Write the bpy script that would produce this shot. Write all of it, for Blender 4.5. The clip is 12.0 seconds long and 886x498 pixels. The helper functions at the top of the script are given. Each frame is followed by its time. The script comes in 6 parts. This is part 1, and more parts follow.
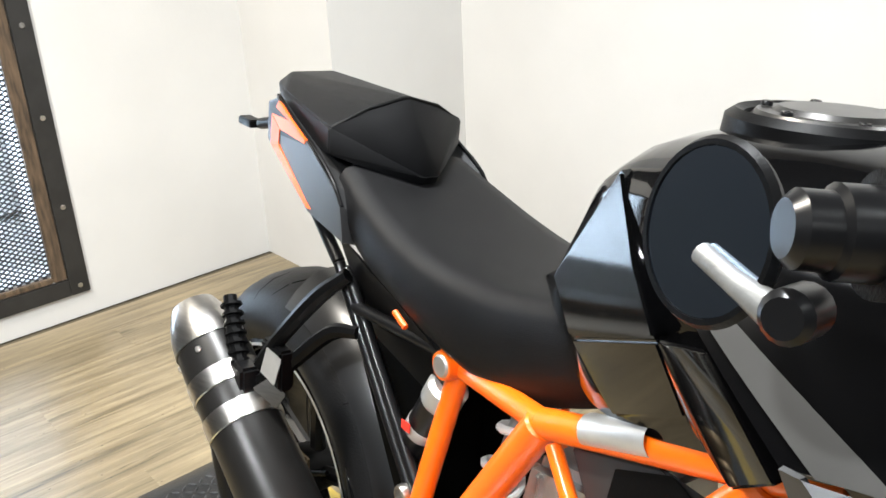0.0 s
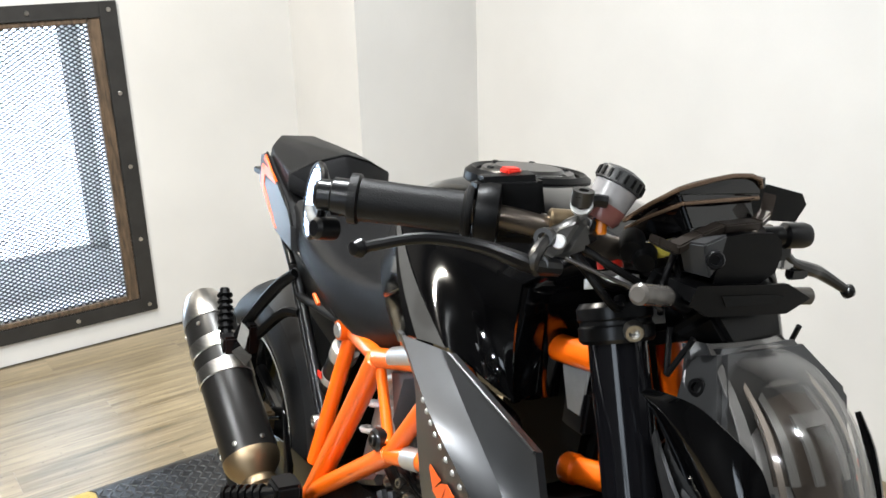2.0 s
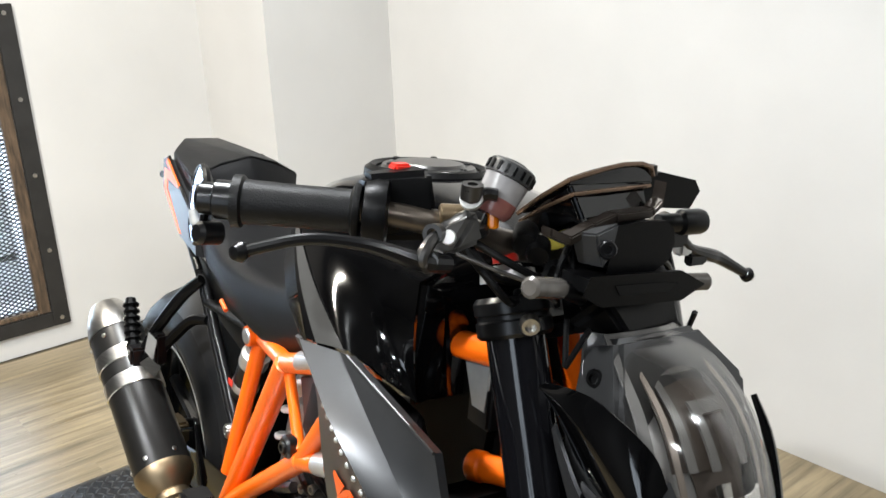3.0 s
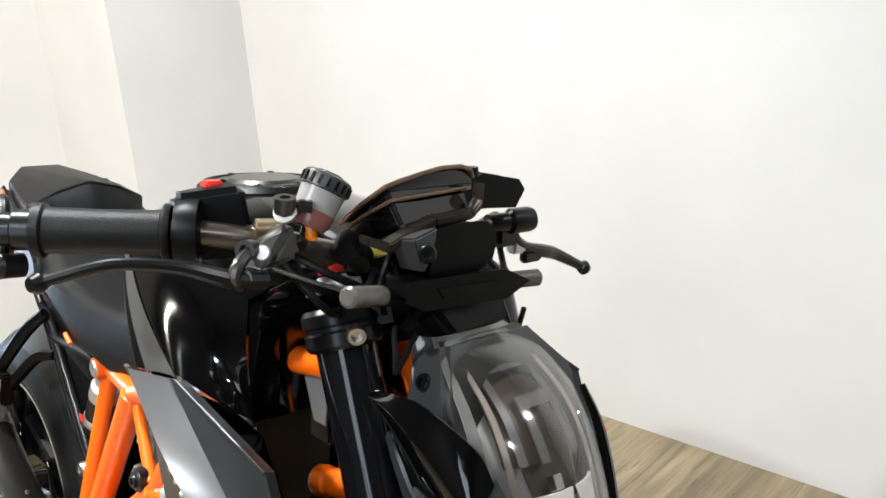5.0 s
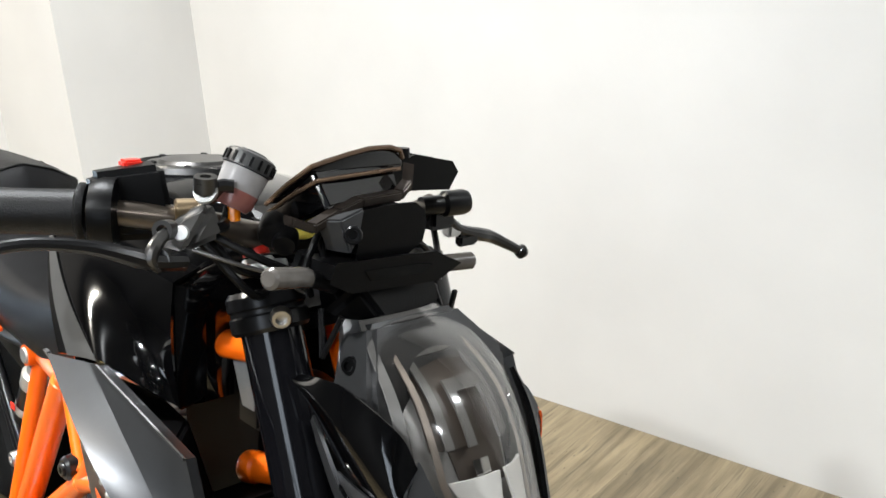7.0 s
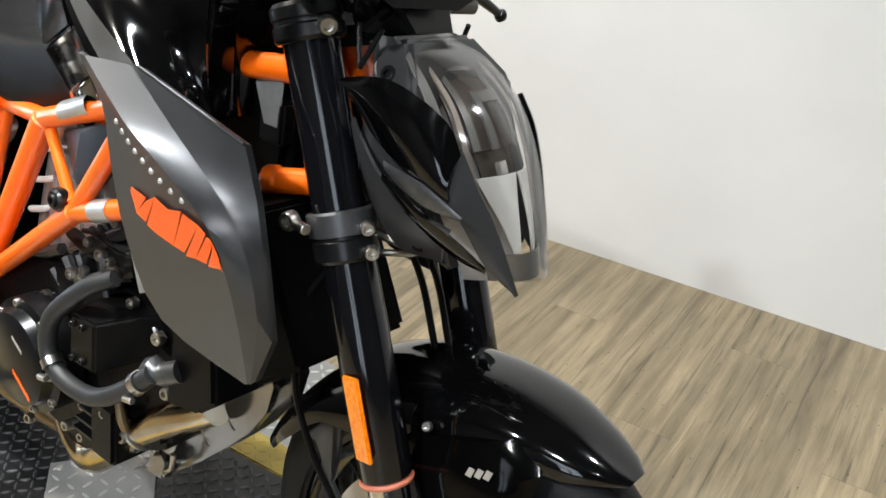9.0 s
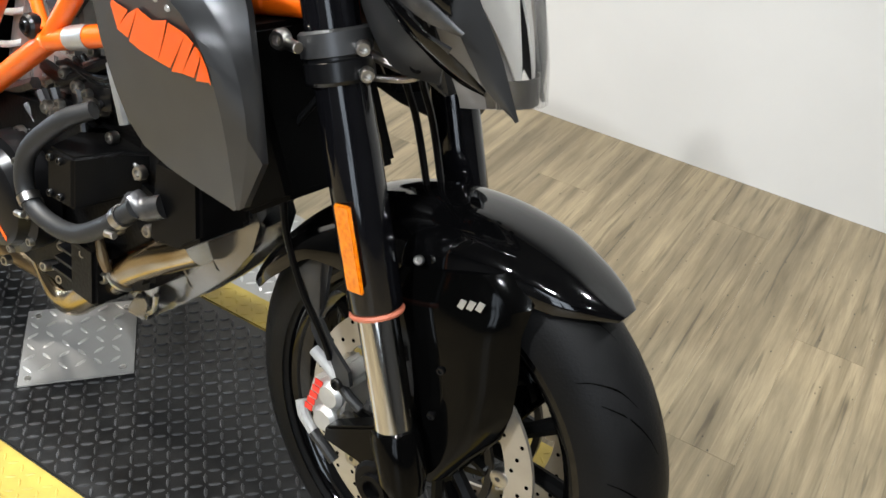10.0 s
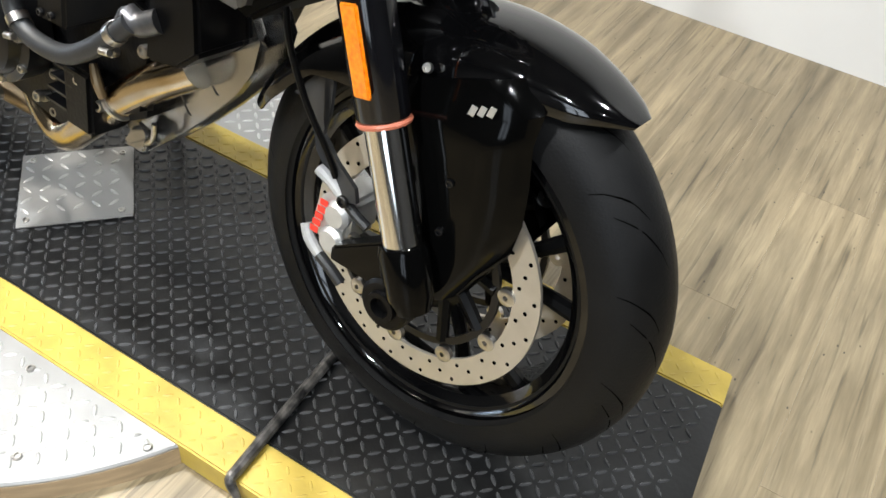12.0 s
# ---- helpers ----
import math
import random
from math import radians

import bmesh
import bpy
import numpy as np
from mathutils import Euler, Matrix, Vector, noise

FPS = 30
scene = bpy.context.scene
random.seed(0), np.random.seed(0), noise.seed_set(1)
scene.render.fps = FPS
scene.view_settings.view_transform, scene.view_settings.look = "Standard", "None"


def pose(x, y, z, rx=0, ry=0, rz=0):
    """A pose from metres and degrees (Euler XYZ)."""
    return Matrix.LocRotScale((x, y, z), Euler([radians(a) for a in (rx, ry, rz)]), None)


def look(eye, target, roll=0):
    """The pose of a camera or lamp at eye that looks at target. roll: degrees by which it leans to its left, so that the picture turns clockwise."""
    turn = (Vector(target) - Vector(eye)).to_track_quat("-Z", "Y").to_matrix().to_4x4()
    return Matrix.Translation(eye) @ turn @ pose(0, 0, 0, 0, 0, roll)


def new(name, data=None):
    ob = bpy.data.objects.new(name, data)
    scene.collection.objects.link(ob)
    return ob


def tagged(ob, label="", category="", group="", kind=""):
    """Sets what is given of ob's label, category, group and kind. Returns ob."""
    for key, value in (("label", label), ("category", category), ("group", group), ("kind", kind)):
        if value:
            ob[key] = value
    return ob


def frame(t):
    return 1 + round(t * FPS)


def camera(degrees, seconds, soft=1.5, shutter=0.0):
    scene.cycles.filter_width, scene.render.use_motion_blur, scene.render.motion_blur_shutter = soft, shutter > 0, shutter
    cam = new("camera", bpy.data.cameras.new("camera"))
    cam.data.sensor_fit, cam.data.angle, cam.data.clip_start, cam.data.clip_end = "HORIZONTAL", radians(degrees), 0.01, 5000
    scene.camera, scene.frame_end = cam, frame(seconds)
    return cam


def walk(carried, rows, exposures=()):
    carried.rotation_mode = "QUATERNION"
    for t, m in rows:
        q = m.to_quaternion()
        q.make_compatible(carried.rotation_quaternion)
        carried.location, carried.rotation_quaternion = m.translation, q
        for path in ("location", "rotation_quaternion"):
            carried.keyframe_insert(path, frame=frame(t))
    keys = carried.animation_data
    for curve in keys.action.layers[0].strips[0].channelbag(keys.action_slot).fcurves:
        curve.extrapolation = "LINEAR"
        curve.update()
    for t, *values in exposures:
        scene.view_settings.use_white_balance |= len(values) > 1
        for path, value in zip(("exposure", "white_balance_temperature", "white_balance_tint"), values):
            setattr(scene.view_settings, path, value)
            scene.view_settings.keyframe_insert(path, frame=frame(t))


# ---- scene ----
cam = camera(52.3, 12.0, soft=1.6)
PATH = [
    (0, (0.47, -0.471, 1.269), (-0.922, 0.728, 0.479), -2.8),
    (0.5, (0.669, -0.54, 1.302), (-0.804, 0.58, 0.542), -2.0),
    (1, (0.969, -0.554, 1.334), (-0.609, 0.454, 0.632), -0.4),
    (1.5, (1.073, -0.566, 1.358), (-0.528, 0.438, 0.701), -0.9),
    (2, (1.069, -0.557, 1.36), (-0.491, 0.522, 0.726), -1.7),
    (2.5, (1.067, -0.541, 1.357), (-0.449, 0.602, 0.728), -1.5),
    (3, (1.076, -0.516, 1.353), (-0.39, 0.683, 0.708), -2.5),
    (3.2, (1.061, -0.477, 1.333), (-0.402, 0.73, 0.699), -2.7),
    (5, (1.118, -0.468, 1.349), (-0.182, 0.91, 0.709), -4.2),
    (5.5, (1.12, -0.448, 1.349), (-0.15, 0.964, 0.723), -4.6),
    (6, (1.125, -0.44, 1.348), (-0.126, 0.989, 0.722), -4.1),
    (6.5, (1.131, -0.434, 1.343), (-0.112, 0.989, 0.686), -4.0),
    (6.7, (1.135, -0.433, 1.341), (-0.108, 0.987, 0.679), -3.6),
    (8.3, (1.102, -0.594, 1.301), (0.059, 0.903, 0.484), -0.4),
    (8.5, (1.096, -0.616, 1.291), (0.095, 0.886, 0.429), 0.4),
    (9, (1.095, -0.658, 1.256), (0.188, 0.839, 0.289), 3.3),
    (9.5, (1.091, -0.672, 1.225), (0.25, 0.783, 0.141), 4.8),
    (10, (1.085, -0.677, 1.189), (0.311, 0.747, 0.018), 6.1),
    (10.5, (1.09, -0.693, 1.15), (0.402, 0.691, -0.12), 8.6),
    (11, (1.091, -0.71, 1.117), (0.475, 0.638, -0.226), 10.6),
    (11.5, (1.094, -0.715, 1.088), (0.532, 0.598, -0.312), 11.1),
    (12, (1.096, -0.713, 1.106), (0.429, 0.598, -0.25), 7.2),
]
EXPOSURES = [(0, 0.42), (1, 0.38), (2, 0.23), (3.2, 0.21), (5, 0.35), (6.7, 0.35), (8.5, 0.24), (9.5, 0.24), (10.5, 0.40), (12, 0.50)]
walk(cam, [(t, look(eye, target, roll)) for t, eye, target, roll in PATH], EXPOSURES)

# ---- light ----
world = bpy.data.worlds.new("world")
scene.world = world
world.use_nodes = True
sky_bg = world.node_tree.nodes["Background"]
sky_bg.inputs[0].default_value = (0.80, 0.90, 1.0, 1)
sky_bg.inputs[1].default_value = 1.0


def area_lamp(name, at, target, w, h, watts, colour, disk=False):
    data = bpy.data.lights.new(name, "AREA")
    data.shape = "DISK" if disk else "RECTANGLE"
    data.size, data.size_y, data.energy, data.color = w, h, watts, colour
    ob = new(name, data)
    ob.matrix_world = look(at, target)
    return ob


CEIL = 3.0
# daylight in the screened window
area_lamp("daylight_window", (-2.70, -0.15, 0.62), (0, -0.1, 0.5), 0.85, 1.0, 34, (0.62, 0.80, 1.0))
# fill light in a narrow opening assumed behind the camera
area_lamp("front_opening_fill", (2.3, -3.45, 1.45), (0.8, 0, 0.9), 1.1, 2.1, 22, (0.78, 0.88, 1.0))
# round downlights in the ceiling; out of view, their places are assumed
# x, y, the floor point that each is tilted to, watts, spread
# The one at (2.10, 0.85) is added to brighten the north wall.
SPOTS = [(0.25, -2.10, 92), (1.80, -2.10, 34), (-1.35, -0.60, 64), (-0.40, 0.15, 60), (2.10, 0.85, 26), (3.10, -1.10, 22)]
for sx, sy, watts in SPOTS:
    area_lamp("downlight_lamp", (sx, sy, CEIL - 0.03), (sx, sy, 0.0), 0.15, 0.15, watts, (1.0, 0.94, 0.84) if sx < -1 else (0.935, 0.975, 1.0), True).data.spread = radians(155)


# ---- materials ----
def mat(name, col, rough=0.5, metal=0.0, vary=0.0, scale=20.0, bump=0.0, bscale=200.0, coat=0.0, rvary=0.0, rand=0.0, island=0.0, col2=None, stretch=(1, 1, 1), spec=0.5):
    m = bpy.data.materials.new(name)
    m.use_nodes = True
    nt = m.node_tree
    b = nt.nodes["Principled BSDF"]
    b.inputs["Roughness"].default_value = rough
    b.inputs["Metallic"].default_value = metal
    b.inputs["Coat Weight"].default_value = coat
    b.inputs["Coat Roughness"].default_value = 0.04
    b.inputs["Base Color"].default_value = (*col, 1)
    b.inputs["Specular IOR Level"].default_value = spec
    tc = nt.nodes.new("ShaderNodeTexCoord")
    mp = nt.nodes.new("ShaderNodeMapping")
    mp.inputs["Scale"].default_value = stretch
    nt.links.new(tc.outputs["Object"], mp.inputs["Vector"])
    if vary or rvary:
        n1 = nt.nodes.new("ShaderNodeTexNoise")
        n1.inputs["Scale"].default_value, n1.inputs["Detail"].default_value = scale, 6
        nt.links.new(mp.outputs[0], n1.inputs["Vector"])
        if vary:
            r = nt.nodes.new("ShaderNodeValToRGB")
            c2 = col2 or tuple(c * (1 - vary) for c in col)
            r.color_ramp.elements[0].color, r.color_ramp.elements[1].color = (*c2, 1), (*col, 1)
            r.color_ramp.elements[0].position, r.color_ramp.elements[1].position = 0.3, 0.65
            nt.links.new(n1.outputs["Fac"], r.inputs["Fac"])
            last = r.outputs["Color"]
            if rand or island:
                src = nt.nodes.new("ShaderNodeObjectInfo").outputs["Random"] if rand else nt.nodes.new("ShaderNodeNewGeometry").outputs["Random Per Island"]
                h = nt.nodes.new("ShaderNodeHueSaturation")
                mr = nt.nodes.new("ShaderNodeMapRange")
                k = rand or island
                mr.inputs["To Min"].default_value, mr.inputs["To Max"].default_value = 1 - k, 1 + k
                nt.links.new(src, mr.inputs["Value"])
                nt.links.new(mr.outputs[0], h.inputs["Value"])
                nt.links.new(last, h.inputs["Color"])
                last = h.outputs["Color"]
            nt.links.new(last, b.inputs["Base Color"])
        if rvary:
            mr2 = nt.nodes.new("ShaderNodeMapRange")
            mr2.inputs["To Min"].default_value, mr2.inputs["To Max"].default_value = max(0.02, rough - rvary), min(1, rough + rvary)
            nt.links.new(n1.outputs["Fac"], mr2.inputs["Value"])
            nt.links.new(mr2.outputs[0], b.inputs["Roughness"])
    if bump:
        n2 = nt.nodes.new("ShaderNodeTexNoise")
        n2.inputs["Scale"].default_value, n2.inputs["Detail"].default_value = bscale, 3
        nt.links.new(mp.outputs[0], n2.inputs["Vector"])
        bp = nt.nodes.new("ShaderNodeBump")
        bp.inputs["Strength"].default_value, bp.inputs["Distance"].default_value = bump, 0.002
        nt.links.new(n2.outputs["Fac"], bp.inputs["Height"])
        nt.links.new(bp.outputs[0], b.inputs["Normal"])
    return m


def wood_mat():
    m = bpy.data.materials.new("vinyl_plank")
    m.use_nodes = True
    nt = m.node_tree
    b = nt.nodes["Principled BSDF"]
    tc = nt.nodes.new("ShaderNodeTexCoord")
    oi = nt.nodes.new("ShaderNodeObjectInfo")
    off = nt.nodes.new("ShaderNodeVectorMath")
    off.operation = "SCALE"
    comb = nt.nodes.new("ShaderNodeCombineXYZ")
    for k in range(3):
        nt.links.new(oi.outputs["Random"], comb.inputs[k])
    nt.links.new(comb.outputs[0], off.inputs[0])
    off.inputs["Scale"].default_value = 37.0
    add = nt.nodes.new("ShaderNodeVectorMath")
    nt.links.new(tc.outputs["Object"], add.inputs[0])
    nt.links.new(off.outputs[0], add.inputs[1])
    mp = nt.nodes.new("ShaderNodeMapping")
    mp.inputs["Scale"].default_value = (24, 1.5, 1)
    nt.links.new(add.outputs[0], mp.inputs["Vector"])
    big = nt.nodes.new("ShaderNodeTexNoise")
    big.inputs["Scale"].default_value, big.inputs["Detail"].default_value, big.inputs["Distortion"].default_value = 1.6, 5, 0.6
    nt.links.new(mp.outputs[0], big.inputs["Vector"])
    ramp = nt.nodes.new("ShaderNodeValToRGB")
    e = ramp.color_ramp.elements
    e[0].position, e[0].color = 0.26, (0.140, 0.107, 0.060, 1)
    e[1].position, e[1].color = 0.74, (0.350, 0.276, 0.168, 1)
    k = e.new(0.48)
    k.color = (0.238, 0.188, 0.114, 1)
    nt.links.new(big.outputs["Fac"], ramp.inputs["Fac"])
    fine = nt.nodes.new("ShaderNodeTexNoise")
    fine.inputs["Scale"].default_value, fine.inputs["Detail"].default_value = 14, 4
    nt.links.new(mp.outputs[0], fine.inputs["Vector"])
    mix = nt.nodes.new("ShaderNodeMixRGB")
    mix.blend_type = "MULTIPLY"
    fr = nt.nodes.new("ShaderNodeMapRange")
    fr.inputs["From Min"].default_value, fr.inputs["From Max"].default_value = 0.3, 0.7
    fr.inputs["To Min"].default_value, fr.inputs["To Max"].default_value = 0.86, 1.04
    nt.links.new(fine.outputs["Fac"], fr.inputs["Value"])
    mix.inputs["Fac"].default_value = 1.0
    nt.links.new(ramp.outputs["Color"], mix.inputs["Color1"])
    nt.links.new(fr.outputs[0], mix.inputs["Color2"])
    # small dark knots
    mp2 = nt.nodes.new("ShaderNodeMapping")
    mp2.inputs["Scale"].default_value = (9, 5.0, 1)
    nt.links.new(add.outputs[0], mp2.inputs["Vector"])
    vo = nt.nodes.new("ShaderNodeTexVoronoi")
    vo.inputs["Scale"].default_value = 4.2
    nt.links.new(mp2.outputs[0], vo.inputs["Vector"])
    kr = nt.nodes.new("ShaderNodeMapRange")
    kr.inputs["From Min"].default_value, kr.inputs["From Max"].default_value = 0.035, 0.085
    kr.inputs["To Min"].default_value, kr.inputs["To Max"].default_value = 0.15, 1.0
    nt.links.new(vo.outputs["Distance"], kr.inputs["Value"])
    mix2 = nt.nodes.new("ShaderNodeMixRGB")
    mix2.blend_type = "MULTIPLY"
    mix2.inputs["Fac"].default_value = 1.0
    nt.links.new(mix.outputs["Color"], mix2.inputs["Color1"])
    nt.links.new(kr.outputs[0], mix2.inputs["Color2"])
    # thin dark cracks along the grain
    mp3 = nt.nodes.new("ShaderNodeMapping")
    mp3.inputs["Scale"].default_value = (70, 2.6, 1)
    nt.links.new(add.outputs[0], mp3.inputs["Vector"])
    crack = nt.nodes.new("ShaderNodeTexNoise")
    crack.inputs["Scale"].default_value, crack.inputs["Detail"].default_value, crack.inputs["Distortion"].default_value = 1.3, 3, 0.8
    nt.links.new(mp3.outputs[0], crack.inputs["Vector"])
    cr = nt.nodes.new("ShaderNodeMapRange")
    cr.inputs["From Min"].default_value, cr.inputs["From Max"].default_value = 0.58, 0.70
    cr.inputs["To Min"].default_value, cr.inputs["To Max"].default_value = 1.0, 0.58
    nt.links.new(crack.outputs["Fac"], cr.inputs["Value"])
    mix5 = nt.nodes.new("ShaderNodeMixRGB")
    mix5.blend_type = "MULTIPLY"
    mix5.inputs["Fac"].default_value = 1.0
    nt.links.new(mix2.outputs["Color"], mix5.inputs["Color1"])
    nt.links.new(cr.outputs[0], mix5.inputs["Color2"])
    # narrow printed strips within each board
    sep = nt.nodes.new("ShaderNodeSeparateXYZ")
    nt.links.new(add.outputs[0], sep.inputs[0])
    mul = nt.nodes.new("ShaderNodeMath")
    mul.operation = "MULTIPLY"
    mul.inputs[1].default_value = 19.7
    nt.links.new(sep.outputs["X"], mul.inputs[0])
    flo = nt.nodes.new("ShaderNodeMath")
    flo.operation = "FLOOR"
    nt.links.new(mul.outputs[0], flo.inputs[0])
    wn = nt.nodes.new("ShaderNodeTexWhiteNoise")
    wn.noise_dimensions = "1D"
    nt.links.new(flo.outputs[0], wn.inputs["W"])
    sr = nt.nodes.new("ShaderNodeMapRange")
    sr.inputs["To Min"].default_value, sr.inputs["To Max"].default_value = 0.86, 1.07
    nt.links.new(wn.outputs["Value"], sr.inputs["Value"])
    mix4 = nt.nodes.new("ShaderNodeMixRGB")
    mix4.blend_type = "MULTIPLY"
    mix4.inputs["Fac"].default_value = 1.0
    nt.links.new(mix5.outputs["Color"], mix4.inputs["Color1"])
    nt.links.new(sr.outputs[0], mix4.inputs["Color2"])
    # broad worn patches that run on from board to board
    geo = nt.nodes.new("ShaderNodeNewGeometry")
    wear = nt.nodes.new("ShaderNodeTexNoise")
    wear.inputs["Scale"].default_value, wear.inputs["Detail"].default_value = 2.6, 6
    nt.links.new(geo.outputs["Position"], wear.inputs["Vector"])
    wr = nt.nodes.new("ShaderNodeMapRange")
    wr.inputs["From Min"].default_value, wr.inputs["From Max"].default_value = 0.32, 0.68
    wr.inputs["To Min"].default_value, wr.inputs["To Max"].default_value = 0.76, 1.10
    nt.links.new(wear.outputs["Fac"], wr.inputs["Value"])
    mix3 = nt.nodes.new("ShaderNodeMixRGB")
    mix3.blend_type = "MULTIPLY"
    mix3.inputs["Fac"].default_value = 1.0
    nt.links.new(mix4.outputs["Color"], mix3.inputs["Color1"])
    nt.links.new(wr.outputs[0], mix3.inputs["Color2"])
    hs = nt.nodes.new("ShaderNodeHueSaturation")
    vr = nt.nodes.new("ShaderNodeMapRange")
    vr.inputs["To Min"].default_value, vr.inputs["To Max"].default_value = 0.95, 1.05
    nt.links.new(oi.outputs["Random"], vr.inputs["Value"])
    nt.links.new(vr.outputs[0], hs.inputs["Value"])
    nt.links.new(mix3.outputs["Color"], hs.inputs["Color"])
    nt.links.new(hs.outputs["Color"], b.inputs["Base Color"])
    b.inputs["Roughness"].default_value = 0.34
    bp = nt.nodes.new("ShaderNodeBump")
    bp.inputs["Strength"].default_value, bp.inputs["Distance"].default_value = 0.25, 0.001
    nt.links.new(fine.outputs["Fac"], bp.inputs["Height"])
    nt.links.new(bp.outputs[0], b.inputs["Normal"])
    return m


def lens_mat(name):
    """Thin clear plastic: straight through, with a gloss on top."""
    m = bpy.data.materials.new(name)
    m.use_nodes = True
    nt = m.node_tree
    out = nt.nodes["Material Output"]
    tr = nt.nodes.new("ShaderNodeBsdfTransparent")
    tr.inputs[0].default_value = (0.95, 0.945, 0.935, 1)
    gl = nt.nodes.new("ShaderNodeBsdfGlossy")
    gl.inputs["Roughness"].default_value = 0.09
    lw = nt.nodes.new("ShaderNodeLayerWeight")
    lw.inputs["Blend"].default_value = 0.30
    fr = nt.nodes.new("ShaderNodeMapRange")
    fr.inputs["To Min"].default_value, fr.inputs["To Max"].default_value = 0.03, 0.36
    nt.links.new(lw.outputs["Facing"], fr.inputs["Value"])
    mx = nt.nodes.new("ShaderNodeMixShader")
    nt.links.new(fr.outputs[0], mx.inputs[0])
    nt.links.new(tr.outputs[0], mx.inputs[1])
    nt.links.new(gl.outputs[0], mx.inputs[2])
    nt.links.new(mx.outputs[0], out.inputs["Surface"])
    return m


WALL = mat("painted_wall", (0.63, 0.62, 0.60), 0.75, vary=0.10, scale=1.6, bump=0.12, bscale=90)
CEILING = mat("dark_ceiling", (0.05, 0.05, 0.05), 0.8, vary=0.1, scale=2)
# For walls out of view, kept dark to cut fill and bright reflections.
DARK_WALL = mat("dark_unseen_wall", (0.022, 0.0215, 0.021), 0.7, vary=0.15, scale=1.5)
WOOD = wood_mat()
SUBFLOOR = mat("dark_joint", (0.10, 0.08, 0.05), 0.8, vary=0.2)
RUBBER_PLATE = mat("black_tread_plate", (0.009, 0.0092, 0.0096), 0.34, vary=0.5, scale=14, bump=0.25, bscale=120, rvary=0.12, spec=0.48)
TREAD_WORN = mat("worn_tread_bars", (0.060, 0.060, 0.062), 0.32, vary=0.5, scale=10, island=0.25)
SILVER_BARS = mat("polished_tread_bars", (0.52, 0.515, 0.50), 0.30, metal=0.6, vary=0.2, scale=12)
YELLOW = mat("yellow_painted_tread", (0.45, 0.325, 0.058), 0.45, vary=0.3, scale=16, bump=0.2, bscale=90, rvary=0.1)
SILVER_PLATE = mat("aluminium_tread_plate", (0.31, 0.307, 0.30), 0.40, metal=0.5, vary=0.18, scale=9, rvary=0.1)
RIM_WOOD = mat("plywood_edge", (0.42, 0.31, 0.19), 0.6, vary=0.4, scale=12, bump=0.2, stretch=(1, 1, 6))
GLOSS = mat("gloss_black_paint", (0.0018, 0.0018, 0.002), 0.07, coat=0.2, vary=0.2, scale=9, rvary=0.04)
MATTE = mat("matte_graphite_paint", (0.080, 0.081, 0.084), 0.38, metal=0.75, vary=0.08, scale=30, bump=0.04, bscale=700)
MATTE_LIGHT = mat("matte_grey_panel", (0.055, 0.055, 0.056), 0.40, metal=0.5, vary=0.08, scale=30)
SEAT = mat("seat_vinyl", (0.0045, 0.0045, 0.005), 0.45, vary=0.2, scale=25, bump=0.35, bscale=900, rvary=0.05, spec=0.16)
BLACK = mat("black_plastic", (0.002, 0.002, 0.0022), 0.38, vary=0.25, scale=30, bump=0.1, bscale=500, spec=0.13)
BLACK_METAL = mat("black_anodised_metal", (0.005, 0.005, 0.0055), 0.28, vary=0.2, scale=30, spec=0.35)
FORK_BLACK = mat("fork_tube_black", (0.004, 0.004, 0.005), 0.10, vary=0.1)
ORANGE = mat("orange_powder_coat", (0.90, 0.138, 0.004), 0.30, coat=0.3, vary=0.08, scale=20)
ORANGE_DECAL = mat("orange_decal", (0.90, 0.110, 0.006), 0.42, vary=0.05)
TYRE = mat("tyre_rubber", (0.0055, 0.0055, 0.0057), 0.48, vary=0.4, scale=14, bump=0.2, bscale=300, spec=0.17, rvary=0.1)
CHROME = mat("chromed_tube", (0.75, 0.74, 0.72), 0.10, metal=1.0)
STEEL = mat("brushed_steel", (0.58, 0.56, 0.53), 0.28, metal=1.0, vary=0.2, scale=30, stretch=(1, 1, 8))
DISC = mat("disc_steel", (0.54, 0.50, 0.435), 0.40, metal=0.7, vary=0.12, scale=40, rvary=0.08)
ALLOY = mat("cast_alloy", (0.56, 0.56, 0.55), 0.42, metal=0.8, vary=0.3, scale=25, bump=0.3, bscale=200)
CAST = mat("dark_cast_alloy", (0.16, 0.16, 0.165), 0.36, metal=0.8, vary=0.5, scale=40, bump=0.3, bscale=200)
ENGINE = mat("engine_black", (0.003, 0.003, 0.0033), 0.40, vary=0.4, scale=20, bump=0.3, bscale=160, spec=0.16)
HEADER = mat("heat_tinted_steel", (0.62, 0.57, 0.48), 0.17, metal=1.0, vary=0.6, scale=7, col2=(0.30, 0.20, 0.075))
BRONZE = mat("bronze_header", (0.30, 0.225, 0.14), 0.42, metal=1.0, vary=0.3, scale=12)
SILVER = mat("silver_caliper", (0.55, 0.55, 0.54), 0.35, metal=0.6, vary=0.12, scale=40)
HOSE = mat("grey_rubber_hose", (0.016, 0.0165, 0.0175), 0.5, vary=0.25, scale=20, bump=0.1)
RED = mat("red_plastic", (0.75, 0.035, 0.02), 0.35, vary=0.1)
AMBER = mat("amber_reflector", (0.95, 0.27, 0.004), 0.22, coat=0.5, vary=0.2, scale=160, col2=(0.75, 0.17, 0.0), bump=0.5, bscale=260)
WHITE = mat("white_plastic", (0.75, 0.74, 0.72), 0.4, vary=0.05)
SMOKE = mat("smoked_lens", (0.11, 0.10, 0.09), 0.25, metal=0.1, vary=0.2, scale=60)
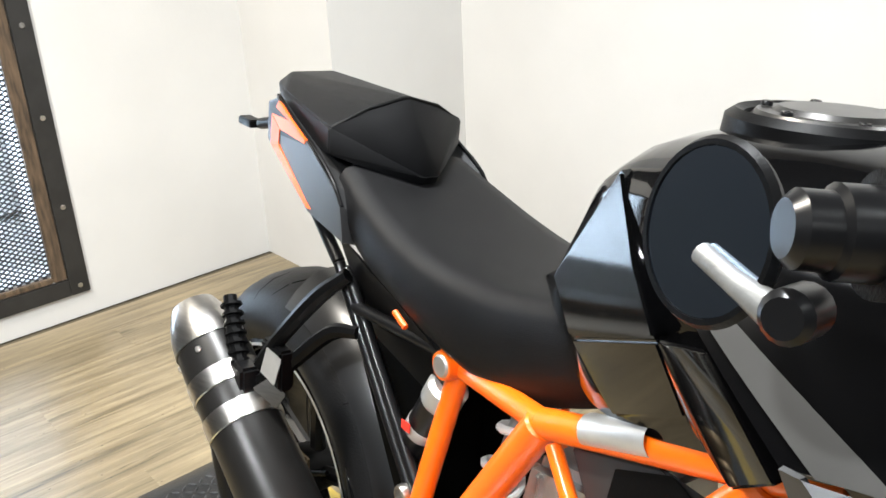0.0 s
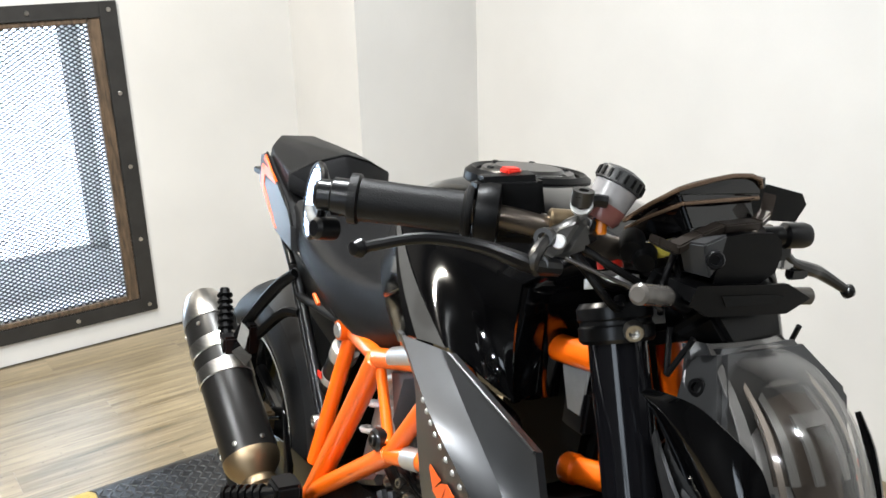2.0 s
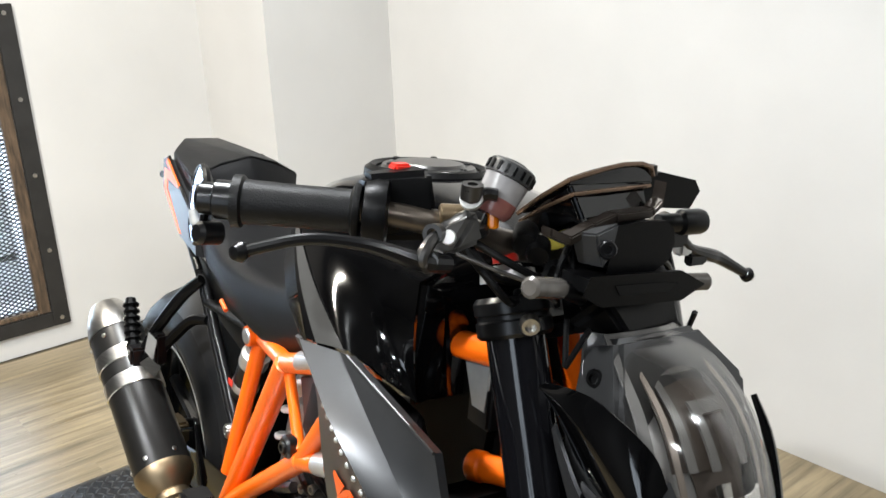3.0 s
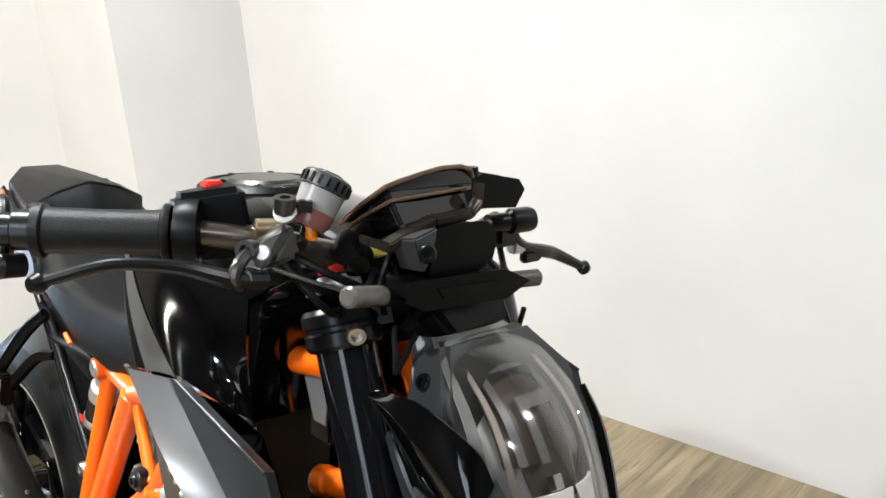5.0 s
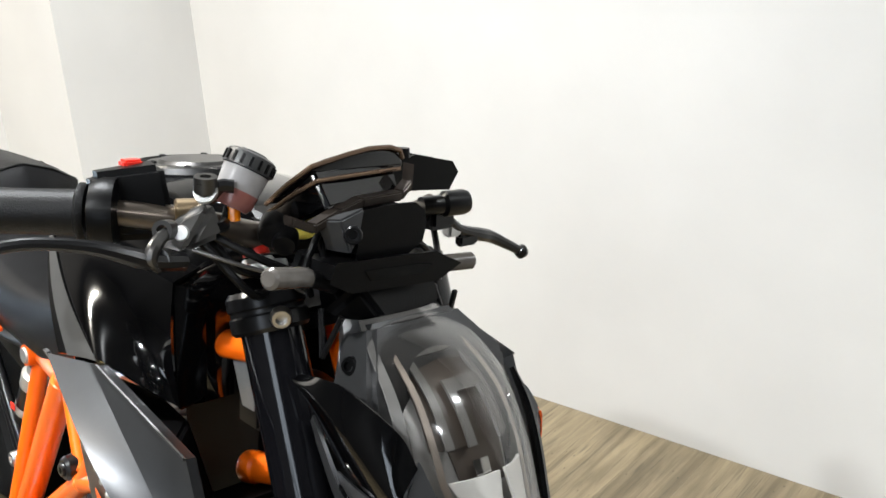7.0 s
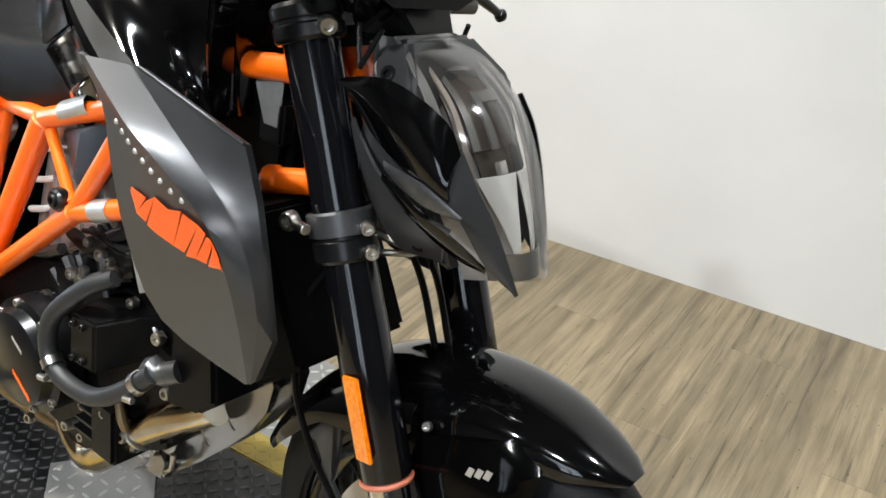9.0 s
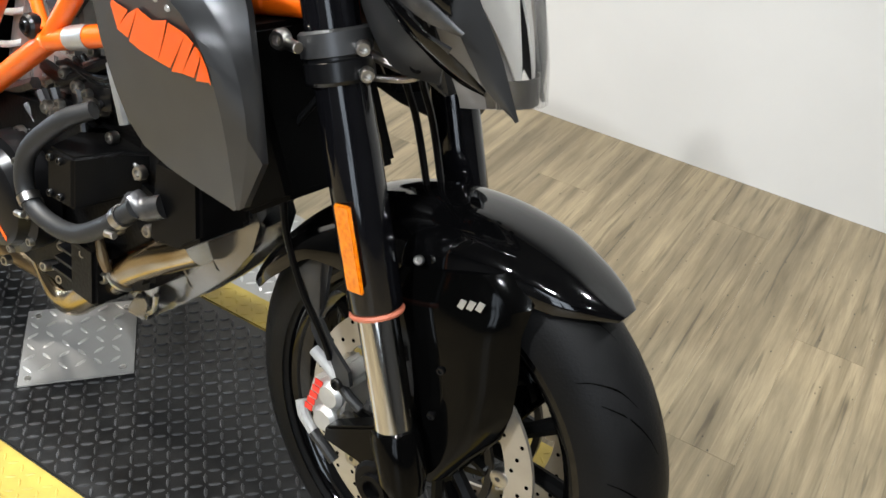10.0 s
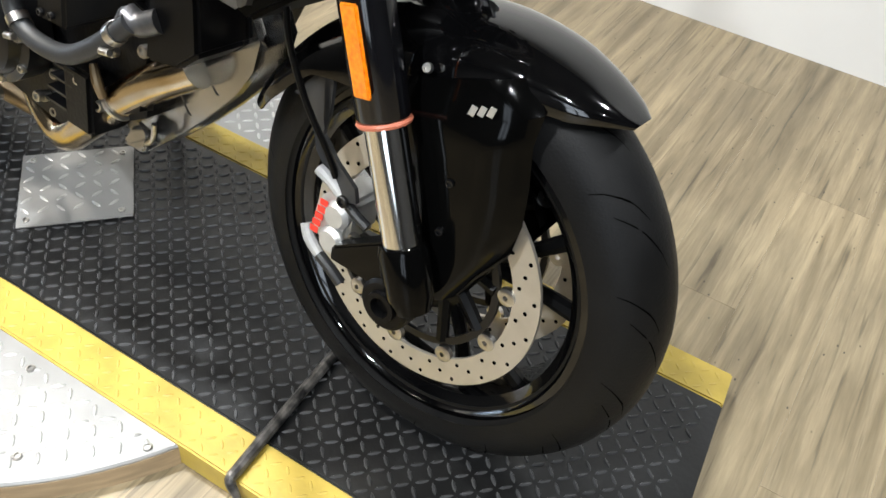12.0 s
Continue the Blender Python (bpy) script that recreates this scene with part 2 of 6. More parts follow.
FLUID = mat("translucent_reservoir", (0.26, 0.13, 0.12), 0.2, vary=0.4, scale=14, col2=(0.16, 0.035, 0.025))
YELLOW_TAG = mat("yellow_tag", (0.75, 0.62, 0.10), 0.5, vary=0.1)
FRAME_BLACK = mat("black_flat_bar", (0.022, 0.021, 0.020), 0.5, vary=0.4, scale=18, bump=0.2, bscale=80)
RUSTY = mat("stained_timber", (0.13, 0.085, 0.05), 0.65, vary=0.75, scale=14, bump=0.4, stretch=(6, 6, 1))
MULLION = mat("brown_mullion", (0.22, 0.13, 0.09), 0.6, vary=0.3, scale=8)
MESH = mat("expanded_steel", (0.06, 0.06, 0.062), 0.45, metal=0.2, vary=0.2)
# The blue of the reflected window is put into the glass colour.
MIRROR = mat("mirror_glass", (0.30, 0.38, 0.50), 0.02, metal=1.0)
LENS = lens_mat("clear_lens")
REFLECTOR = mat("headlamp_reflector", (0.40, 0.39, 0.385), 0.36, metal=0.2, vary=0.25, scale=15)
SHADE = mat("headlamp_shade", (0.06, 0.047, 0.038), 0.40, vary=0.2)
GLOW = bpy.data.materials.new("daylight_backdrop")
GLOW.use_nodes = True
GLOW.node_tree.nodes["Principled BSDF"].inputs["Emission Color"].default_value = (0.68, 0.83, 1, 1)
GLOW.node_tree.nodes["Principled BSDF"].inputs["Emission Strength"].default_value = 3.2
LAMP = bpy.data.materials.new("downlight_glow")
LAMP.use_nodes = True
LAMP.node_tree.nodes["Principled BSDF"].inputs["Emission Color"].default_value = (1, 0.93, 0.82, 1)
LAMP.node_tree.nodes["Principled BSDF"].inputs["Emission Strength"].default_value = 6.0


# ---- mesh tools ----
GUARD = mat("fork_guard_black", (0.0015, 0.0015, 0.0015), 0.10, vary=0.2, scale=30, spec=0.14)
DEEP = mat("dull_black_plastic", (0.0015, 0.0015, 0.0015), 0.5, vary=0.2, scale=30, spec=0.05)


def part(name, bm, material, parent=None, label="", sharp=35, smooth=True):
    me = bpy.data.meshes.new(name)
    bmesh.ops.recalc_face_normals(bm, faces=bm.faces)
    bm.to_mesh(me)
    bm.free()
    me.materials.append(material)
    if smooth:
        me.polygons.foreach_set("use_smooth", [True] * len(me.polygons))
        me.set_sharp_from_angle(angle=radians(sharp))
    ob = new(name, me)
    ob.parent = parent
    if label:
        tagged(ob, label)
    return ob


def bevelled(bm, r, seg=2, angle=20):
    if r > 0:
        bm.normal_update()
        es = [e for e in bm.edges if len(e.link_faces) == 2 and e.calc_face_angle(0) > radians(angle)]
        bmesh.ops.bevel(bm, geom=es, offset=r, segments=seg, affect="EDGES", clamp_overlap=True)
    return bm


def box(x0, y0, z0, x1, y1, z1, r=0.0):
    bm = bmesh.new()
    bmesh.ops.create_cube(bm, size=1)
    bmesh.ops.transform(bm, matrix=Matrix.Translation(((x0 + x1) / 2, (y0 + y1) / 2, (z0 + z1) / 2)) @ Matrix.Diagonal((x1 - x0, y1 - y0, z1 - z0, 1)), verts=bm.verts)
    return bevelled(bm, r)


def hull(pts, r=0.0, seg=2):
    bm = bmesh.new()
    vs = [bm.verts.new(p) for p in pts]
    out = bmesh.ops.convex_hull(bm, input=vs)
    bmesh.ops.delete(bm, geom=[v for v in bm.verts if not v.link_faces], context="VERTS")
    bmesh.ops.dissolve_limit(bm, angle_limit=radians(3), verts=bm.verts, edges=bm.edges)
    return bevelled(bm, r, seg)


def join(*bms):
    out = bmesh.new()
    for b in bms:
        tmp = bpy.data.meshes.new("tmp")
        b.to_mesh(tmp)
        b.free()
        out.from_mesh(tmp)
        bpy.data.meshes.remove(tmp)
    return out


def loft(rings, closed=True, caps=True):
    bm = bmesh.new()
    rows = [[bm.verts.new(p) for p in ring] for ring in rings]
    n = len(rows[0])
    for a, b in zip(rows, rows[1:]):
        for i in range(n if closed else n - 1):
            bm.faces.new((a[i], a[(i + 1) % n], b[(i + 1) % n], b[i]))
    if caps and closed:
        bm.faces.new(rows[0])
        bm.faces.new(rows[-1][::-1])
    return bm


def spline(pts, k=6):
    p = [np.array(q, float) for q in pts]
    p = [2 * p[0] - p[1]] + p + [2 * p[-1] - p[-2]]
    out = []
    for i in range(1, len(p) - 2):
        for j in range(k):
            t = j / k
            out.append(0.5 * (2 * p[i] + (p[i + 1] - p[i - 1]) * t + (2 * p[i - 1] - 5 * p[i] + 4 * p[i + 1] - p[i + 2]) * t * t + (3 * p[i] - p[i - 1] - 3 * p[i + 1] + p[i + 2]) * t ** 3))
    return out + [p[-2]]


def pipe(pts, r, n=12, k=5, straight=False):
    """A round tube along a line; r is one radius or one for each point."""
    rs = r if isinstance(r, (list, tuple)) else [r] * len(pts)
    q = [np.array((*p, rr), float) for p, rr in zip(pts, rs)]
    if not straight and len(q) > 2:
        q = spline(q, k)
    rings, up = [], None
    for i, c in enumerate(q):
        d = Vector((q[min(i + 1, len(q) - 1)] - q[max(i - 1, 0)])[:3]).normalized()
        if up is None:
            up = d.orthogonal().normalized()
        up = (up - d * up.dot(d)).normalized()
        side = d.cross(up)
        rings.append([Vector(c[:3]) + float(c[3]) * (up * math.cos(a) + side * math.sin(a)) for a in (2 * math.pi * j / n for j in range(n))])
    return loft(rings)


def lathe(profile, at, axis=(0, 1, 0), n=48, closed=False):
    """profile: (radius, distance along the axis)."""
    a = Vector(axis).normalized()
    u = a.orthogonal().normalized()
    w = a.cross(u)
    at = Vector(at)
    bm = bmesh.new()
    rows = []
    for r, h in profile:
        if r < 1e-6:
            rows.append([bm.verts.new(at + a * h)])
        else:
            rows.append([bm.verts.new(at + a * h + r * (u * math.cos(t) + w * math.sin(t))) for t in (2 * math.pi * j / n for j in range(n))])
    pairs = list(zip(rows, rows[1:])) + ([(rows[-1], rows[0])] if closed else [])
    for p, q in pairs:
        for i in range(n):
            j = (i + 1) % n
            f = [p[0]] if len(p) == 1 else [p[i], p[j]]
            g = [q[0]] if len(q) == 1 else [q[j], q[i]]
            if len(f) + len(g) > 2:
                bm.faces.new(f + g)
    return bm


def rod(p, q, r, n=14, chamfer=0.15):
    p, q = Vector(p), Vector(q)
    d = (q - p).length
    c = min(r, d / 2) * chamfer
    return lathe([(0, 0), (r - c, 0), (r, c), (r, d - c), (r - c, d), (0, d)], p, q - p, n)


def slab(outline, y0, y1, r=0.0):
    """A plate from an outline in x and z, between two values of y."""
    bm = bmesh.new()
    lo = [bm.verts.new((x, y0, z)) for x, z in outline]
    hi = [bm.verts.new((x, y1, z)) for x, z in outline]
    n = len(lo)
    bm.faces.new(lo)
    bm.faces.new(hi[::-1])
    for i in range(n):
        bm.faces.new((lo[i], lo[(i + 1) % n], hi[(i + 1) % n], hi[i]))
    return bevelled(bm, r)


def shell(rows, thick, closed=False):
    """A thin shell over a grid of points."""
    bm = loft(rows, closed, caps=False)
    bmesh.ops.recalc_face_normals(bm, faces=bm.faces)
    bmesh.ops.solidify(bm, geom=bm.faces[:], thickness=thick)
    return bm


def bolt(at, axis, r=0.007, h=0.005):
    return lathe([(0, h * 0.4), (r * 0.5, h * 0.4), (r * 0.55, h), (r * 0.85, h), (r, h * 0.7), (r, 0)], at, axis, 12)


def mirrored(bm, s):
    if s > 0:
        bmesh.ops.scale(bm, vec=(1, -1, 1), verts=bm.verts)
        bmesh.ops.reverse_faces(bm, faces=bm.faces)
    return bm


# ---- the room ----
FLOOR_Z, WALL_X, WALL_Y, PIER_X, PIER_Y = -0.05, -2.325, 1.616, -1.80, 1.078


def structure(name, bm, material, label, category):
    ob = part(name, bm, material)
    return tagged(ob, label, category, kind="structure")


floor = structure("floor", box(-2.6, -4.0, -0.16, 4.3, 1.9, FLOOR_Z - 0.006), SUBFLOOR, "brown wood-look vinyl plank floor with worn patches", "floor")
structure("wall_north", box(-2.6, WALL_Y, FLOOR_Z, 4.3, WALL_Y + 0.15, CEIL), WALL, "off-white painted plaster wall behind the motorcycle", "wall")
structure("wall_pier", box(WALL_X, PIER_Y, FLOOR_Z, PIER_X, WALL_Y, CEIL), WALL, "off-white boxed-out wall corner beside the window", "wall")
structure("wall_east", box(4.15, -4.0, FLOOR_Z, 4.3, WALL_Y, CEIL), DARK_WALL, "unseen plain dark grey wall closing the room", "wall")
# the wall with the screened window: four pieces round the opening
WY0, WY1, WZ0, WZ1 = -0.66, 0.315, 0.10, 1.15
structure("wall_west", join(
    box(-2.6, -0.80, FLOOR_Z, WALL_X, WY0, 1.85), box(-2.6, WY1, FLOOR_Z, WALL_X, PIER_Y + 0.002, 1.85),
    box(-2.6, WY0, FLOOR_Z, WALL_X, WY1, WZ0), box(-2.6, WY0, WZ1, WALL_X, WY1, 1.85)), WALL, "off-white painted wall with a screened window opening", "wall")
# Out of view: upper wall made dark so the mirror reflects dark.
structure("wall_upper_unseen", box(-2.6, -0.80, 1.852, WALL_X, PIER_Y + 0.002, CEIL), DARK_WALL, "unseen upper wall above the window, dark for reflections", "wall")
structure("wall_west_dark", box(-2.6, -4.0, FLOOR_Z, WALL_X, -0.802, CEIL), DARK_WALL, "unseen plain dark wall beside the screened window", "wall")
# unseen wall behind the camera, with an opening added for the fill lamp
structure("wall_south", join(
    box(-2.6, -3.7, FLOOR_Z, 1.70, -3.55, CEIL), box(2.90, -3.7, FLOOR_Z, 4.3, -3.55, CEIL),
    box(1.70, -3.7, FLOOR_Z, 2.90, -3.55, 0.35), box(1.70, -3.7, 2.55, 2.90, -3.55, CEIL)), DARK_WALL, "unseen dark grey wall with an assumed window opening", "wall")
structure("ceiling", box(-2.6, -4.0, CEIL, 4.3, 1.9, CEIL + 0.1), CEILING, "plain dark painted ceiling", "ceiling")
front_window = structure("window_2", box(1.70, -3.64, 0.35, 1.74, -3.60, 2.55), FRAME_BLACK, "assumed narrow window out of view, with dark frame bars", "window")
for wx in (2.27, 2.84):
    part("window_bar", box(wx, -3.64, 0.35, wx + 0.06, -3.40, 2.55, 0.004), FRAME_BLACK, front_window)
part("window_bar", box(1.74, -3.64, 1.40, 2.84, -3.40, 1.47, 0.004), FRAME_BLACK, front_window)

# screened window
win = structure("window_1", box(WALL_X - 0.24, WY0, WZ0, WALL_X - 0.03, WY1, WZ0 + 0.012), WHITE, "window behind a black framed expanded metal screen", "window")
FX = WALL_X
for y0, y1, z0, z1 in ((0.34, 0.402, 0.034, 1.215), (-0.75, -0.69, 0.034, 1.215), (-0.69, 0.34, 0.034, 0.090), (-0.69, 0.34, 1.160, 1.215)):
    part("screen_frame", box(FX, y0, z0, FX + 0.012, y1, z1, 0.002), FRAME_BLACK, win, "black steel flat bar")
for y0, y1, z0, z1 in ((0.296, 0.339, 0.091, 1.159), (-0.689, -0.646, 0.091, 1.159)):
    part("timber_strip", box(FX - 0.02, y0, z0, FX + 0.007, y1, z1, 0.003), RUSTY, win, "dark stained timber strip")
part("timber_strip", box(FX - 0.02, -0.645, 0.091, FX + 0.007, 0.295, 0.108, 0.003), RUSTY, win)
part("timber_strip", box(FX - 0.02, -0.645, 1.140, FX + 0.007, 0.295, 1.159, 0.003), RUSTY, win)
for by, bz in [(0.372, z) for z in (0.062, 0.33, 0.615, 0.889, 1.185)] + [(y, 0.060) for y in (0.101, -0.187, -0.48)] + [(y, 1.188) for y in (0.101, -0.187, -0.48)]:
    part("screw_head", bolt((FX + 0.012, by, bz), (1, 0, 0), 0.008, 0.004), STEEL, win)


def mesh_screen(y0, y1, z0, z1, dy, dz, x):
    """Expanded metal: slanted strands in two directions."""
    bm = bmesh.new()
    w = 0.0028
    slope = dz / dy
    for sgn in (1, -1):
        c = z0 - (y1 - y0) * slope
        while c < z1 + (y1 - y0) * slope:
            pts = []
            for y in (y0, y1):
                pts.append((y, c + sgn * slope * (y - y0)))
            (ya, za), (yb, zb) = pts
            # clip to the opening
            def cut(ya, za, yb, zb, lim, lower):
                if (za < lim) == (zb < lim):
                    return (ya, za, yb, zb) if (za >= lim) == lower else None
                t = (lim - za) / (zb - za)
                ym = ya + t * (yb - ya)
                if (za >= lim) == lower:
                    return ya, za, ym, lim
                return ym, lim, yb, zb
            seg = cut(ya, za, yb, zb, z0, True)
            seg = seg and cut(*seg, z1, False)
            if seg:
                ya, za, yb, zb = seg
                v = [bm.verts.new((x + dx, y, z + q)) for y, z in ((ya, za), (yb, zb)) for dx, q in ((-0.001, -w), (0.002, -w), (0.002, w), (-0.001, w))]
                for k in range(4):
                    bm.faces.new((v[k], v[(k + 1) % 4], v[4 + (k + 1) % 4], v[4 + k]))
            c += dz
    return bm


tagged(part("mesh_panel", mesh_screen(-0.646, 0.296, 0.108, 1.14, 0.026, 0.0155, FX - 0.012), MESH, win, "grey expanded metal diamond mesh", smooth=False), kind="stuff")
part("mullion", box(FX - 0.30, -0.245, WZ0, FX - 0.25, -0.165, WZ1, 0.004), MULLION, win, "brown timber upright")
part("window_frame", box(FX - 0.275, WY0, 0.245, FX - 0.245, WY1, 0.275, 0.003), WHITE, win)
part("window_frame", box(FX - 0.275, 0.245, WZ0, FX - 0.245, WY1, WZ1, 0.003), WHITE, win)
part("window_sill", hull([(FX - 0.25, WY0, WZ0 + 0.012), (FX - 0.25, WY1, WZ0 + 0.012), (FX - 0.25, WY0, 0.25), (FX - 0.25, WY1, 0.25), (FX - 0.16, WY0, WZ0 + 0.012), (FX - 0.16, WY1, WZ0 + 0.012)]), WHITE, win)
structure("backdrop", box(-3.30, -1.6, -0.4, -3.27, 1.2, 2.0), GLOW, "bright overexposed daylight outside the window", "sky")
structure("wall_reveal", join(box(-2.75, WY0 - 0.06, WZ0 - 0.05, -2.6, WY0, WZ1), box(-2.75, WY1, WZ0 - 0.05, -2.6, WY1 + 0.06, WZ1)), WALL, "white reveal of the window opening", "wall")

# ceiling downlights
for sx, sy, watts in SPOTS:
    dl = tagged(part("downlight", lathe([(0.088, 0), (0.112, 0), (0.112, -0.012), (0.088, -0.006)], (sx, sy, CEIL), (0, 0, 1), 32, True), WHITE, None), "round white ceiling downlight, switched on", "ceiling light", "ceiling downlights")
    part("diffuser", lathe([(0, -0.002), (0.087, -0.002), (0.087, 0.0)], (sx, sy, CEIL - 0.001), (0, 0, 1), 32), LAMP, dl)


# ---- turntable and runway ----
TX, TY, TR = -0.08, 0.065, 0.615


def lozenges(spots, z, size, height):
    """Raised tread bars; spots: x, y, turn."""
    verts, faces = [], []
    l, w = size, size * 0.27
    shape = ((-l, 0), (-l * 0.45, -w), (l * 0.45, -w), (l, 0), (l * 0.45, w), (-l * 0.45, w))
    for x, y, a in spots:
        c, s = math.cos(a), math.sin(a)
        k = len(verts)
        for px, py in shape:
            verts.append((x + c * px - s * py, y + s * px + c * py, z - 0.0005))
        for px, py in shape:
            verts.append((x + c * px * 0.72 - s * py * 0.45, y + s * px * 0.72 + c * py * 0.45, z + height))
        faces.append(tuple(range(k + 6, k + 12)))
        for i in range(6):
            j = (i + 1) % 6
            faces.append((k + i, k + j, k + 6 + j, k + 6 + i))
    bm = bmesh.new()
    me = bpy.data.meshes.new("tmp")
    me.from_pydata(verts, [], faces)
    bm.from_mesh(me)
    bpy.data.meshes.remove(me)
    return bm


def tread_grid(x0, x1, y0, y1, step, keep=lambda x, y: True):
    out, i = [], 0
    x = x0
    while x < x1:
        y, j = y0, 0
        while y < y1:
            if keep(x, y):
                out.append((x, y, radians(45 if (i + j) % 2 else -45) + random.uniform(-0.05, 0.05)))
            y += step
            j += 1
        x += step
        i += 1
    return out


RY0, RY1, YW = -0.147, 0.320, 0.073
table = tagged(part("turntable", lathe([(0, -0.012), (TR, -0.012), (TR, FLOOR_Z), (0, FLOOR_Z)], (TX, TY, 0), (0, 0, 1), 96), RIM_WOOD), "low round display turntable with a plywood edge", "turntable")
top = lathe([(0, -0.0119), (0, -0.006), (TR - 0.004, -0.006), (TR - 0.001, -0.009), (TR - 0.001, -0.0119)], (TX, TY, 0), (0, 0, 1), 96)
part("tread_plate_top", top, SILVER_PLATE, table, "silver aluminium tread plate")
in_disc = lambda x, y: (x - TX) ** 2 + (y - TY) ** 2 < (TR - 0.02) ** 2 and not (RY0 - YW - 0.012 < y < RY1 + YW + 0.012)
tagged(part("tread", lozenges(tread_grid(TX - TR, TX + TR, TY - TR, TY + TR, 0.0255, in_disc), -0.006, 0.0125, 0.0022), SILVER_BARS, table, sharp=60), kind="stuff")
for bx, by in ((0.192, -0.246), (0.432, -0.247), (-0.05, -0.30), (-0.30, -0.28), (0.28, 0.43), (-0.06, 0.43), (-0.35, 0.43), (0.02, -0.45), (0.30, -0.36)):
    part("screw_head", bolt((bx, by, -0.006), (0, 0, 1), 0.007, 0.004), STEEL, table)

def END(y):
    """The front end of the runway is cut a little askew."""
    return 1.128 - 0.095 * y


runway = tagged(part("runway_body", hull([(-1.30, RY0, FLOOR_Z), (-1.30, RY1, FLOOR_Z), (-1.20, RY0, 0), (-1.20, RY1, 0), (END(RY0), RY0, 0), (END(RY1), RY1, 0), (END(RY0) + 0.004, RY0, FLOOR_Z), (END(RY1) + 0.004, RY1, FLOOR_Z)], 0.003), RUBBER_PLATE), "black rubber tread-plate runway with yellow edges", "ramp")
runway.name = "runway"
for y0, y1 in ((RY0 - YW, RY0), (RY1, RY1 + YW)):
    part("edge_strip", hull([(-1.30, y0, FLOOR_Z), (-1.30, y1, FLOOR_Z), (-1.20, y0, 0), (-1.20, y1, 0), (END(y0), y0, 0), (END(y1), y1, 0), (END(y0) + 0.004, y0, FLOOR_Z), (END(y1) + 0.004, y1, FLOOR_Z)], 0.003), YELLOW, runway, "worn yellow edge strip")
tagged(part("tread", lozenges(tread_grid(-1.185, 1.09, RY0 + 0.013, RY1 - 0.006, 0.0205), 0.0, 0.0112, 0.0026), TREAD_WORN, runway, sharp=60), kind="stuff")
for y0, y1 in ((RY0 - YW + 0.013, RY0 - 0.008), (RY1 + 0.012, RY1 + YW - 0.008)):
    tagged(part("tread", lozenges(tread_grid(-1.185, 1.09, y0, y1, 0.0205), 0.0, 0.0098, 0.0012), YELLOW, runway, sharp=60), kind="stuff")

pin = tagged(part("hinge_rod", pipe([(0.545, 0.075, 0.009), (0.549, 0.02, 0.009), (0.556, -0.08, 0.010), (0.565, -0.20, 0.009), (0.567, -0.226, 0.006), (0.582, -0.232, -0.010), (0.590, -0.234, -0.03)], [0.009, 0.009, 0.0085, 0.009, 0.008, 0.006, 0.004], 10), mat("worn_rod_steel", (0.012, 0.012, 0.012), 0.34, metal=0.4, vary=0.9, scale=55, col2=(0.16, 0.15, 0.14))), "worn black steel rod with a hooked end lying across the runway", "rod")
foot = tagged(part("foot_plate", hull([(x, y, z) for x, y in ((-0.217, 0.083), (-0.084, 0.232), (0.065, 0.086), (-0.066, -0.059)) for z in (0.0025, 0.006)], 0.001), SILVER_PLATE), "square silver tread-plate patch screwed to the runway", "metal plate")
u, v = Vector((0.149, -0.146)).normalized(), Vector((0.133, 0.147)).normalized()
o = Vector((-0.217, 0.083))
tagged(part("tread", lozenges([(*(o + u * (0.016 + 0.030 * i) + v * (0.016 + 0.030 * j)), radians(-4 if (i + j) % 2 else 86)) for i in range(6) for j in range(6)], 0.006, 0.0125, 0.0024), SILVER_BARS, foot, sharp=60), kind="stuff")
for k, (a, b) in enumerate(((0.02, 0.02), (0.19, 0.02), (0.19, 0.18), (0.02, 0.18))):
    q = o + u * min(a, 0.19) + v * b
    part("screw_head", bolt((q.x, q.y, 0.006), (0, 0, 1), 0.006, 0.003), STEEL, foot)


# ---- the motorcycle: x ahead, y to its left, z up; it leans on its side stand ----
bike = tagged(new("motorcycle"), "black and orange naked sport motorcycle leaning on its side stand", "motorcycle")
bike.matrix_world = pose(-0.0123, 0.0814, 0, 0, 0, -6) @ pose(0, 0, 0, -8.3, 0, 0)


def group(name, parent, label=""):
    ob = new(name)
    ob.parent = parent
    return tagged(ob, label) if label else ob


def tyre_bm(at, R, w, rim):
    half = [(R, 0), (R - 0.003, 0.28 * w), (R - 0.012, 0.55 * w), (R - 0.030, 0.80 * w), (R - 0.052, 0.95 * w), (R - 0.075, w), (rim + 0.012, 0.93 * w), (rim, 0.82 * w), (rim - 0.012, 0.78 * w)]
    prof = [(r, h / 2) for r, h in half[::-1]] + [(r, -h / 2) for r, h in half[1:]]
    return lathe(prof, at, n=96, closed=True)


def groove(at, R, w, a0, y0, a1, y1, wid=0.0016):
    """A dark strip on the tyre's crown, for the shade in a tread groove."""
    rows = []
    for k in range(9):
        t = k / 8
        a, y = a0 + (a1 - a0) * t, y0 + (y1 - y0) * t + 0.004 * math.sin(math.pi * t)
        f = abs(y) / (w / 2)
        r = R - float(np.interp(f, (0, 0.28, 0.55, 0.80, 0.95, 1), (0, 0.003, 0.012, 0.030, 0.052, 0.075))) + 0.0004
        wd = wid * (1 - 0.6 * abs(2 * t - 1))
        rows.append([(at[0] + r * math.cos(a + da), at[1] + y, at[2] + r * math.sin(a + da)) for da in (-wd / R * 2, wd / R * 2)])
    return loft(rows, False, False)


# Near-black colour for the shade inside grooves and drilled holes.
GROOVE = mat("tread_groove", (0.0012, 0.0012, 0.0012), 0.9, spec=0.0)
FW, FR = (0.714, 0.021, 0.3145), 0.3125
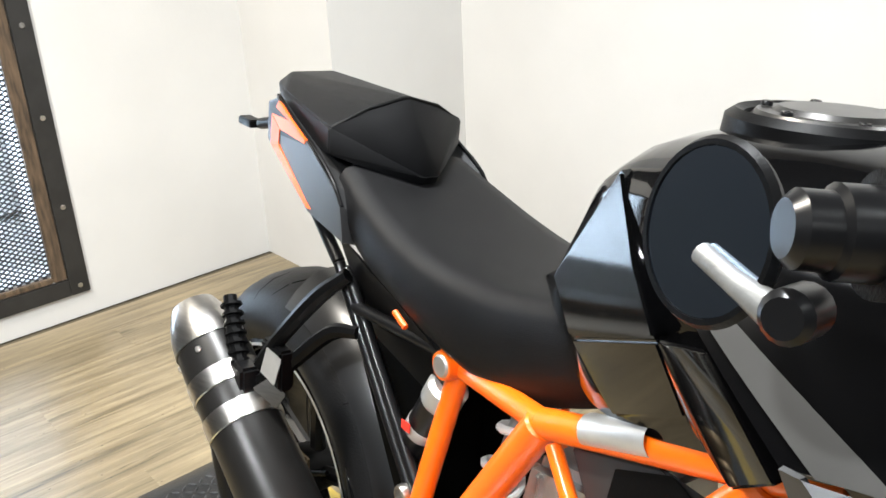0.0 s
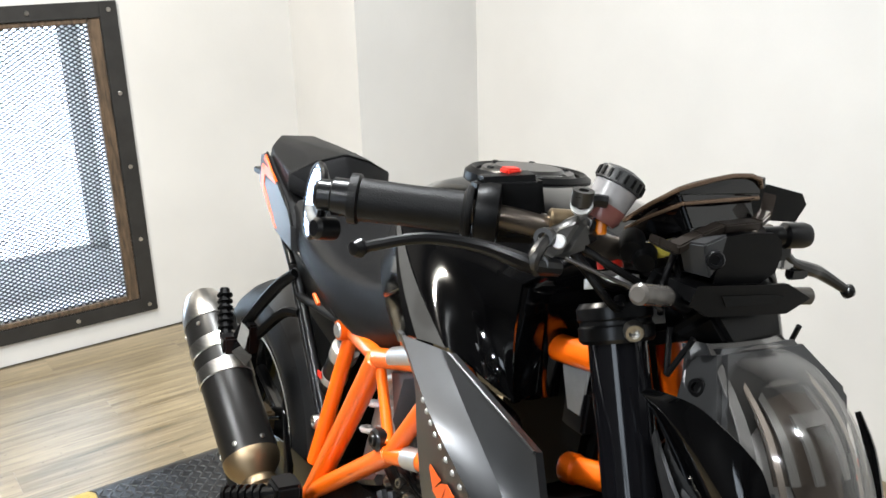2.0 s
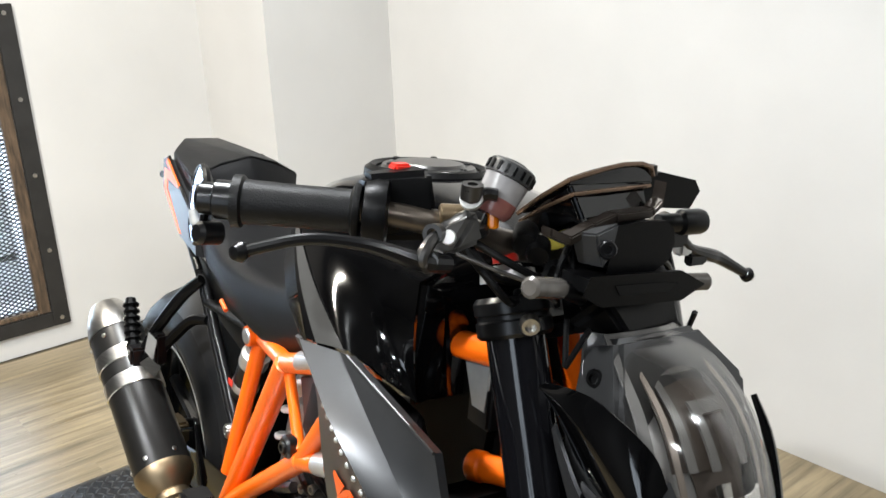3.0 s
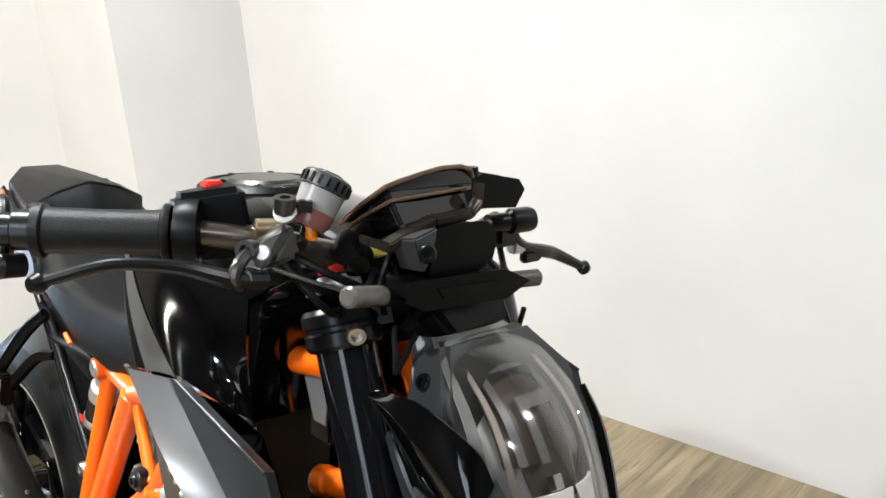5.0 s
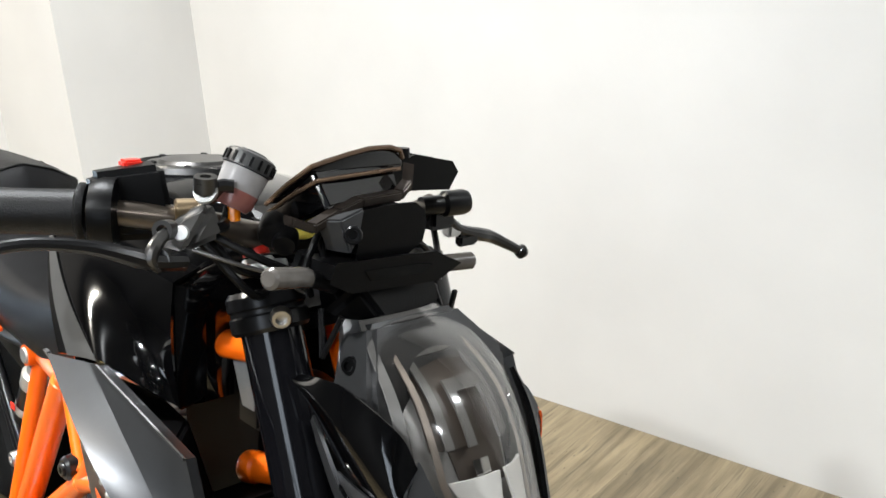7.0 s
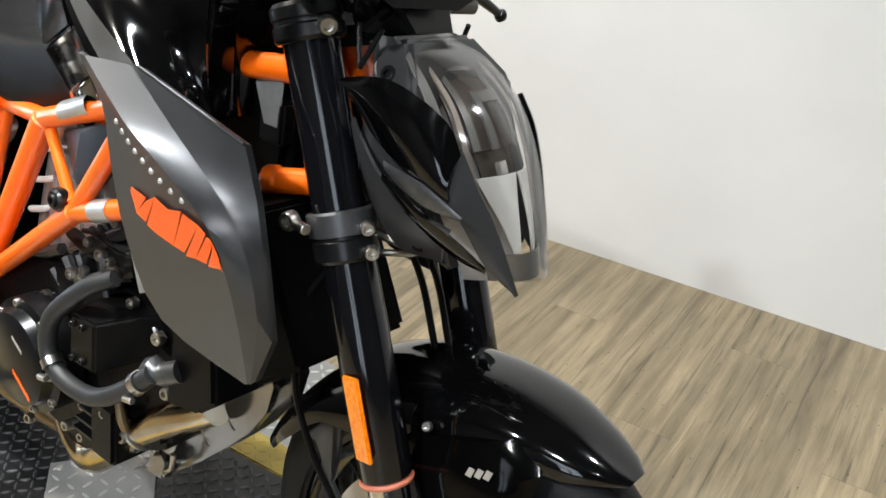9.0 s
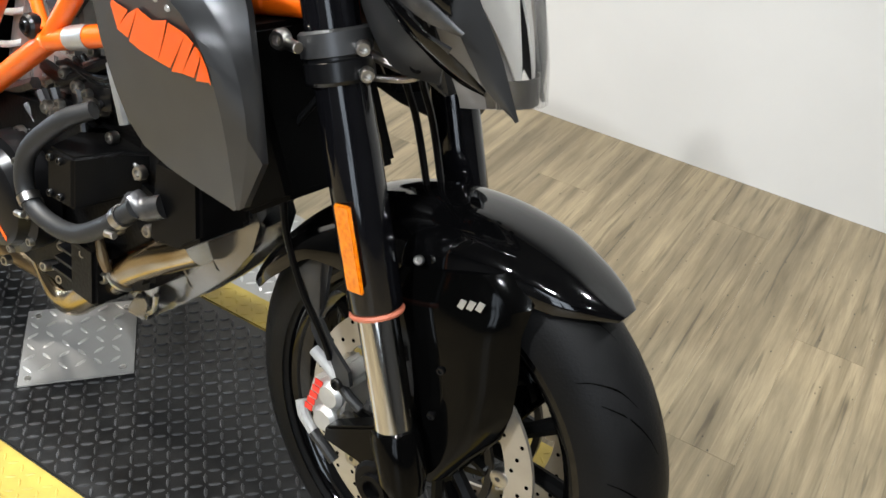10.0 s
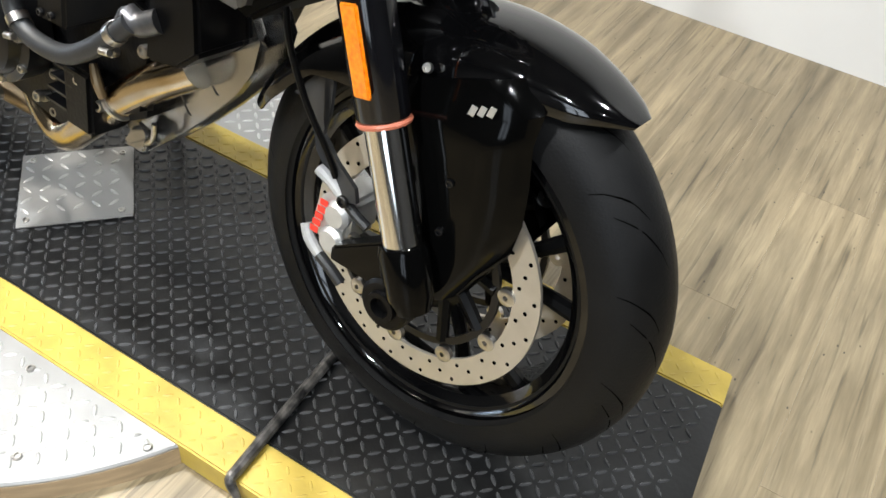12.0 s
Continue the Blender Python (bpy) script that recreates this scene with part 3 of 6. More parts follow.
FC = (0.736, 0.012, 0.309)  # middle of the front mudguard
RW, RR = (-0.635, 0.0, 0.338), 0.338


def front_wheel():
    w = group("front_wheel", bike)
    rim_r = 0.229
    ty = part("tyre", tyre_bm(FW, FR, 0.126, rim_r), TYRE, w, "worn-in black sport tyre")
    gs = []
    for k in range(14):
        a = 2 * math.pi * k / 14
        for s in (-1, 1):
            gs.append(groove(FW, FR, 0.126, a + 0.11 * (s > 0), s * 0.010, a + 0.11 * (s > 0) + 0.26, s * 0.050, 0.0009))
            gs.append(groove(FW, FR, 0.126, a + 0.20 + 0.11 * (s > 0), s * 0.022, a + 0.38 + 0.11 * (s > 0), s * 0.056, 0.0008))
    tagged(part("tread_pattern", join(*gs), GROOVE, ty, smooth=False), kind="stuff")
    part("rim", lathe([(rim_r + 0.006, 0.054), (rim_r - 0.004, 0.056), (rim_r - 0.008, 0.050), (rim_r - 0.024, 0.040), (rim_r - 0.030, 0.015), (rim_r - 0.030, -0.015), (rim_r - 0.024, -0.040), (rim_r - 0.008, -0.050), (rim_r - 0.004, -0.056), (rim_r + 0.006, -0.054), (rim_r - 0.006, -0.044), (rim_r - 0.014, 0), (rim_r - 0.006, 0.044)], FW, n=96, closed=True), GLOSS, w, "gloss black cast rim")
    part("hub", lathe([(0.018, -0.060), (0.052, -0.060), (0.070, -0.050), (0.068, -0.044), (0.040, -0.03), (0.040, 0.03), (0.068, 0.044), (0.070, 0.050), (0.052, 0.06), (0.018, 0.06)], FW, n=32, closed=True), BLACK, w)
    for k in range(5):
        a = radians(20 + 72 * k)
        for da in (-0.16, 0.16):
            c0 = Vector((FW[0] + 0.030 * math.cos(a), 0, FW[2] + 0.030 * math.sin(a)))
            c1 = Vector((FW[0] + 0.120 * math.cos(a + da * 0.9), 0, FW[2] + 0.120 * math.sin(a + da * 0.9)))
            c2 = Vector((FW[0] + 0.206 * math.cos(a + da * 1.5), 0, FW[2] + 0.206 * math.sin(a + da * 1.5)))
            part("spoke", pipe([c0, c1, c2], [0.012, 0.0095, 0.012], 8, 4), BLACK, w)
    for s in (-1, 1):
        y = FW[1] + s * 0.060
        d = part("brake_disc", lathe([(0.1760, -0.0025), (0.1760, 0.0025), (0.138, 0.0025), (0.138, -0.0025)], (FW[0], y, FW[2]), n=96, closed=True), DISC, w, "drilled steel brake disc")
        # Holes are not cut: dark discs stand for the shade in them.
        holes = []
        for k in range(60):
            a = 2 * math.pi * k / 60
            r = (0.147, 0.157, 0.168)[k % 3]
            holes.append(lathe([(0, 0.0029), (0.0029, 0.0029), (0.0029, -0.0029), (0, -0.0029)], (FW[0] + r * math.cos(a), y, FW[2] + r * math.sin(a)), n=8))
        tagged(part("hole_pattern", join(*holes), GROOVE, d, smooth=False), kind="stuff")
        arms = [lathe([(0.118, -0.003), (0.118, 0.003), (0.108, 0.003), (0.108, -0.003)], (FW[0], y - s * 0.0024, FW[2]), n=64, closed=True)]
        for k in range(10):
            a = radians(-25.2 + 36 * k)
            part("carrier_arm", pipe([(FW[0] + 0.045 * math.cos(a + 0.5), y - s * 0.009, FW[2] + 0.045 * math.sin(a + 0.5)), (FW[0] + 0.112 * math.cos(a), y - s * 0.0024, FW[2] + 0.112 * math.sin(a))], 0.0085, 6, straight=True), BLACK, d)
        part("disc_carrier", join(*arms), BLACK_METAL, d, "black disc carrier")
        for k in range(10):
            a = radians(-25.2 + 36 * k)
            c = (FW[0] + 0.130 * math.cos(a), y + s * 0.001, FW[2] + 0.130 * math.sin(a))
            part("disc_bobbin", lathe([(0.0035, 0), (0.0035, 0.0055), (0.0075, 0.0060), (0.0122, 0.0038), (0.0122, -0.0035), (0.0035, -0.0035)], c, (0, s, 0), 16, True), STEEL, d)
    return w


def rear_wheel():
    w = group("rear_wheel", bike)
    rim_r = 0.225
    ty = part("tyre", tyre_bm(RW, RR, 0.20, rim_r), TYRE, w, "wide black rear tyre")
    gs = []
    for k in range(12):
        a = 2 * math.pi * k / 12
        for s in (-1, 1):
            gs.append(groove(RW, RR, 0.20, a + 0.13 * (s > 0), s * 0.012, a + 0.13 * (s > 0) + 0.16, s * 0.080, 0.0012))
            gs.append(groove(RW, RR, 0.20, a + 0.25 + 0.13 * (s > 0), s * 0.03, a + 0.34 + 0.13 * (s > 0), s * 0.088, 0.0011))
    tagged(part("tread_pattern", join(*gs), GROOVE, ty, smooth=False), kind="stuff")
    part("rim", lathe([(rim_r + 0.008, 0.088), (rim_r - 0.004, 0.090), (rim_r - 0.020, 0.06), (rim_r - 0.026, 0), (rim_r - 0.020, -0.06), (rim_r - 0.004, -0.090), (rim_r + 0.008, -0.088), (rim_r - 0.004, -0.075), (rim_r - 0.012, 0), (rim_r - 0.004, 0.075)], RW, n=72, closed=True), GLOSS, w, "gloss black cast rim")
    part("rim_stripe", lathe([(rim_r + 0.001, -0.0905), (rim_r - 0.004, -0.0912), (rim_r - 0.004, -0.0900)], RW, n=72, closed=True), SILVER, w)
    part("hub", lathe([(0.02, -0.08), (0.05, -0.08), (0.04, 0), (0.05, 0.08), (0.02, 0.08)], RW, n=24, closed=True), BLACK_METAL, w)
    for k in range(5):
        a = radians(10 + 72 * k)
        part("spoke", pipe([(RW[0] + 0.04 * math.cos(a), -0.02, RW[2] + 0.04 * math.sin(a)), (RW[0] + 0.2 * math.cos(a + 0.12), -0.02, RW[2] + 0.2 * math.sin(a + 0.12))], 0.014, 8, straight=True), BLACK_METAL, w)
    return w


front_wheel()
rear_wheel()


# forks
def leg_at(s, z):
    """Centre of a fork leg at a height."""
    t = (1.035 - z) / (1.035 - 0.335)
    y = -0.128 if s < 0 else 0.078 + 0.034 * t
    return Vector((0.491 + 0.272 * t - (0.036 if s > 0 else 0), y, z))


FORK_AXIS = (leg_at(-1, 1.0) - leg_at(-1, 0.4)).normalized()
YM = -0.025  # middle of the headlight and controls


def fmirror(bm, s):
    if s > 0:
        bmesh.ops.scale(bm, vec=(1, -1, 1), verts=bm.verts)
        bmesh.ops.translate(bm, vec=(0, 2 * YM, 0), verts=bm.verts)
        bmesh.ops.reverse_faces(bm, faces=bm.faces)
    return bm


def mid(bm):
    bmesh.ops.translate(bm, vec=(0, YM, 0), verts=bm.verts)
    return bm


for s in (-1, 1):
    g = group("fork_leg", bike)
    part("outer_tube", lathe([(0.0, 0), (0.029, 0), (0.0305, 0.003), (0.0305, 0.18), (0.0295, 0.20), (0.0295, 0.506), (0.0, 0.506)], leg_at(s, 0.538), FORK_AXIS, 32), FORK_BLACK, g, "gloss black upside-down fork tube")
    part("inner_tube", rod(leg_at(s, 0.385), leg_at(s, 0.545), 0.0235, 32), CHROME, g, "chromed fork slider")
    part("dust_seal", lathe([(0.024, -0.002), (0.030, -0.002), (0.0315, 0.001), (0.030, 0.004), (0.024, 0.004)], leg_at(s, 0.533), FORK_AXIS, 32, True), mat("salmon_seal", (0.55, 0.16, 0.09), 0.5), g, "orange dust seal ring")
    c = leg_at(s, 0.38)
    part("fork_foot", join(lathe([(0, 0.022), (0.027, 0.022), (0.030, 0.014), (0.030, -0.04), (0.024, -0.062), (0, -0.062)], c, FORK_AXIS, 24),
                           hull([(c.x - 0.10, c.y + dy, c.z - 0.045 + dz) for dy in (-0.012, 0.012) for dz in (-0.008, 0.012)] + [(c.x, c.y + dy, c.z + dz) for dy in (-0.018, 0.018) for dz in (-0.045, 0.035)], 0.003)), GUARD, g)
    ax = Vector((0.740, leg_at(s, 0.335).y, 0.320))
    part("axle_clamp", join(lathe([(0.012, -0.022), (0.030, -0.022), (0.034, -0.018), (0.034, 0.018), (0.030, 0.022), (0.012, 0.022)], ax, (0, 1, 0), 28, True), hull([ax + Vector((dx, dy, dz)) for dx, dz in ((-0.02, 0.02), (0.025, -0.02)) for dy in (-0.016, 0.016)] + [c + Vector((dx, dy, -0.03)) for dx in (-0.022, 0.022) for dy in (-0.016, 0.016)], 0.004)), BLACK, g, "black axle clamp")
    part("axle_nut", lathe([(0.0, -0.01), (0.011, -0.01), (0.013, 0.0), (0.020, 0.0), (0.021, -0.012)], ax + Vector((0, s * 0.028, 0)), (0, s, 0), 20), BLACK, g)
    for z, r, hh in ((0.998, 0.0375, 0.020), (0.792, 0.0365, 0.027)):
        part("clamp_ring", lathe([(0.030, -hh), (r - 0.003, -hh), (r, -hh + 0.004), (r, -0.004), (r - 0.002, -0.002), (r - 0.002, 0.002), (r, 0.004), (r, hh - 0.005), (r - 0.004, hh), (0.030, hh)], leg_at(s, z), FORK_AXIS, 32, True), BLACK_METAL, g, "dark grey yoke clamp")
    part("clamp_band", lathe([(0.034, 0.001), (0.0375, 0.002), (0.0375, 0.025), (0.034, 0.028)], leg_at(s, 0.792), FORK_AXIS, 32), MATTE, g, "matte grey clamp band")
    part("fork_cap", lathe([(0, 0.016), (0.014, 0.016), (0.016, 0.012), (0.027, 0.010), (0.028, 0.0), (0, 0)], leg_at(s, 1.030), FORK_AXIS, 24), SILVER, g, "silver fork cap")
    part("adjuster", lathe([(0, 0.028), (0.010, 0.028), (0.013, 0.024), (0.013, 0.012), (0, 0.012)], leg_at(s, 1.036), FORK_AXIS, 16), RED, g, "red anodised adjuster")
    part("clamp_bolt", bolt(leg_at(s, 0.998) + Vector((0.036, s * 0.010, 0.006)), (0.8, s * 0.5, -0.1), 0.010, 0.010), STEEL, g)
    for dz in (0.010, -0.014):
        part("clamp_bolt", bolt(leg_at(s, 0.803 + dz) + Vector((0.042, s * 0.004, 0.0)), (0.7, s * 0.7, 0), 0.0078, 0.010), STEEL, g)
    lo, hi = leg_at(s, 0.567), leg_at(s, 0.657)
    off = Vector((0.006, s * 0.0305, 0))
    ax1, sd = FORK_AXIS, Vector((0.98, s * 0.16, 0.3)).normalized()
    if s < 0:
        part("reflector", hull([p + off + sd * a + Vector((0, s * b, 0)) for p in (lo, hi) for a in (-0.013, 0.013) for b in (0, 0.006)], 0.002), AMBER, g, "amber side reflector")
    # broad guard in front of the slider, from the mudguard down to the hub
    rear = [(0.652, 0.560), (0.667, 0.524), (0.690, 0.480), (0.704, 0.430), (0.706, 0.380), (0.700, 0.335), (0.702, 0.296)]
    fore = [(0.812, 0.622), (0.836, 0.588), (0.832, 0.550), (0.841, 0.500), (0.845, 0.454), (0.840, 0.412), (0.798, 0.330)]
    gd = []
    for (xa, za), (xb, zb) in zip(rear, fore):
        gd.append([(xa + (xb - xa) * f, FC[1] - 0.012 + s * (0.090 + 0.010 * math.sin(math.pi * f) - (0.028 * ((f - 0.8) / 0.2) ** 2 if f > 0.8 else 0) - (0.016 if za > 0.55 else 0)), za + (zb - za) * f) for f in (k / 8 for k in range(9))])
    gb = part("fork_guard", shell(gd, 0.003), GUARD, g, "gloss black fork guard", sharp=40)
    for z in (0.485, 0.42):
        part("guard_screw", bolt((0.765, FC[1] - 0.012 + s * 0.099, z), (0.3, s, 0), 0.005, 0.005), BLACK_METAL, gb)
    for k in range(3):
        part("mark", hull([(0.768 + 0.011 * k + a + 0.3 * c, FC[1] - 0.012 + s * (0.1005 + e), 0.572 + 0.004 * k + c) for a in (0, 0.0075) for c in (0, 0.012) for e in (0, 0.0008)]), SILVER, gb, "small silver bar")
yoke = part("lower_yoke", hull([(0.515, y, z) for y in (-0.11, 0.07) for z in (0.785, 0.825)] + [(0.60, y, z) for y in (-0.10, 0.09) for z in (0.785, 0.815)], 0.006), BLACK_METAL, bike)
part("top_yoke", hull([(0.44, y, z) for y in (-0.12, 0.07) for z in (0.972, 0.995)] + [(0.52, y, z) for y in (-0.10, 0.09) for z in (0.972, 0.995)], 0.006), BLACK_METAL, bike)
part("steering_stem", rod((0.545, -0.005, 0.80), (0.475, -0.005, 0.98), 0.032, 24), ORANGE, bike, "orange steering head tube")
part("yoke_bolt", join(bolt((0.545, -0.165, 0.802), (0.1, -1, 0), 0.011, 0.012), rod((0.545, -0.168, 0.800), (0.575, -0.175, 0.803), 0.006)), STEEL, bike, "bright steel bolt")


# front mudguard
def fender_rows(a0, a1, n=34):
    rows = []
    for k in range(n + 1):
        t = k / n
        deg = a0 + (a1 - a0) * t
        a = radians(deg)
        half = float(np.interp(deg, (58, 60, 66, 76, 90, 135, 150, 157), (0.020, 0.036, 0.060, 0.078, 0.090, 0.098, 0.100, 0.092)))
        r0 = 0.339 - 0.006 * max(0, (deg - 120) / 37)
        edge = float(np.interp(deg, (58, 61, 66, 72, 78, 91, 99.5, 108, 115, 122, 134, 146, 157), (0.331, 0.322, 0.303, 0.292, 0.286, 0.256, 0.239, 0.226, 0.230, 0.252, 0.284, 0.289, 0.302)))
        prof = []
        for j in range(25):
            th = (-1 + j / 12) * math.pi / 2
            y = half * math.copysign(abs(math.sin(th)) ** 0.92, th) * (0.85 if th > 0 else 1)
            r = edge + (r0 - edge) * math.cos(th) ** 0.72
            prof.append((FC[0] + r * math.cos(a), FC[1] + y, FC[2] + r * math.sin(a)))
        rows.append(prof)
    return rows


fender = part("front_mudguard", shell(fender_rows(157, 58), 0.003), GLOSS, bike, "gloss black front mudguard", sharp=50)
for s in (-1, 1):
    leaf = [(0.506, -0.074, 0.472), (0.553, -0.076, 0.527), (0.571, -0.080, 0.522), (0.584, -0.096, 0.484), (0.590, -0.110, 0.464), (0.624, -0.122, 0.448), (0.662, -0.131, 0.434), (0.668, -0.132, 0.417), (0.643, -0.128, 0.405), (0.583, -0.112, 0.441), (0.552, -0.090, 0.470), (0.530, -0.078, 0.476)]
    bm = bmesh.new()
    near = [bm.verts.new(p) for p in leaf]
    far = [bm.verts.new((x, y + 0.006, z)) for x, y, z in leaf]
    bm.faces.new(near)
    bm.faces.new(far[::-1])
    for q in range(len(leaf)):
        bm.faces.new((near[q], near[(q + 1) % len(leaf)], far[(q + 1) % len(leaf)], far[q]))
    part("mudguard_bracket", mirrored(bm, s), MATTE_LIGHT, fender, "matte grey mudguard bracket", sharp=30)
    part("bracket_screw", mirrored(bolt((0.650, -0.133, 0.412), (0, -1, 0), 0.008, 0.005), s), BLACK_METAL, fender)
    part("mudguard_screw", mirrored(bolt((0.700, -0.084, 0.590), (0.2, -1, 0.4), 0.006, 0.006), s), STEEL, fender)


SLEEVE = mat("pale_sleeve", (0.36, 0.36, 0.355), 0.5, vary=0.2, scale=60)


def caliper(s):
    c = group("brake_caliper", bike)
    part("body", mirrored(hull([(0.590, y, 0.335) for y in (-0.118, -0.052)] + [(0.600, y, 0.385) for y in (-0.122, -0.052)] + [(0.622, y, 0.408) for y in (-0.118, -0.052)] + [(0.648, y, 0.392) for y in (-0.112, -0.052)] + [(0.646, y, 0.340) for y in (-0.112, -0.052)] + [(0.622, y, 0.310) for y in (-0.112, -0.052)], 0.006), s), SILVER, c, "silver radial brake caliper")
    for bx, bz in ((0.632, 0.375), (0.628, 0.336)):
        part("piston_cover", mirrored(lathe([(0, 0.010), (0.014, 0.010), (0.019, 0.004), (0.019, 0), (0, 0)], (bx, -0.115, bz), (0, -1, 0), 20), s), SILVER, c)
    for k in range(5):
        z = 0.338 + 0.011 * k
        part("letter_bar", mirrored(hull([(0.597 + 0.0028 * k + dx, -0.1225 - 0.0015 * e, z + dz) for dx in (0, 0.012) for dz in (0, 0.008) for e in (0, 1)]), s), RED, c)
    part("hose_clip", mirrored(pipe([(0.597, -0.118, 0.424), (0.622, -0.120, 0.416), (0.645, -0.122, 0.404)], [0.008, 0.0075, 0.007], 10), s), SLEEVE, c, "pale grey sleeve")
    part("hose", mirrored(pipe([(0.643, -0.122, 0.405), (0.662, -0.122, 0.394), (0.680, -0.120, 0.385)], 0.0065, 10), s), HOSE, c)
    part("hose_clip", mirrored(pipe([(0.581, -0.112, 0.333), (0.592, -0.116, 0.318), (0.614, -0.118, 0.303)], [0.008, 0.008, 0.007], 10), s), SLEEVE, c, "pale grey sleeve")
    part("hose", mirrored(pipe([(0.612, -0.118, 0.304), (0.632, -0.118, 0.294), (0.650, -0.116, 0.280)], 0.0075, 10), s), HOSE, c)
    part("bleed_bolt", mirrored(bolt((0.655, -0.105, 0.348), (0, -1, 0), 0.009, 0.008), s), STEEL, c)


caliper(-1)
caliper(1)
for s in (-1, 1):
    part("brake_hose", mirrored(pipe([(0.565, -0.120, 0.745), (0.545, -0.140, 0.69), (0.555, -0.150, 0.60), (0.580, -0.140, 0.52), (0.612, -0.128, 0.460), (0.622, -0.118, 0.425)], 0.0042, 8), s), BLACK, bike)
part("brake_hose", pipe([(0.62, -0.055, 0.795), (0.600, -0.03, 0.76), (0.606, 0.0, 0.70), (0.640, 0.0, 0.62)], 0.0045, 8), BLACK, bike)
part("brake_hose", pipe([(0.625, -0.035, 0.795), (0.612, -0.015, 0.76), (0.618, 0.015, 0.70), (0.650, 0.015, 0.62)], 0.0045, 8), BLACK, bike)
part("cable_guide", pipe([(0.600, -0.10, 0.770), (0.640, -0.08, 0.778), (0.665, -0.075, 0.795)], 0.004, 8), STEEL, bike)


# headlight; the steering is turned a little, so its far side is set back
HN, HM = Vector((0.29, -0.95, 0.10)).normalized(), Vector((0.7615, -0.025, 0.768))


def turned(bm, s):
    if s > 0:
        for v in bm.verts:
            v.co -= (2 * (v.co - HM).dot(HN) - 0.004) * HN
        bmesh.ops.reverse_faces(bm, faces=bm.faces)
    return bm


def lens_rows(shift=0.0, shrink=1.0):
    secs = [(0.590, 1.000, 0.052, 0.010), (0.640, 0.985, 0.070, 0.022), (0.690, 0.955, 0.080, 0.034), (0.722, 0.915, 0.084, 0.042), (0.745, 0.866, 0.082, 0.046), (0.762, 0.822, 0.076, 0.046), (0.772, 0.784, 0.066, 0.044)]
    rows = []
    for x, z, w, back in spline(secs, 4):
        rows.append([(x - shift - back * abs(f) ** 2.2, w * shrink * f * (1 - 0.55 * min(1, max(0, (x - 0.735) / 0.035)) if f < 0 else 0.85), z - 0.35 * shift - 0.25 * back * abs(f) ** 2) for f in (-1 + k / 6 for k in range(13))])
    return rows


head = group("headlight", bike)
part("lens", mid(shell(lens_rows(), 0.002)), LENS, head, "clear curved headlight lens", sharp=60)
PALE_TRIM = mat("pale_brown_trim", (0.26, 0.22, 0.19), 0.35, vary=0.1)
LAMP_GREY = mat("lamp_grey_plastic", (0.12, 0.115, 0.11), 0.35, vary=0.1, scale=25)


def lens_band(f0, f1, shift, r0=0, r1=24, thick=0.003):
    """A strip along the lens from row r0 to r1 between two shares of its width."""
    base = lens_rows(shift, 1.0)
    rows = []
    for row in base[r0:r1 + 1]:
        out = []
        for k in range(5):
            g = min(11.999, max(0.0, (f0 + (f1 - f0) * k / 4 + 1) * 6))
            i0 = int(g)
            out.append(tuple(row[i0][a] + (row[i0 + 1][a] - row[i0][a]) * (g - i0) for a in range(3)))
        rows.append(out)
    return mid(shell(rows, thick))


for f0, f1 in ((-1.0, -0.90), (0.90, 1.0)):
    part("lens_rim", lens_band(f0, f1, 0.002), LAMP_GREY, head, "grey lamp rim")
for f0, f1 in ((-0.70, -0.64), (0.64, 0.70)):
    part("inner_frame", lens_band(f0, f1, 0.012, 2, 18), PALE_TRIM, head)
part("lens_rim", lens_band(-1.0, 1.0, 0.002, 0, 1), LAMP_GREY, head)
part("mask_edge", mid(pipe([(p[0] + 0.004, p[1] + 0.006, p[2]) for p in [r[12] for r in lens_rows(0.0, 1.03)][8::3]], [0.003, 0.005, 0.006, 0.006, 0.006, 0.005][:len(lens_rows()[8::3])], 8, 3)), GLOSS, head, "gloss black mask edge")
part("reflector", mid(shell(lens_rows(0.034, 0.97), 0.002)), REFLECTOR, head, "light grey headlamp reflector", sharp=60)


def lens_patch(r0, r1, wide0, wide1, shift, c=0.0):
    """A panel inside the lamp that follows the lens."""
    rows = []
    base = lens_rows(shift, 1.0)
    for k in range(r0, r1 + 1):
        w = wide0 + (wide1 - wide0) * (k - r0) / (r1 - r0)
        row = base[k]
        out = []
        for j in range(9):
            f = c + w * (-1 + j / 4)
            g = (max(-0.98, min(0.98, f)) + 1) * 6
            i0 = min(11, int(g))
            t = g - i0
            out.append(tuple(row[i0][a] * (1 - t) + row[i0 + 1][a] * t for a in range(3)))
        rows.append(out)
    return mid(shell(rows, 0.003))


part("shade", lens_patch(2, 12, 0.60, 0.62, 0.026), SHADE, head, "brown lamp shade")
for w0, d in ((0.46, 0.021), (0.24, 0.016)):
    r0 = 4 if w0 > 0.3 else 7
    for sg in (-1, 1):
        part("shade_frame", lens_patch(r0, 12, 0.05, 0.05, d, sg * w0), LAMP_GREY, head, "pale lamp frame")
    part("shade_frame", lens_patch(r0, r0 + 1, w0, w0, d), LAMP_GREY, head, "pale lamp frame")
part("lamp_bowl", lens_patch(12, 15, 0.42, 0.36, 0.030), SHADE, head)
part("lamp_chip", lens_patch(13, 14, 0.10, 0.10, 0.022, -0.15), CHROME, head)
part("reflector_fin", lens_patch(14, 22, 0.30, 0.05, 0.016, -0.30), WHITE, head, "pale reflector fin")
part("reflector_fin", lens_patch(14, 22, 0.26, 0.05, 0.016, 0.36), WHITE, head, "pale reflector fin")
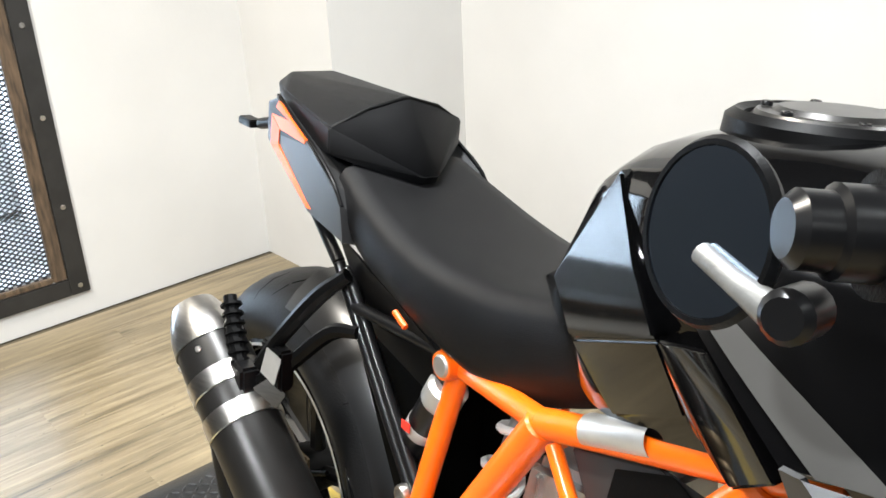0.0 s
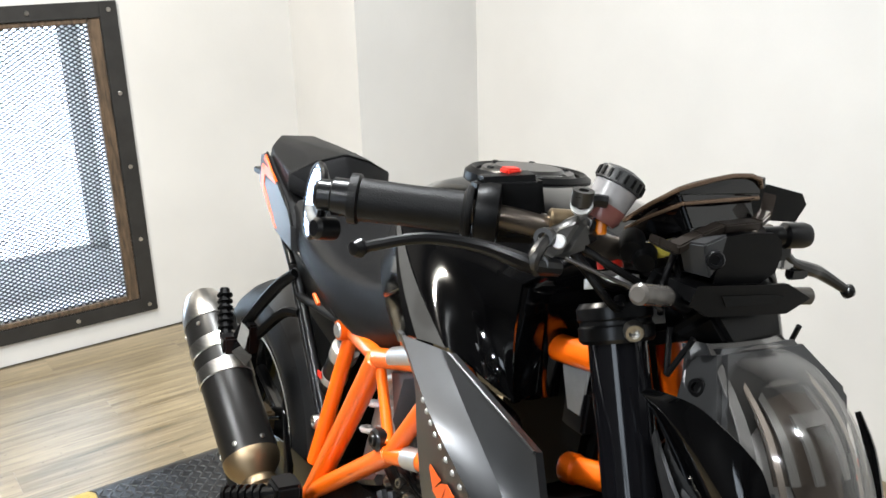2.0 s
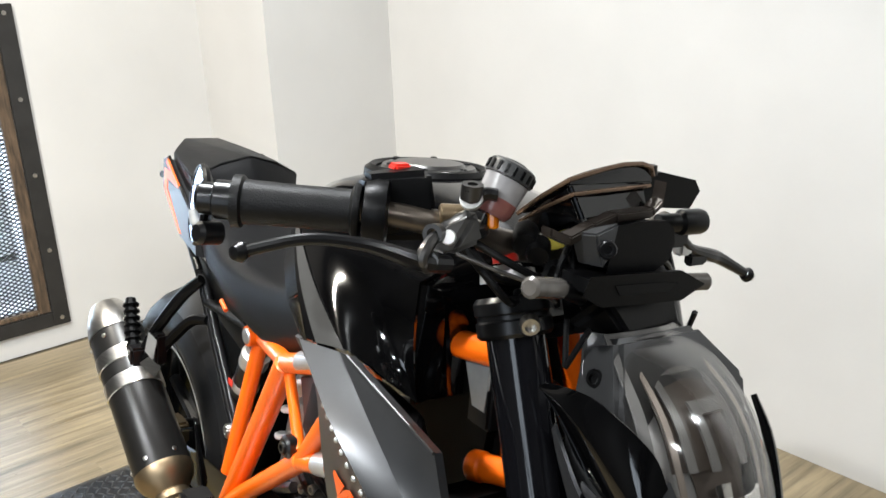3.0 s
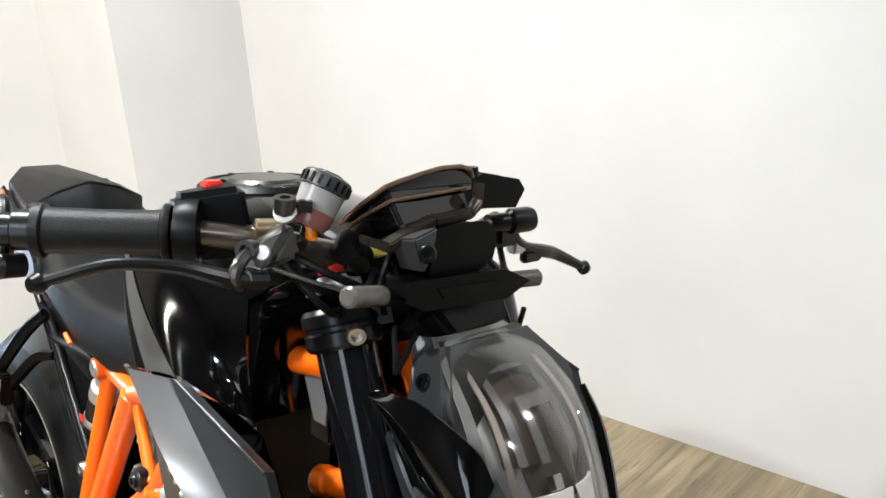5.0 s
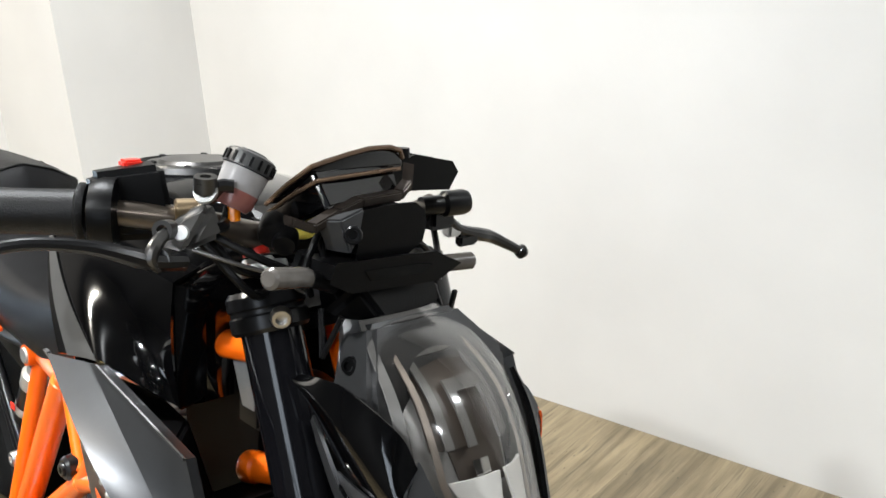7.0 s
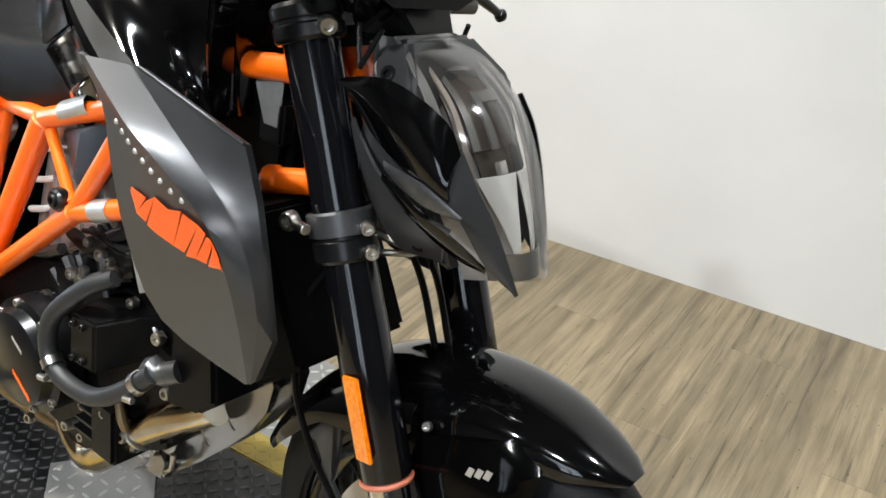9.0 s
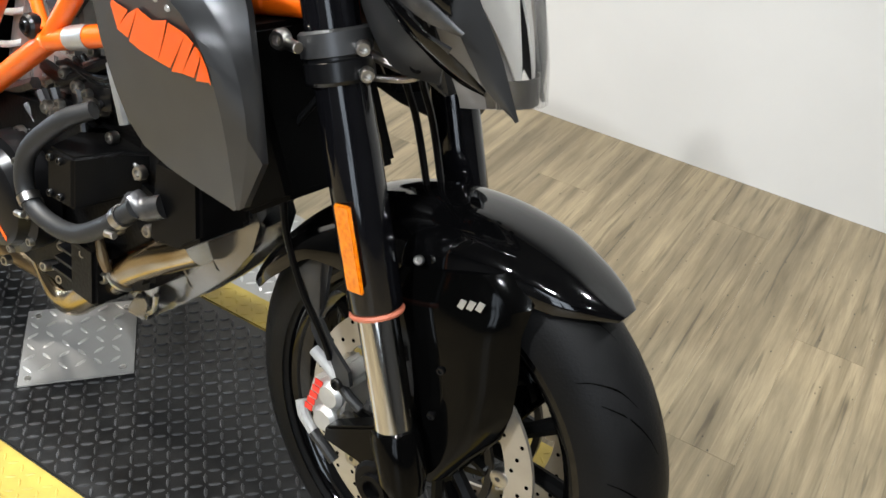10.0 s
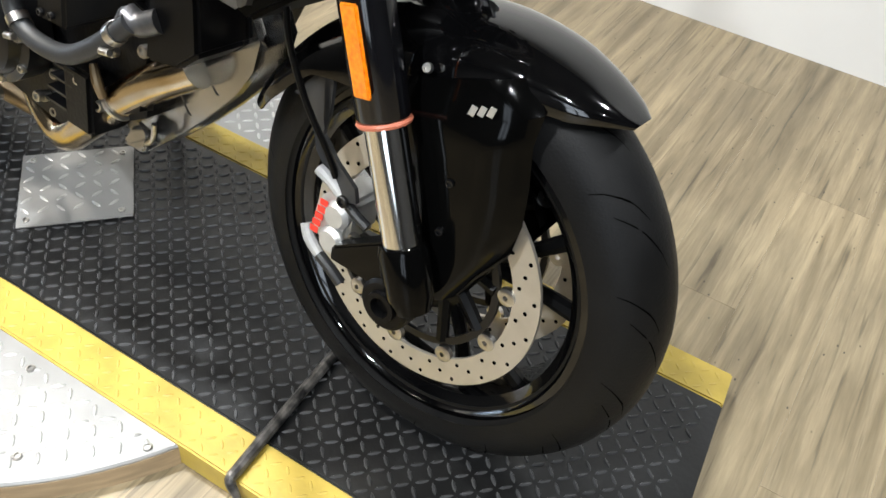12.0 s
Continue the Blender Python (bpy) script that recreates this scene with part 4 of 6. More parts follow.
part("lens_foot", lens_patch(21, 24, 0.80, 0.80, 0.010), LAMP_GREY, head)
part("housing", mid(hull([(0.560, y, 0.985) for y in (-0.06, 0.06)] + [(0.600, y, 1.000) for y in (-0.055, 0.055)] + [(0.585, y, 0.880) for y in (-0.10, 0.10)] + [(0.640, y, 0.960) for y in (-0.088, 0.088)] + [(0.640, y, 0.800) for y in (-0.075, 0.075)] + [(0.655, y, 0.900) for y in (-0.088, 0.088)] + [(0.690, y, 0.770) for y in (-0.05, 0.05)], 0.006)), MATTE_LIGHT, head, "dark grey headlight mask")
for s in (-1, 1):
    part("mask_panel", fmirror(hull([(0.555, -0.085, 1.000), (0.575, -0.100, 0.945), (0.600, -0.108, 0.935), (0.640, -0.098, 0.930), (0.585, -0.070, 1.000), (0.560, -0.060, 0.94), (0.63, -0.06, 0.93)], 0.005), s), MATTE_LIGHT, head)
    part("mask_bolt", fmirror(bolt((0.598, -0.100, 0.964), (0.3, -1, 0.2), 0.009, 0.006), s), BLACK, head)
    part("v_brace", fmirror(join(rod((0.548, -0.098, 1.005), (0.562, -0.106, 0.962), 0.003, 8), rod((0.562, -0.106, 0.962), (0.580, -0.098, 1.005), 0.003, 8)), s), BLACK_METAL, head)

    def wing(up, lo, bulge, thick=0.004, n=6):
        a, b = spline(up, n), spline(lo, n)
        rows = []
        for p, q in zip(a, b):
            rows.append([(p[0] + (q[0] - p[0]) * f, p[1] + (q[1] - p[1]) * f - bulge * math.sin(math.pi * f), p[2] + (q[2] - p[2]) * f) for f in (k / 8 for k in range(9))])
        return shell(rows, thick)

    part("upper_wing", turned(wing([(0.578, -0.142, 0.960), (0.616, -0.150, 0.970), (0.645, -0.150, 0.972), (0.672, -0.147, 0.965), (0.693, -0.140, 0.954), (0.707, -0.132, 0.940), (0.717, -0.126, 0.918)], [(0.580, -0.142, 0.953), (0.597, -0.141, 0.932), (0.622, -0.145, 0.914), (0.650, -0.150, 0.902), (0.680, -0.151, 0.889), (0.708, -0.149, 0.879), (0.724, -0.144, 0.876)], 0.010), s), GLOSS, head, "gloss black upper wing", sharp=60)
    part("lower_wing", turned(wing([(0.715, -0.122, 0.922), (0.733, -0.112, 0.886), (0.754, -0.097, 0.845), (0.779, -0.080, 0.784)], [(0.722, -0.143, 0.874), (0.730, -0.134, 0.861), (0.750, -0.106, 0.812), (0.777, -0.080, 0.781)], 0.004), s), MATTE, head, "matte grey pointed wing tip", sharp=60)
    part("side_panel", turned(wing([(0.585, -0.130, 0.920), (0.600, -0.130, 0.900), (0.640, -0.138, 0.872), (0.690, -0.140, 0.855), (0.722, -0.130, 0.845)], [(0.583, -0.120, 0.905), (0.592, -0.118, 0.872), (0.615, -0.115, 0.830), (0.650, -0.112, 0.800), (0.700, -0.105, 0.800)], 0.004), s), MATTE, head, "matte grey side panel", sharp=60)
    part("inlet_strip", turned(wing([(0.640, -0.144, 0.880), (0.670, -0.146, 0.868), (0.700, -0.142, 0.852), (0.730, -0.126, 0.832), (0.752, -0.106, 0.810)], [(0.640, -0.140, 0.868), (0.665, -0.140, 0.850), (0.690, -0.136, 0.835), (0.725, -0.118, 0.812), (0.750, -0.102, 0.802)], 0.003), s), GLOSS, head, "gloss black inlet blade", sharp=60)
    part("inlet_strip", turned(wing([(0.646, -0.152, 0.896), (0.672, -0.155, 0.893), (0.702, -0.154, 0.887), (0.740, -0.142, 0.866)], [(0.650, -0.151, 0.885), (0.672, -0.153, 0.876), (0.702, -0.151, 0.866), (0.737, -0.141, 0.861)], 0.002, 0.003), s), CAST, head, "grey ribbed strip", sharp=60)
    part("panel_bolt", fmirror(bolt((0.678, -0.118, 0.812), (0.2, -1, 0), 0.008, 0.005), s), BLACK, head)
    part("stay", fmirror(rod((0.60, -0.11, 0.80), (0.660, -0.10, 0.795), 0.006, 8), s), STEEL, head)


# instruments and handlebar
dash = group("instrument_cluster", bike)
BRONZE_BLACK = mat("bronze_black", (0.19, 0.125, 0.085), 0.24, metal=0.7, vary=0.2)


def plate_x(outline, x0, x1, r=0.0, grow=1.0):
    """A block from an outline in y and z, from x0 forward to x1; grow widens its back."""
    cy, cz = (sum(p[k] for p in outline) / len(outline) for k in (0, 1))
    return bevelled(loft([[(x0, cy + (y - cy) * grow, cz + (z - cz) * grow) for y, z in outline], [(x1, y, z) for y, z in outline]]), r)


part("housing", hull([(0.530, -0.099, 1.134), (0.549, -0.092, 1.099), (0.525, 0.005, 1.138), (0.542, 0.003, 1.104), (0.481, -0.109, 1.090), (0.500, -0.100, 1.074), (0.470, 0.004, 1.094), (0.488, 0.002, 1.076)], 0.004), GLOSS, dash, "gloss black instrument case", sharp=30)
lid_front = [(-0.099, 1.138), (-0.080, 1.143), (-0.059, 1.147), (-0.032, 1.151), (-0.006, 1.151), (0.008, 1.147), (0.014, 1.138)]
part("bezel", hull([(0.528 - 0.02 * max(0, y), y, z) for y, z in lid_front] + [(0.532, y, z - 0.008) for y, z in lid_front[::3]] + [(0.476, y, z) for y, z in ((-0.110, 1.092), (-0.06, 1.097), (0.0, 1.099), (0.010, 1.094))], 0.003), GLOSS, dash, "gloss black instrument lid", sharp=30)
part("bezel_rib", pipe([(0.476, -0.111, 1.093), (0.505, -0.1075, 1.116), (0.5325, -0.1000, 1.1365), (0.5335, -0.059, 1.1455), (0.533, -0.032, 1.1495), (0.5325, -0.006, 1.1495), (0.532, 0.008, 1.1455), (0.530, 0.0135, 1.137)], 0.0026, 8, straight=True), BRONZE_BLACK, dash, "bronze tinted rim")
part("bezel_rib", pipe([(0.480, -0.1105, 1.086), (0.508, -0.1065, 1.105), (0.5385, -0.0985, 1.124), (0.5405, -0.050, 1.127), (0.536, 0.005, 1.128)], 0.0022, 8, straight=True), BRONZE_BLACK, dash)
part("screen", hull([(0.508, -0.085, 1.127), (0.508, -0.010, 1.132), (0.480, -0.095, 1.100), (0.480, -0.010, 1.106), (0.50, -0.05, 1.110)]), GLOSS, dash)
BRACKET = mat("dark_bracket", (0.045, 0.036, 0.030), 0.32, metal=0.6, vary=0.2)
strip_line = [(-0.138, 1.099), (-0.113, 1.089), (-0.085, 1.100), (-0.058, 1.108), (-0.009, 1.110), (0.003, 1.120), (0.004, 1.136)]
for (ya, za), (yb, zb) in zip(strip_line, strip_line[1:]):
    part("bracket", hull([(x, y, z + dz) for x in (0.542, 0.558) for y, z in ((ya, za - 0.004), (yb, zb - 0.004)) for dz in (-0.0055, 0.0035)], 0.0015), BRACKET, dash, sharp=25)
part("back_cover", plate_x([(-0.066, 1.096), (-0.040, 1.098), (-0.006, 1.097), (0.004, 1.090), (0.007, 1.078), (0.003, 1.064), (-0.013, 1.055), (-0.073, 1.058)], 0.515, 0.572, 0.004, 1.05), BLACK, dash, "black rear cover", sharp=30)
part("cover_flank", hull([(0.574, -0.098, 1.094), (0.574, -0.069, 1.103), (0.578, -0.078, 1.074), (0.578, -0.088, 1.061), (0.545, -0.105, 1.090), (0.55, -0.07, 1.095), (0.55, -0.095, 1.060)], 0.002), MATTE, dash, "grey cover flank")
part("cover_bolt", bolt((0.577, -0.086, 1.080), (0.85, -0.5, 0.1), 0.009, 0.006), BLACK_METAL, dash)
part("side_ear", plate_x([(0.058, 1.131), (0.112, 1.121), (0.120, 1.111), (0.109, 1.095), (0.067, 1.098), (0.010, 1.100), (0.012, 1.122)], 0.470, 0.502, 0.003), BLACK, dash, "black side ear", sharp=25)
part("knob", lathe([(0, 0.010), (0.008, 0.010), (0.009, 0.0), (0, 0)], (0.505, 0.035, 1.133), (0, 0, 1), 14), BLACK, dash)
part("knob", lathe([(0, 0.03), (0.011, 0.03), (0.013, 0.024), (0.013, 0), (0, 0)], (0.500, -0.118, 1.080), (0.7, -0.6, -0.2), 16), BLACK, dash)
part("knob", lathe([(0, 0.02), (0.010, 0.02), (0.012, 0.016), (0.012, 0), (0, 0)], (0.520, -0.118, 1.072), (0.7, -0.6, -0.3), 16), BLACK, dash)
for pts in ([(0.53, -0.09, 1.07), (0.545, -0.115, 1.045), (0.535, -0.10, 1.015)], [(0.52, -0.08, 1.07), (0.55, -0.095, 1.045), (0.55, -0.08, 1.015)], [(0.56, 0.0, 1.06), (0.555, 0.022, 1.052), (0.54, 0.05, 1.035)]):
    part("cable", pipe(pts, 0.0035, 8), BLACK, dash)

tray = part("indicator_bracket", plate_x([(-0.107, 1.054), (-0.060, 1.052), (0.012, 1.049), (0.040, 1.036), (0.017, 1.026), (-0.090, 1.031), (-0.112, 1.042)], 0.525, 0.585, 0.004), BLACK, bike, "black indicator bracket beam", sharp=25)
# The slot's shade is a black strip on the beam's face.
part("slot_shade_strip", plate_x([(-0.078, 1.047), (-0.010, 1.044), (0.008, 1.041), (-0.004, 1.034), (-0.070, 1.036)], 0.575, 0.5862), GUARD, tray)
part("lamp_neck", hull([(0.500, -0.075, 1.030), (0.500, 0.055, 1.030), (0.575, -0.075, 1.028), (0.560, 0.035, 1.026), (0.590, -0.055, 0.995), (0.575, 0.035, 0.990), (0.530, -0.085, 0.985), (0.515, 0.060, 0.985)], 0.006), BLACK, tray)
for p, q, r in (((0.586, -0.182, 1.056), (0.567, -0.128, 1.044), (0.556, -0.090, 1.028)), ((0.527, 0.130, 1.014), (0.515, 0.094, 1.013), (0.53, 0.06, 1.012))):
    ind = part("indicator", rod(p, q, 0.0098, 20, 0.3), SMOKE, tray, "small smoked indicator")
    part("stalk", rod(q, r, 0.008, 12), BLACK, ind)

bar = part("handlebar", pipe([(0.374, -0.380, 1.098), (0.410, -0.328, 1.098), (0.455, -0.262, 1.098), (0.485, -0.190, 1.085), (0.480, -0.110, 1.060), (0.470, 0.0, 1.048), (0.462, 0.08, 1.055), (0.455, 0.13, 1.066)], [0.0110, 0.0110, 0.0115, 0.0135, 0.0150, 0.0150, 0.0135, 0.0125], 16), mat("brown_anodised_bar", (0.13, 0.108, 0.088), 0.30, metal=0.8, vary=0.2, scale=40), bike, "brown-grey tapered handlebar")
grip_in, grip_out = Vector((0.449, -0.272, 1.097)), Vector((0.383, -0.366, 1.098))
gdir = (grip_out - grip_in)
gl = gdir.length
GRIP = mat("grip_rubber", (0.004, 0.004, 0.0042), 0.45, vary=0.2, scale=60, bump=0.3, bscale=600, spec=0.22)
part("grip", lathe([(0.013, 0), (0.024, 0), (0.026, 0.003), (0.026, 0.006), (0.020, 0.009), (0.0195, gl * 0.5), (0.0205, gl - 0.01), (0.024, gl - 0.008), (0.024, gl), (0.013, gl)], grip_in, gdir, 32, True), GRIP, bar, "black rubber throttle grip")
part("bar_end", lathe([(0.018, 0), (0.018, 0.016), (0.015, 0.018), (0.015, 0.030), (0.011, 0.034), (0, 0.034)], grip_out, gdir, 20), BLACK_METAL, bar)
STEM = mat("mirror_stem_alloy", (0.20, 0.20, 0.195), 0.45, metal=0.3, vary=0.3, scale=60, bump=0.2)
mir = group("bar_end_mirror", bike, "round bar-end mirror folded inwards")
mc, mn = Vector((0.321, -0.377, 1.082)), Vector((-0.200, -0.972, 0.120)).normalized()
part("shell", lathe([(0, -0.010), (0.028, -0.009), (0.038, -0.004), (0.040, 0.0), (0.038, 0.003), (0.0355, 0.003), (0.0355, 0.001), (0, 0.001)], mc, mn, 40), BLACK, mir)
part("glass", lathe([(0, 0.0022), (0.0352, 0.0022), (0.0352, 0.0012)], mc, mn, 40), MIRROR, mir, "mirror glass tinted with the window's blue reflection")
part("stem", pipe([mc + mn * 0.006 + Vector((0.004, 0, -0.008)), Vector((0.345, -0.388, 1.070)), Vector((0.366, -0.388, 1.064))], [0.0050, 0.0052, 0.008], 12), STEM, mir, "pale alloy stem")
part("pivot", lathe([(0, 0.014), (0.008, 0.014), (0.011, 0.010), (0.011, -0.010), (0, -0.012)], Vector((0.370, -0.384, 1.066)), (0.2, -1, 0.1), 16), BLACK_METAL, mir)

sw = part("switch_pod", hull([(0.420, -0.262, 1.128), (0.448, -0.268, 1.130), (0.458, -0.266, 1.072), (0.425, -0.258, 1.066), (0.440, -0.205, 1.138), (0.474, -0.214, 1.138), (0.486, -0.212, 1.100), (0.478, -0.210, 1.072), (0.435, -0.205, 1.070)], 0.006), BLACK, bike, "black switch pod")
part("kill_switch", hull([(0.440 + a, -0.228 + b, 1.132 + c) for a in (-0.007, 0.007) for b in (-0.009, 0.009) for c in (0, 0.007)], 0.002), RED, sw, "red engine stop switch")
part("throttle_collar", lathe([(0.013, -0.012), (0.030, -0.010), (0.031, 0.0), (0.028, 0.010), (0.013, 0.012)], grip_in - gdir * 0.12, gdir, 24, True), BLACK, sw)
part("cable_nut", rod((0.487, -0.212, 1.100), (0.497, -0.190, 1.100), 0.010, 12), BRONZE, sw)

DARK_STEEL = mat("dark_plated_steel", (0.10, 0.097, 0.094), 0.32, metal=0.9, vary=0.3, scale=40)
mcyl = part("brake_master_cylinder", hull([(0.505, -0.215, 1.098), (0.515, -0.190, 1.110), (0.480, -0.190, 1.108), (0.500, -0.240, 1.075), (0.525, -0.225, 1.070), (0.520, -0.180, 1.080), (0.490, -0.200, 1.068)], 0.005), DARK_STEEL, bike)
for p, q, r in (((0.515, -0.232, 1.090), (0.523, -0.243, 1.092), 0.009), ((0.520, -0.240, 1.068), (0.530, -0.250, 1.070), 0.009), ((0.510, -0.195, 1.118), (0.512, -0.196, 1.132), 0.010)):
    part("clamp_bolt", lathe([(0.005, 0.002), (0.005, (Vector(q) - Vector(p)).length), (r, (Vector(q) - Vector(p)).length), (r, 0)], p, Vector(q) - Vector(p), 16), DARK_STEEL, mcyl)
part("brake_lever", pipe([(0.525, -0.225, 1.064), (0.528, -0.258, 1.070), (0.515, -0.300, 1.084), (0.495, -0.345, 1.088), (0.475, -0.382, 1.078), (0.470, -0.392, 1.074)], [0.008, 0.0085, 0.006, 0.0052, 0.005, 0.005], 10), BLACK_METAL, bike, "black brake lever")
part("lever_ball", lathe([(0, -0.009), (0.006, -0.007), (0.009, 0), (0.006, 0.007), (0, 0.009)], (0.468, -0.394, 1.074), (0.3, -1, 0), 14), BLACK_METAL, bike)
part("pivot_hook", pipe([(0.522, -0.238, 1.090), (0.530, -0.252, 1.083), (0.532, -0.258, 1.072), (0.530, -0.250, 1.062)], [0.005, 0.006, 0.006, 0.004], 10), DARK_STEEL, mcyl, "dark plated lever hook")
part("washer", lathe([(0.0055, -0.002), (0.0105, -0.002), (0.0105, 0.002), (0.0055, 0.002)], (0.512, -0.196, 1.118), (0.5, -0.6, 0.6), 20, True), ALLOY, mcyl, "bright washer")
part("pin", lathe([(0, 0.012), (0.0055, 0.012), (0.0065, 0.010), (0.0065, 0), (0, 0)], (0.512, -0.197, 1.118), (0.1, -0.2, 1.0), 12), BLACK, mcyl)
part("sight_glass", lathe([(0, 0.003), (0.006, 0.003), (0.007, 0), (0, 0)], (0.524, -0.226, 1.088), (0.7, -0.7, 0.3), 16), SILVER, mcyl)
part("cable", pipe([(0.522, -0.215, 1.072), (0.545, -0.190, 1.062), (0.560, -0.160, 1.050), (0.565, -0.130, 1.030)], 0.0020, 8), DARK_STEEL, bike, "grey braided cable")
res = group("brake_reservoir", bike, "translucent brake fluid reservoir with a black cap")
rax = Vector((0.02, 0.47, 0.88)).normalized()
rb = Vector((0.501, -0.166, 1.100))
part("cup", lathe([(0.0196, 0.016), (0.0215, 0.036), (0, 0.036)], rb, rax, 28), mat("frosted_plastic", (0.26, 0.25, 0.25), 0.25, vary=0.15, scale=60), res, "frosted upper part of the cup")
part("fluid", lathe([(0, 0), (0.016, 0), (0.0193, 0.006), (0.0201, 0.0165), (0, 0.0165)], rb, rax, 28), FLUID, res, "reddish brake fluid behind the plastic")
part("cap", lathe([(0, 0.054), (0.012, 0.054), (0.013, 0.052), (0.019, 0.052), (0.0225, 0.050), (0.0232, 0.047), (0.0232, 0.037), (0, 0.036)], rb, rax, 28), mat("dark_grey_cap", (0.028, 0.028, 0.028), 0.4, vary=0.2, scale=60), res, "dark grey screw cap")
for k in range(18):
    n_ = rax.orthogonal().normalized()
    n_.rotate(Matrix.Rotation(2 * math.pi * k / 18, 3, rax))
    part("cap_rib", hull([rb + rax * h + n_ * r + n_.cross(rax) * w for h in (0.0385, 0.0475) for r in (0.0225, 0.0245) for w in (-0.0012, 0.0012)]), BLACK, res)
part("stay", pipe([(0.505, -0.190, 1.110), (0.512, -0.182, 1.122), (0.518, -0.172, 1.122)], 0.006, 8), BLACK_METAL, res)
part("fluid_hose", pipe([rb, rb + Vector((0.0, -0.004, -0.012)), Vector((0.512, -0.180, 1.086)), Vector((0.510, -0.200, 1.084))], 0.005, 8), BLACK, res)
part("amber_nipple", rod(rb + Vector((0.004, 0.002, -0.012)), rb + Vector((0.003, 0.002, 0.002)), 0.006, 10), AMBER, res)
part("tag", hull([(0.500, -0.10, 1.062), (0.520, -0.085, 1.066), (0.510, -0.07, 1.080), (0.49, -0.09, 1.075), (0.505, -0.085, 1.060)], 0.002), YELLOW_TAG, bike, "yellow paper tag")
# left controls
part("bar_knob", lathe([(0, 0.03), (0.013, 0.03), (0.015, 0.024), (0.015, 0), (0.011, -0.004), (0.011, -0.03), (0, -0.03)], (0.478, 0.128, 1.070), (0.25, 0.95, 0.05), 20), BLACK_METAL, bike)
part("clutch_perch", hull([(0.462 + a, 0.134 + b, 1.050 + c) for a in (-0.010, 0.014) for b in (-0.020, 0.018) for c in (-0.012, 0.020)], 0.005), BLACK_METAL, bike)
part("clutch_lever", pipe([(0.462, 0.150, 1.050), (0.455, 0.180, 1.030), (0.449, 0.222, 1.017), (0.445, 0.250, 1.009), (0.450, 0.298, 0.987)], [0.005, 0.006, 0.0085, 0.008, 0.006], 10), BLACK_METAL, bike, "black clutch lever")
part("lever_ball", lathe([(0, -0.010), (0.007, -0.007), (0.010, 0), (0.007, 0.007), (0, 0.010)], (0.451, 0.303, 0.984), (0, 0.9, -0.3), 14), BLACK_METAL, bike)
part("lever_clamp", hull([(0.452 + a, 0.168 + b, 1.030 + c) for a in (-0.008, 0.008) for b in (-0.010, 0.012) for c in (-0.008, 0.010)], 0.003), SILVER, bike)
part("lever_adjuster", hull([(0.452 + a, 0.190 + b, 1.016 + c) for a in (-0.006, 0.006) for b in (-0.010, 0.022) for c in (-0.009, 0.006)], 0.003), BLACK_METAL, bike)
for pts in ([(0.50, -0.19, 1.08), (0.54, -0.15, 1.055), (0.53, -0.09, 1.03), (0.52, -0.02, 1.02)], [(0.51, -0.20, 1.075), (0.545, -0.17, 1.03), (0.50, -0.12, 1.02), (0.45, -0.08, 1.0)], [(0.48, -0.16, 1.075), (0.50, -0.12, 1.04), (0.52, -0.06, 1.035), (0.53, 0.02, 1.02)], [(0.46, 0.13, 1.04), (0.50, 0.10, 1.02), (0.53, 0.07, 1.02), (0.53, 0.02, 1.02)], [(0.49, -0.18, 1.07), (0.515, -0.165, 1.045), (0.512, -0.13, 1.035), (0.47, -0.10, 1.03)]):
    part("cable", pipe(pts, 0.004, 8), BLACK, bike)


# tank
STRIP = mat("matte_strip", (0.040, 0.039, 0.037), 0.62, vary=0.1, scale=30, spec=0.12)


def body_rings(secs, prof, k=4):
    """Rings across the bike; secs: x, top, half width, shoulder height, bottom; prof: (share of width, height mix)."""
    rings = []
    for x, top, w, zs, zb in spline(secs, k):
        half = []
        for fw, m in prof:
            z = top + (zs - top) * m if m <= 1 else zs + (zb - zs) * (m - 1)
            half.append((w * fw, z))
        rings.append([(x, -y, z) for y, z in half] + [(x, y, z) for y, z in half[::-1]])
    return rings


TANK_PROF = [(0.02, 0.0), (0.35, 0.03), (0.65, 0.22), (0.86, 0.62), (0.97, 0.92), (1.0, 1.05), (0.99, 1.4), (0.95, 1.75), (0.86, 2.0)]
TANK_SECS = [(-0.056, 0.902, 0.098, 0.892, 0.880), (-0.036, 0.936, 0.107, 0.902, 0.852), (0.000, 0.992, 0.122, 0.958, 0.824), (0.035, 1.040, 0.135, 1.010, 0.806), (0.085, 1.062, 0.152, 1.022, 0.810), (0.130, 1.072, 0.161, 1.026, 0.820), (0.230, 1.078, 0.166, 1.008, 0.835), (0.330, 1.068, 0.166, 1.004, 0.850), (0.382, 1.046, 0.162, 1.000, 0.862), (0.400, 1.020, 0.130, 0.985, 0.870)]
tank = part("fuel_tank", loft(body_rings(TANK_SECS, TANK_PROF)), GLOSS, bike, "gloss black fuel tank with dust and fingerprints", sharp=40)
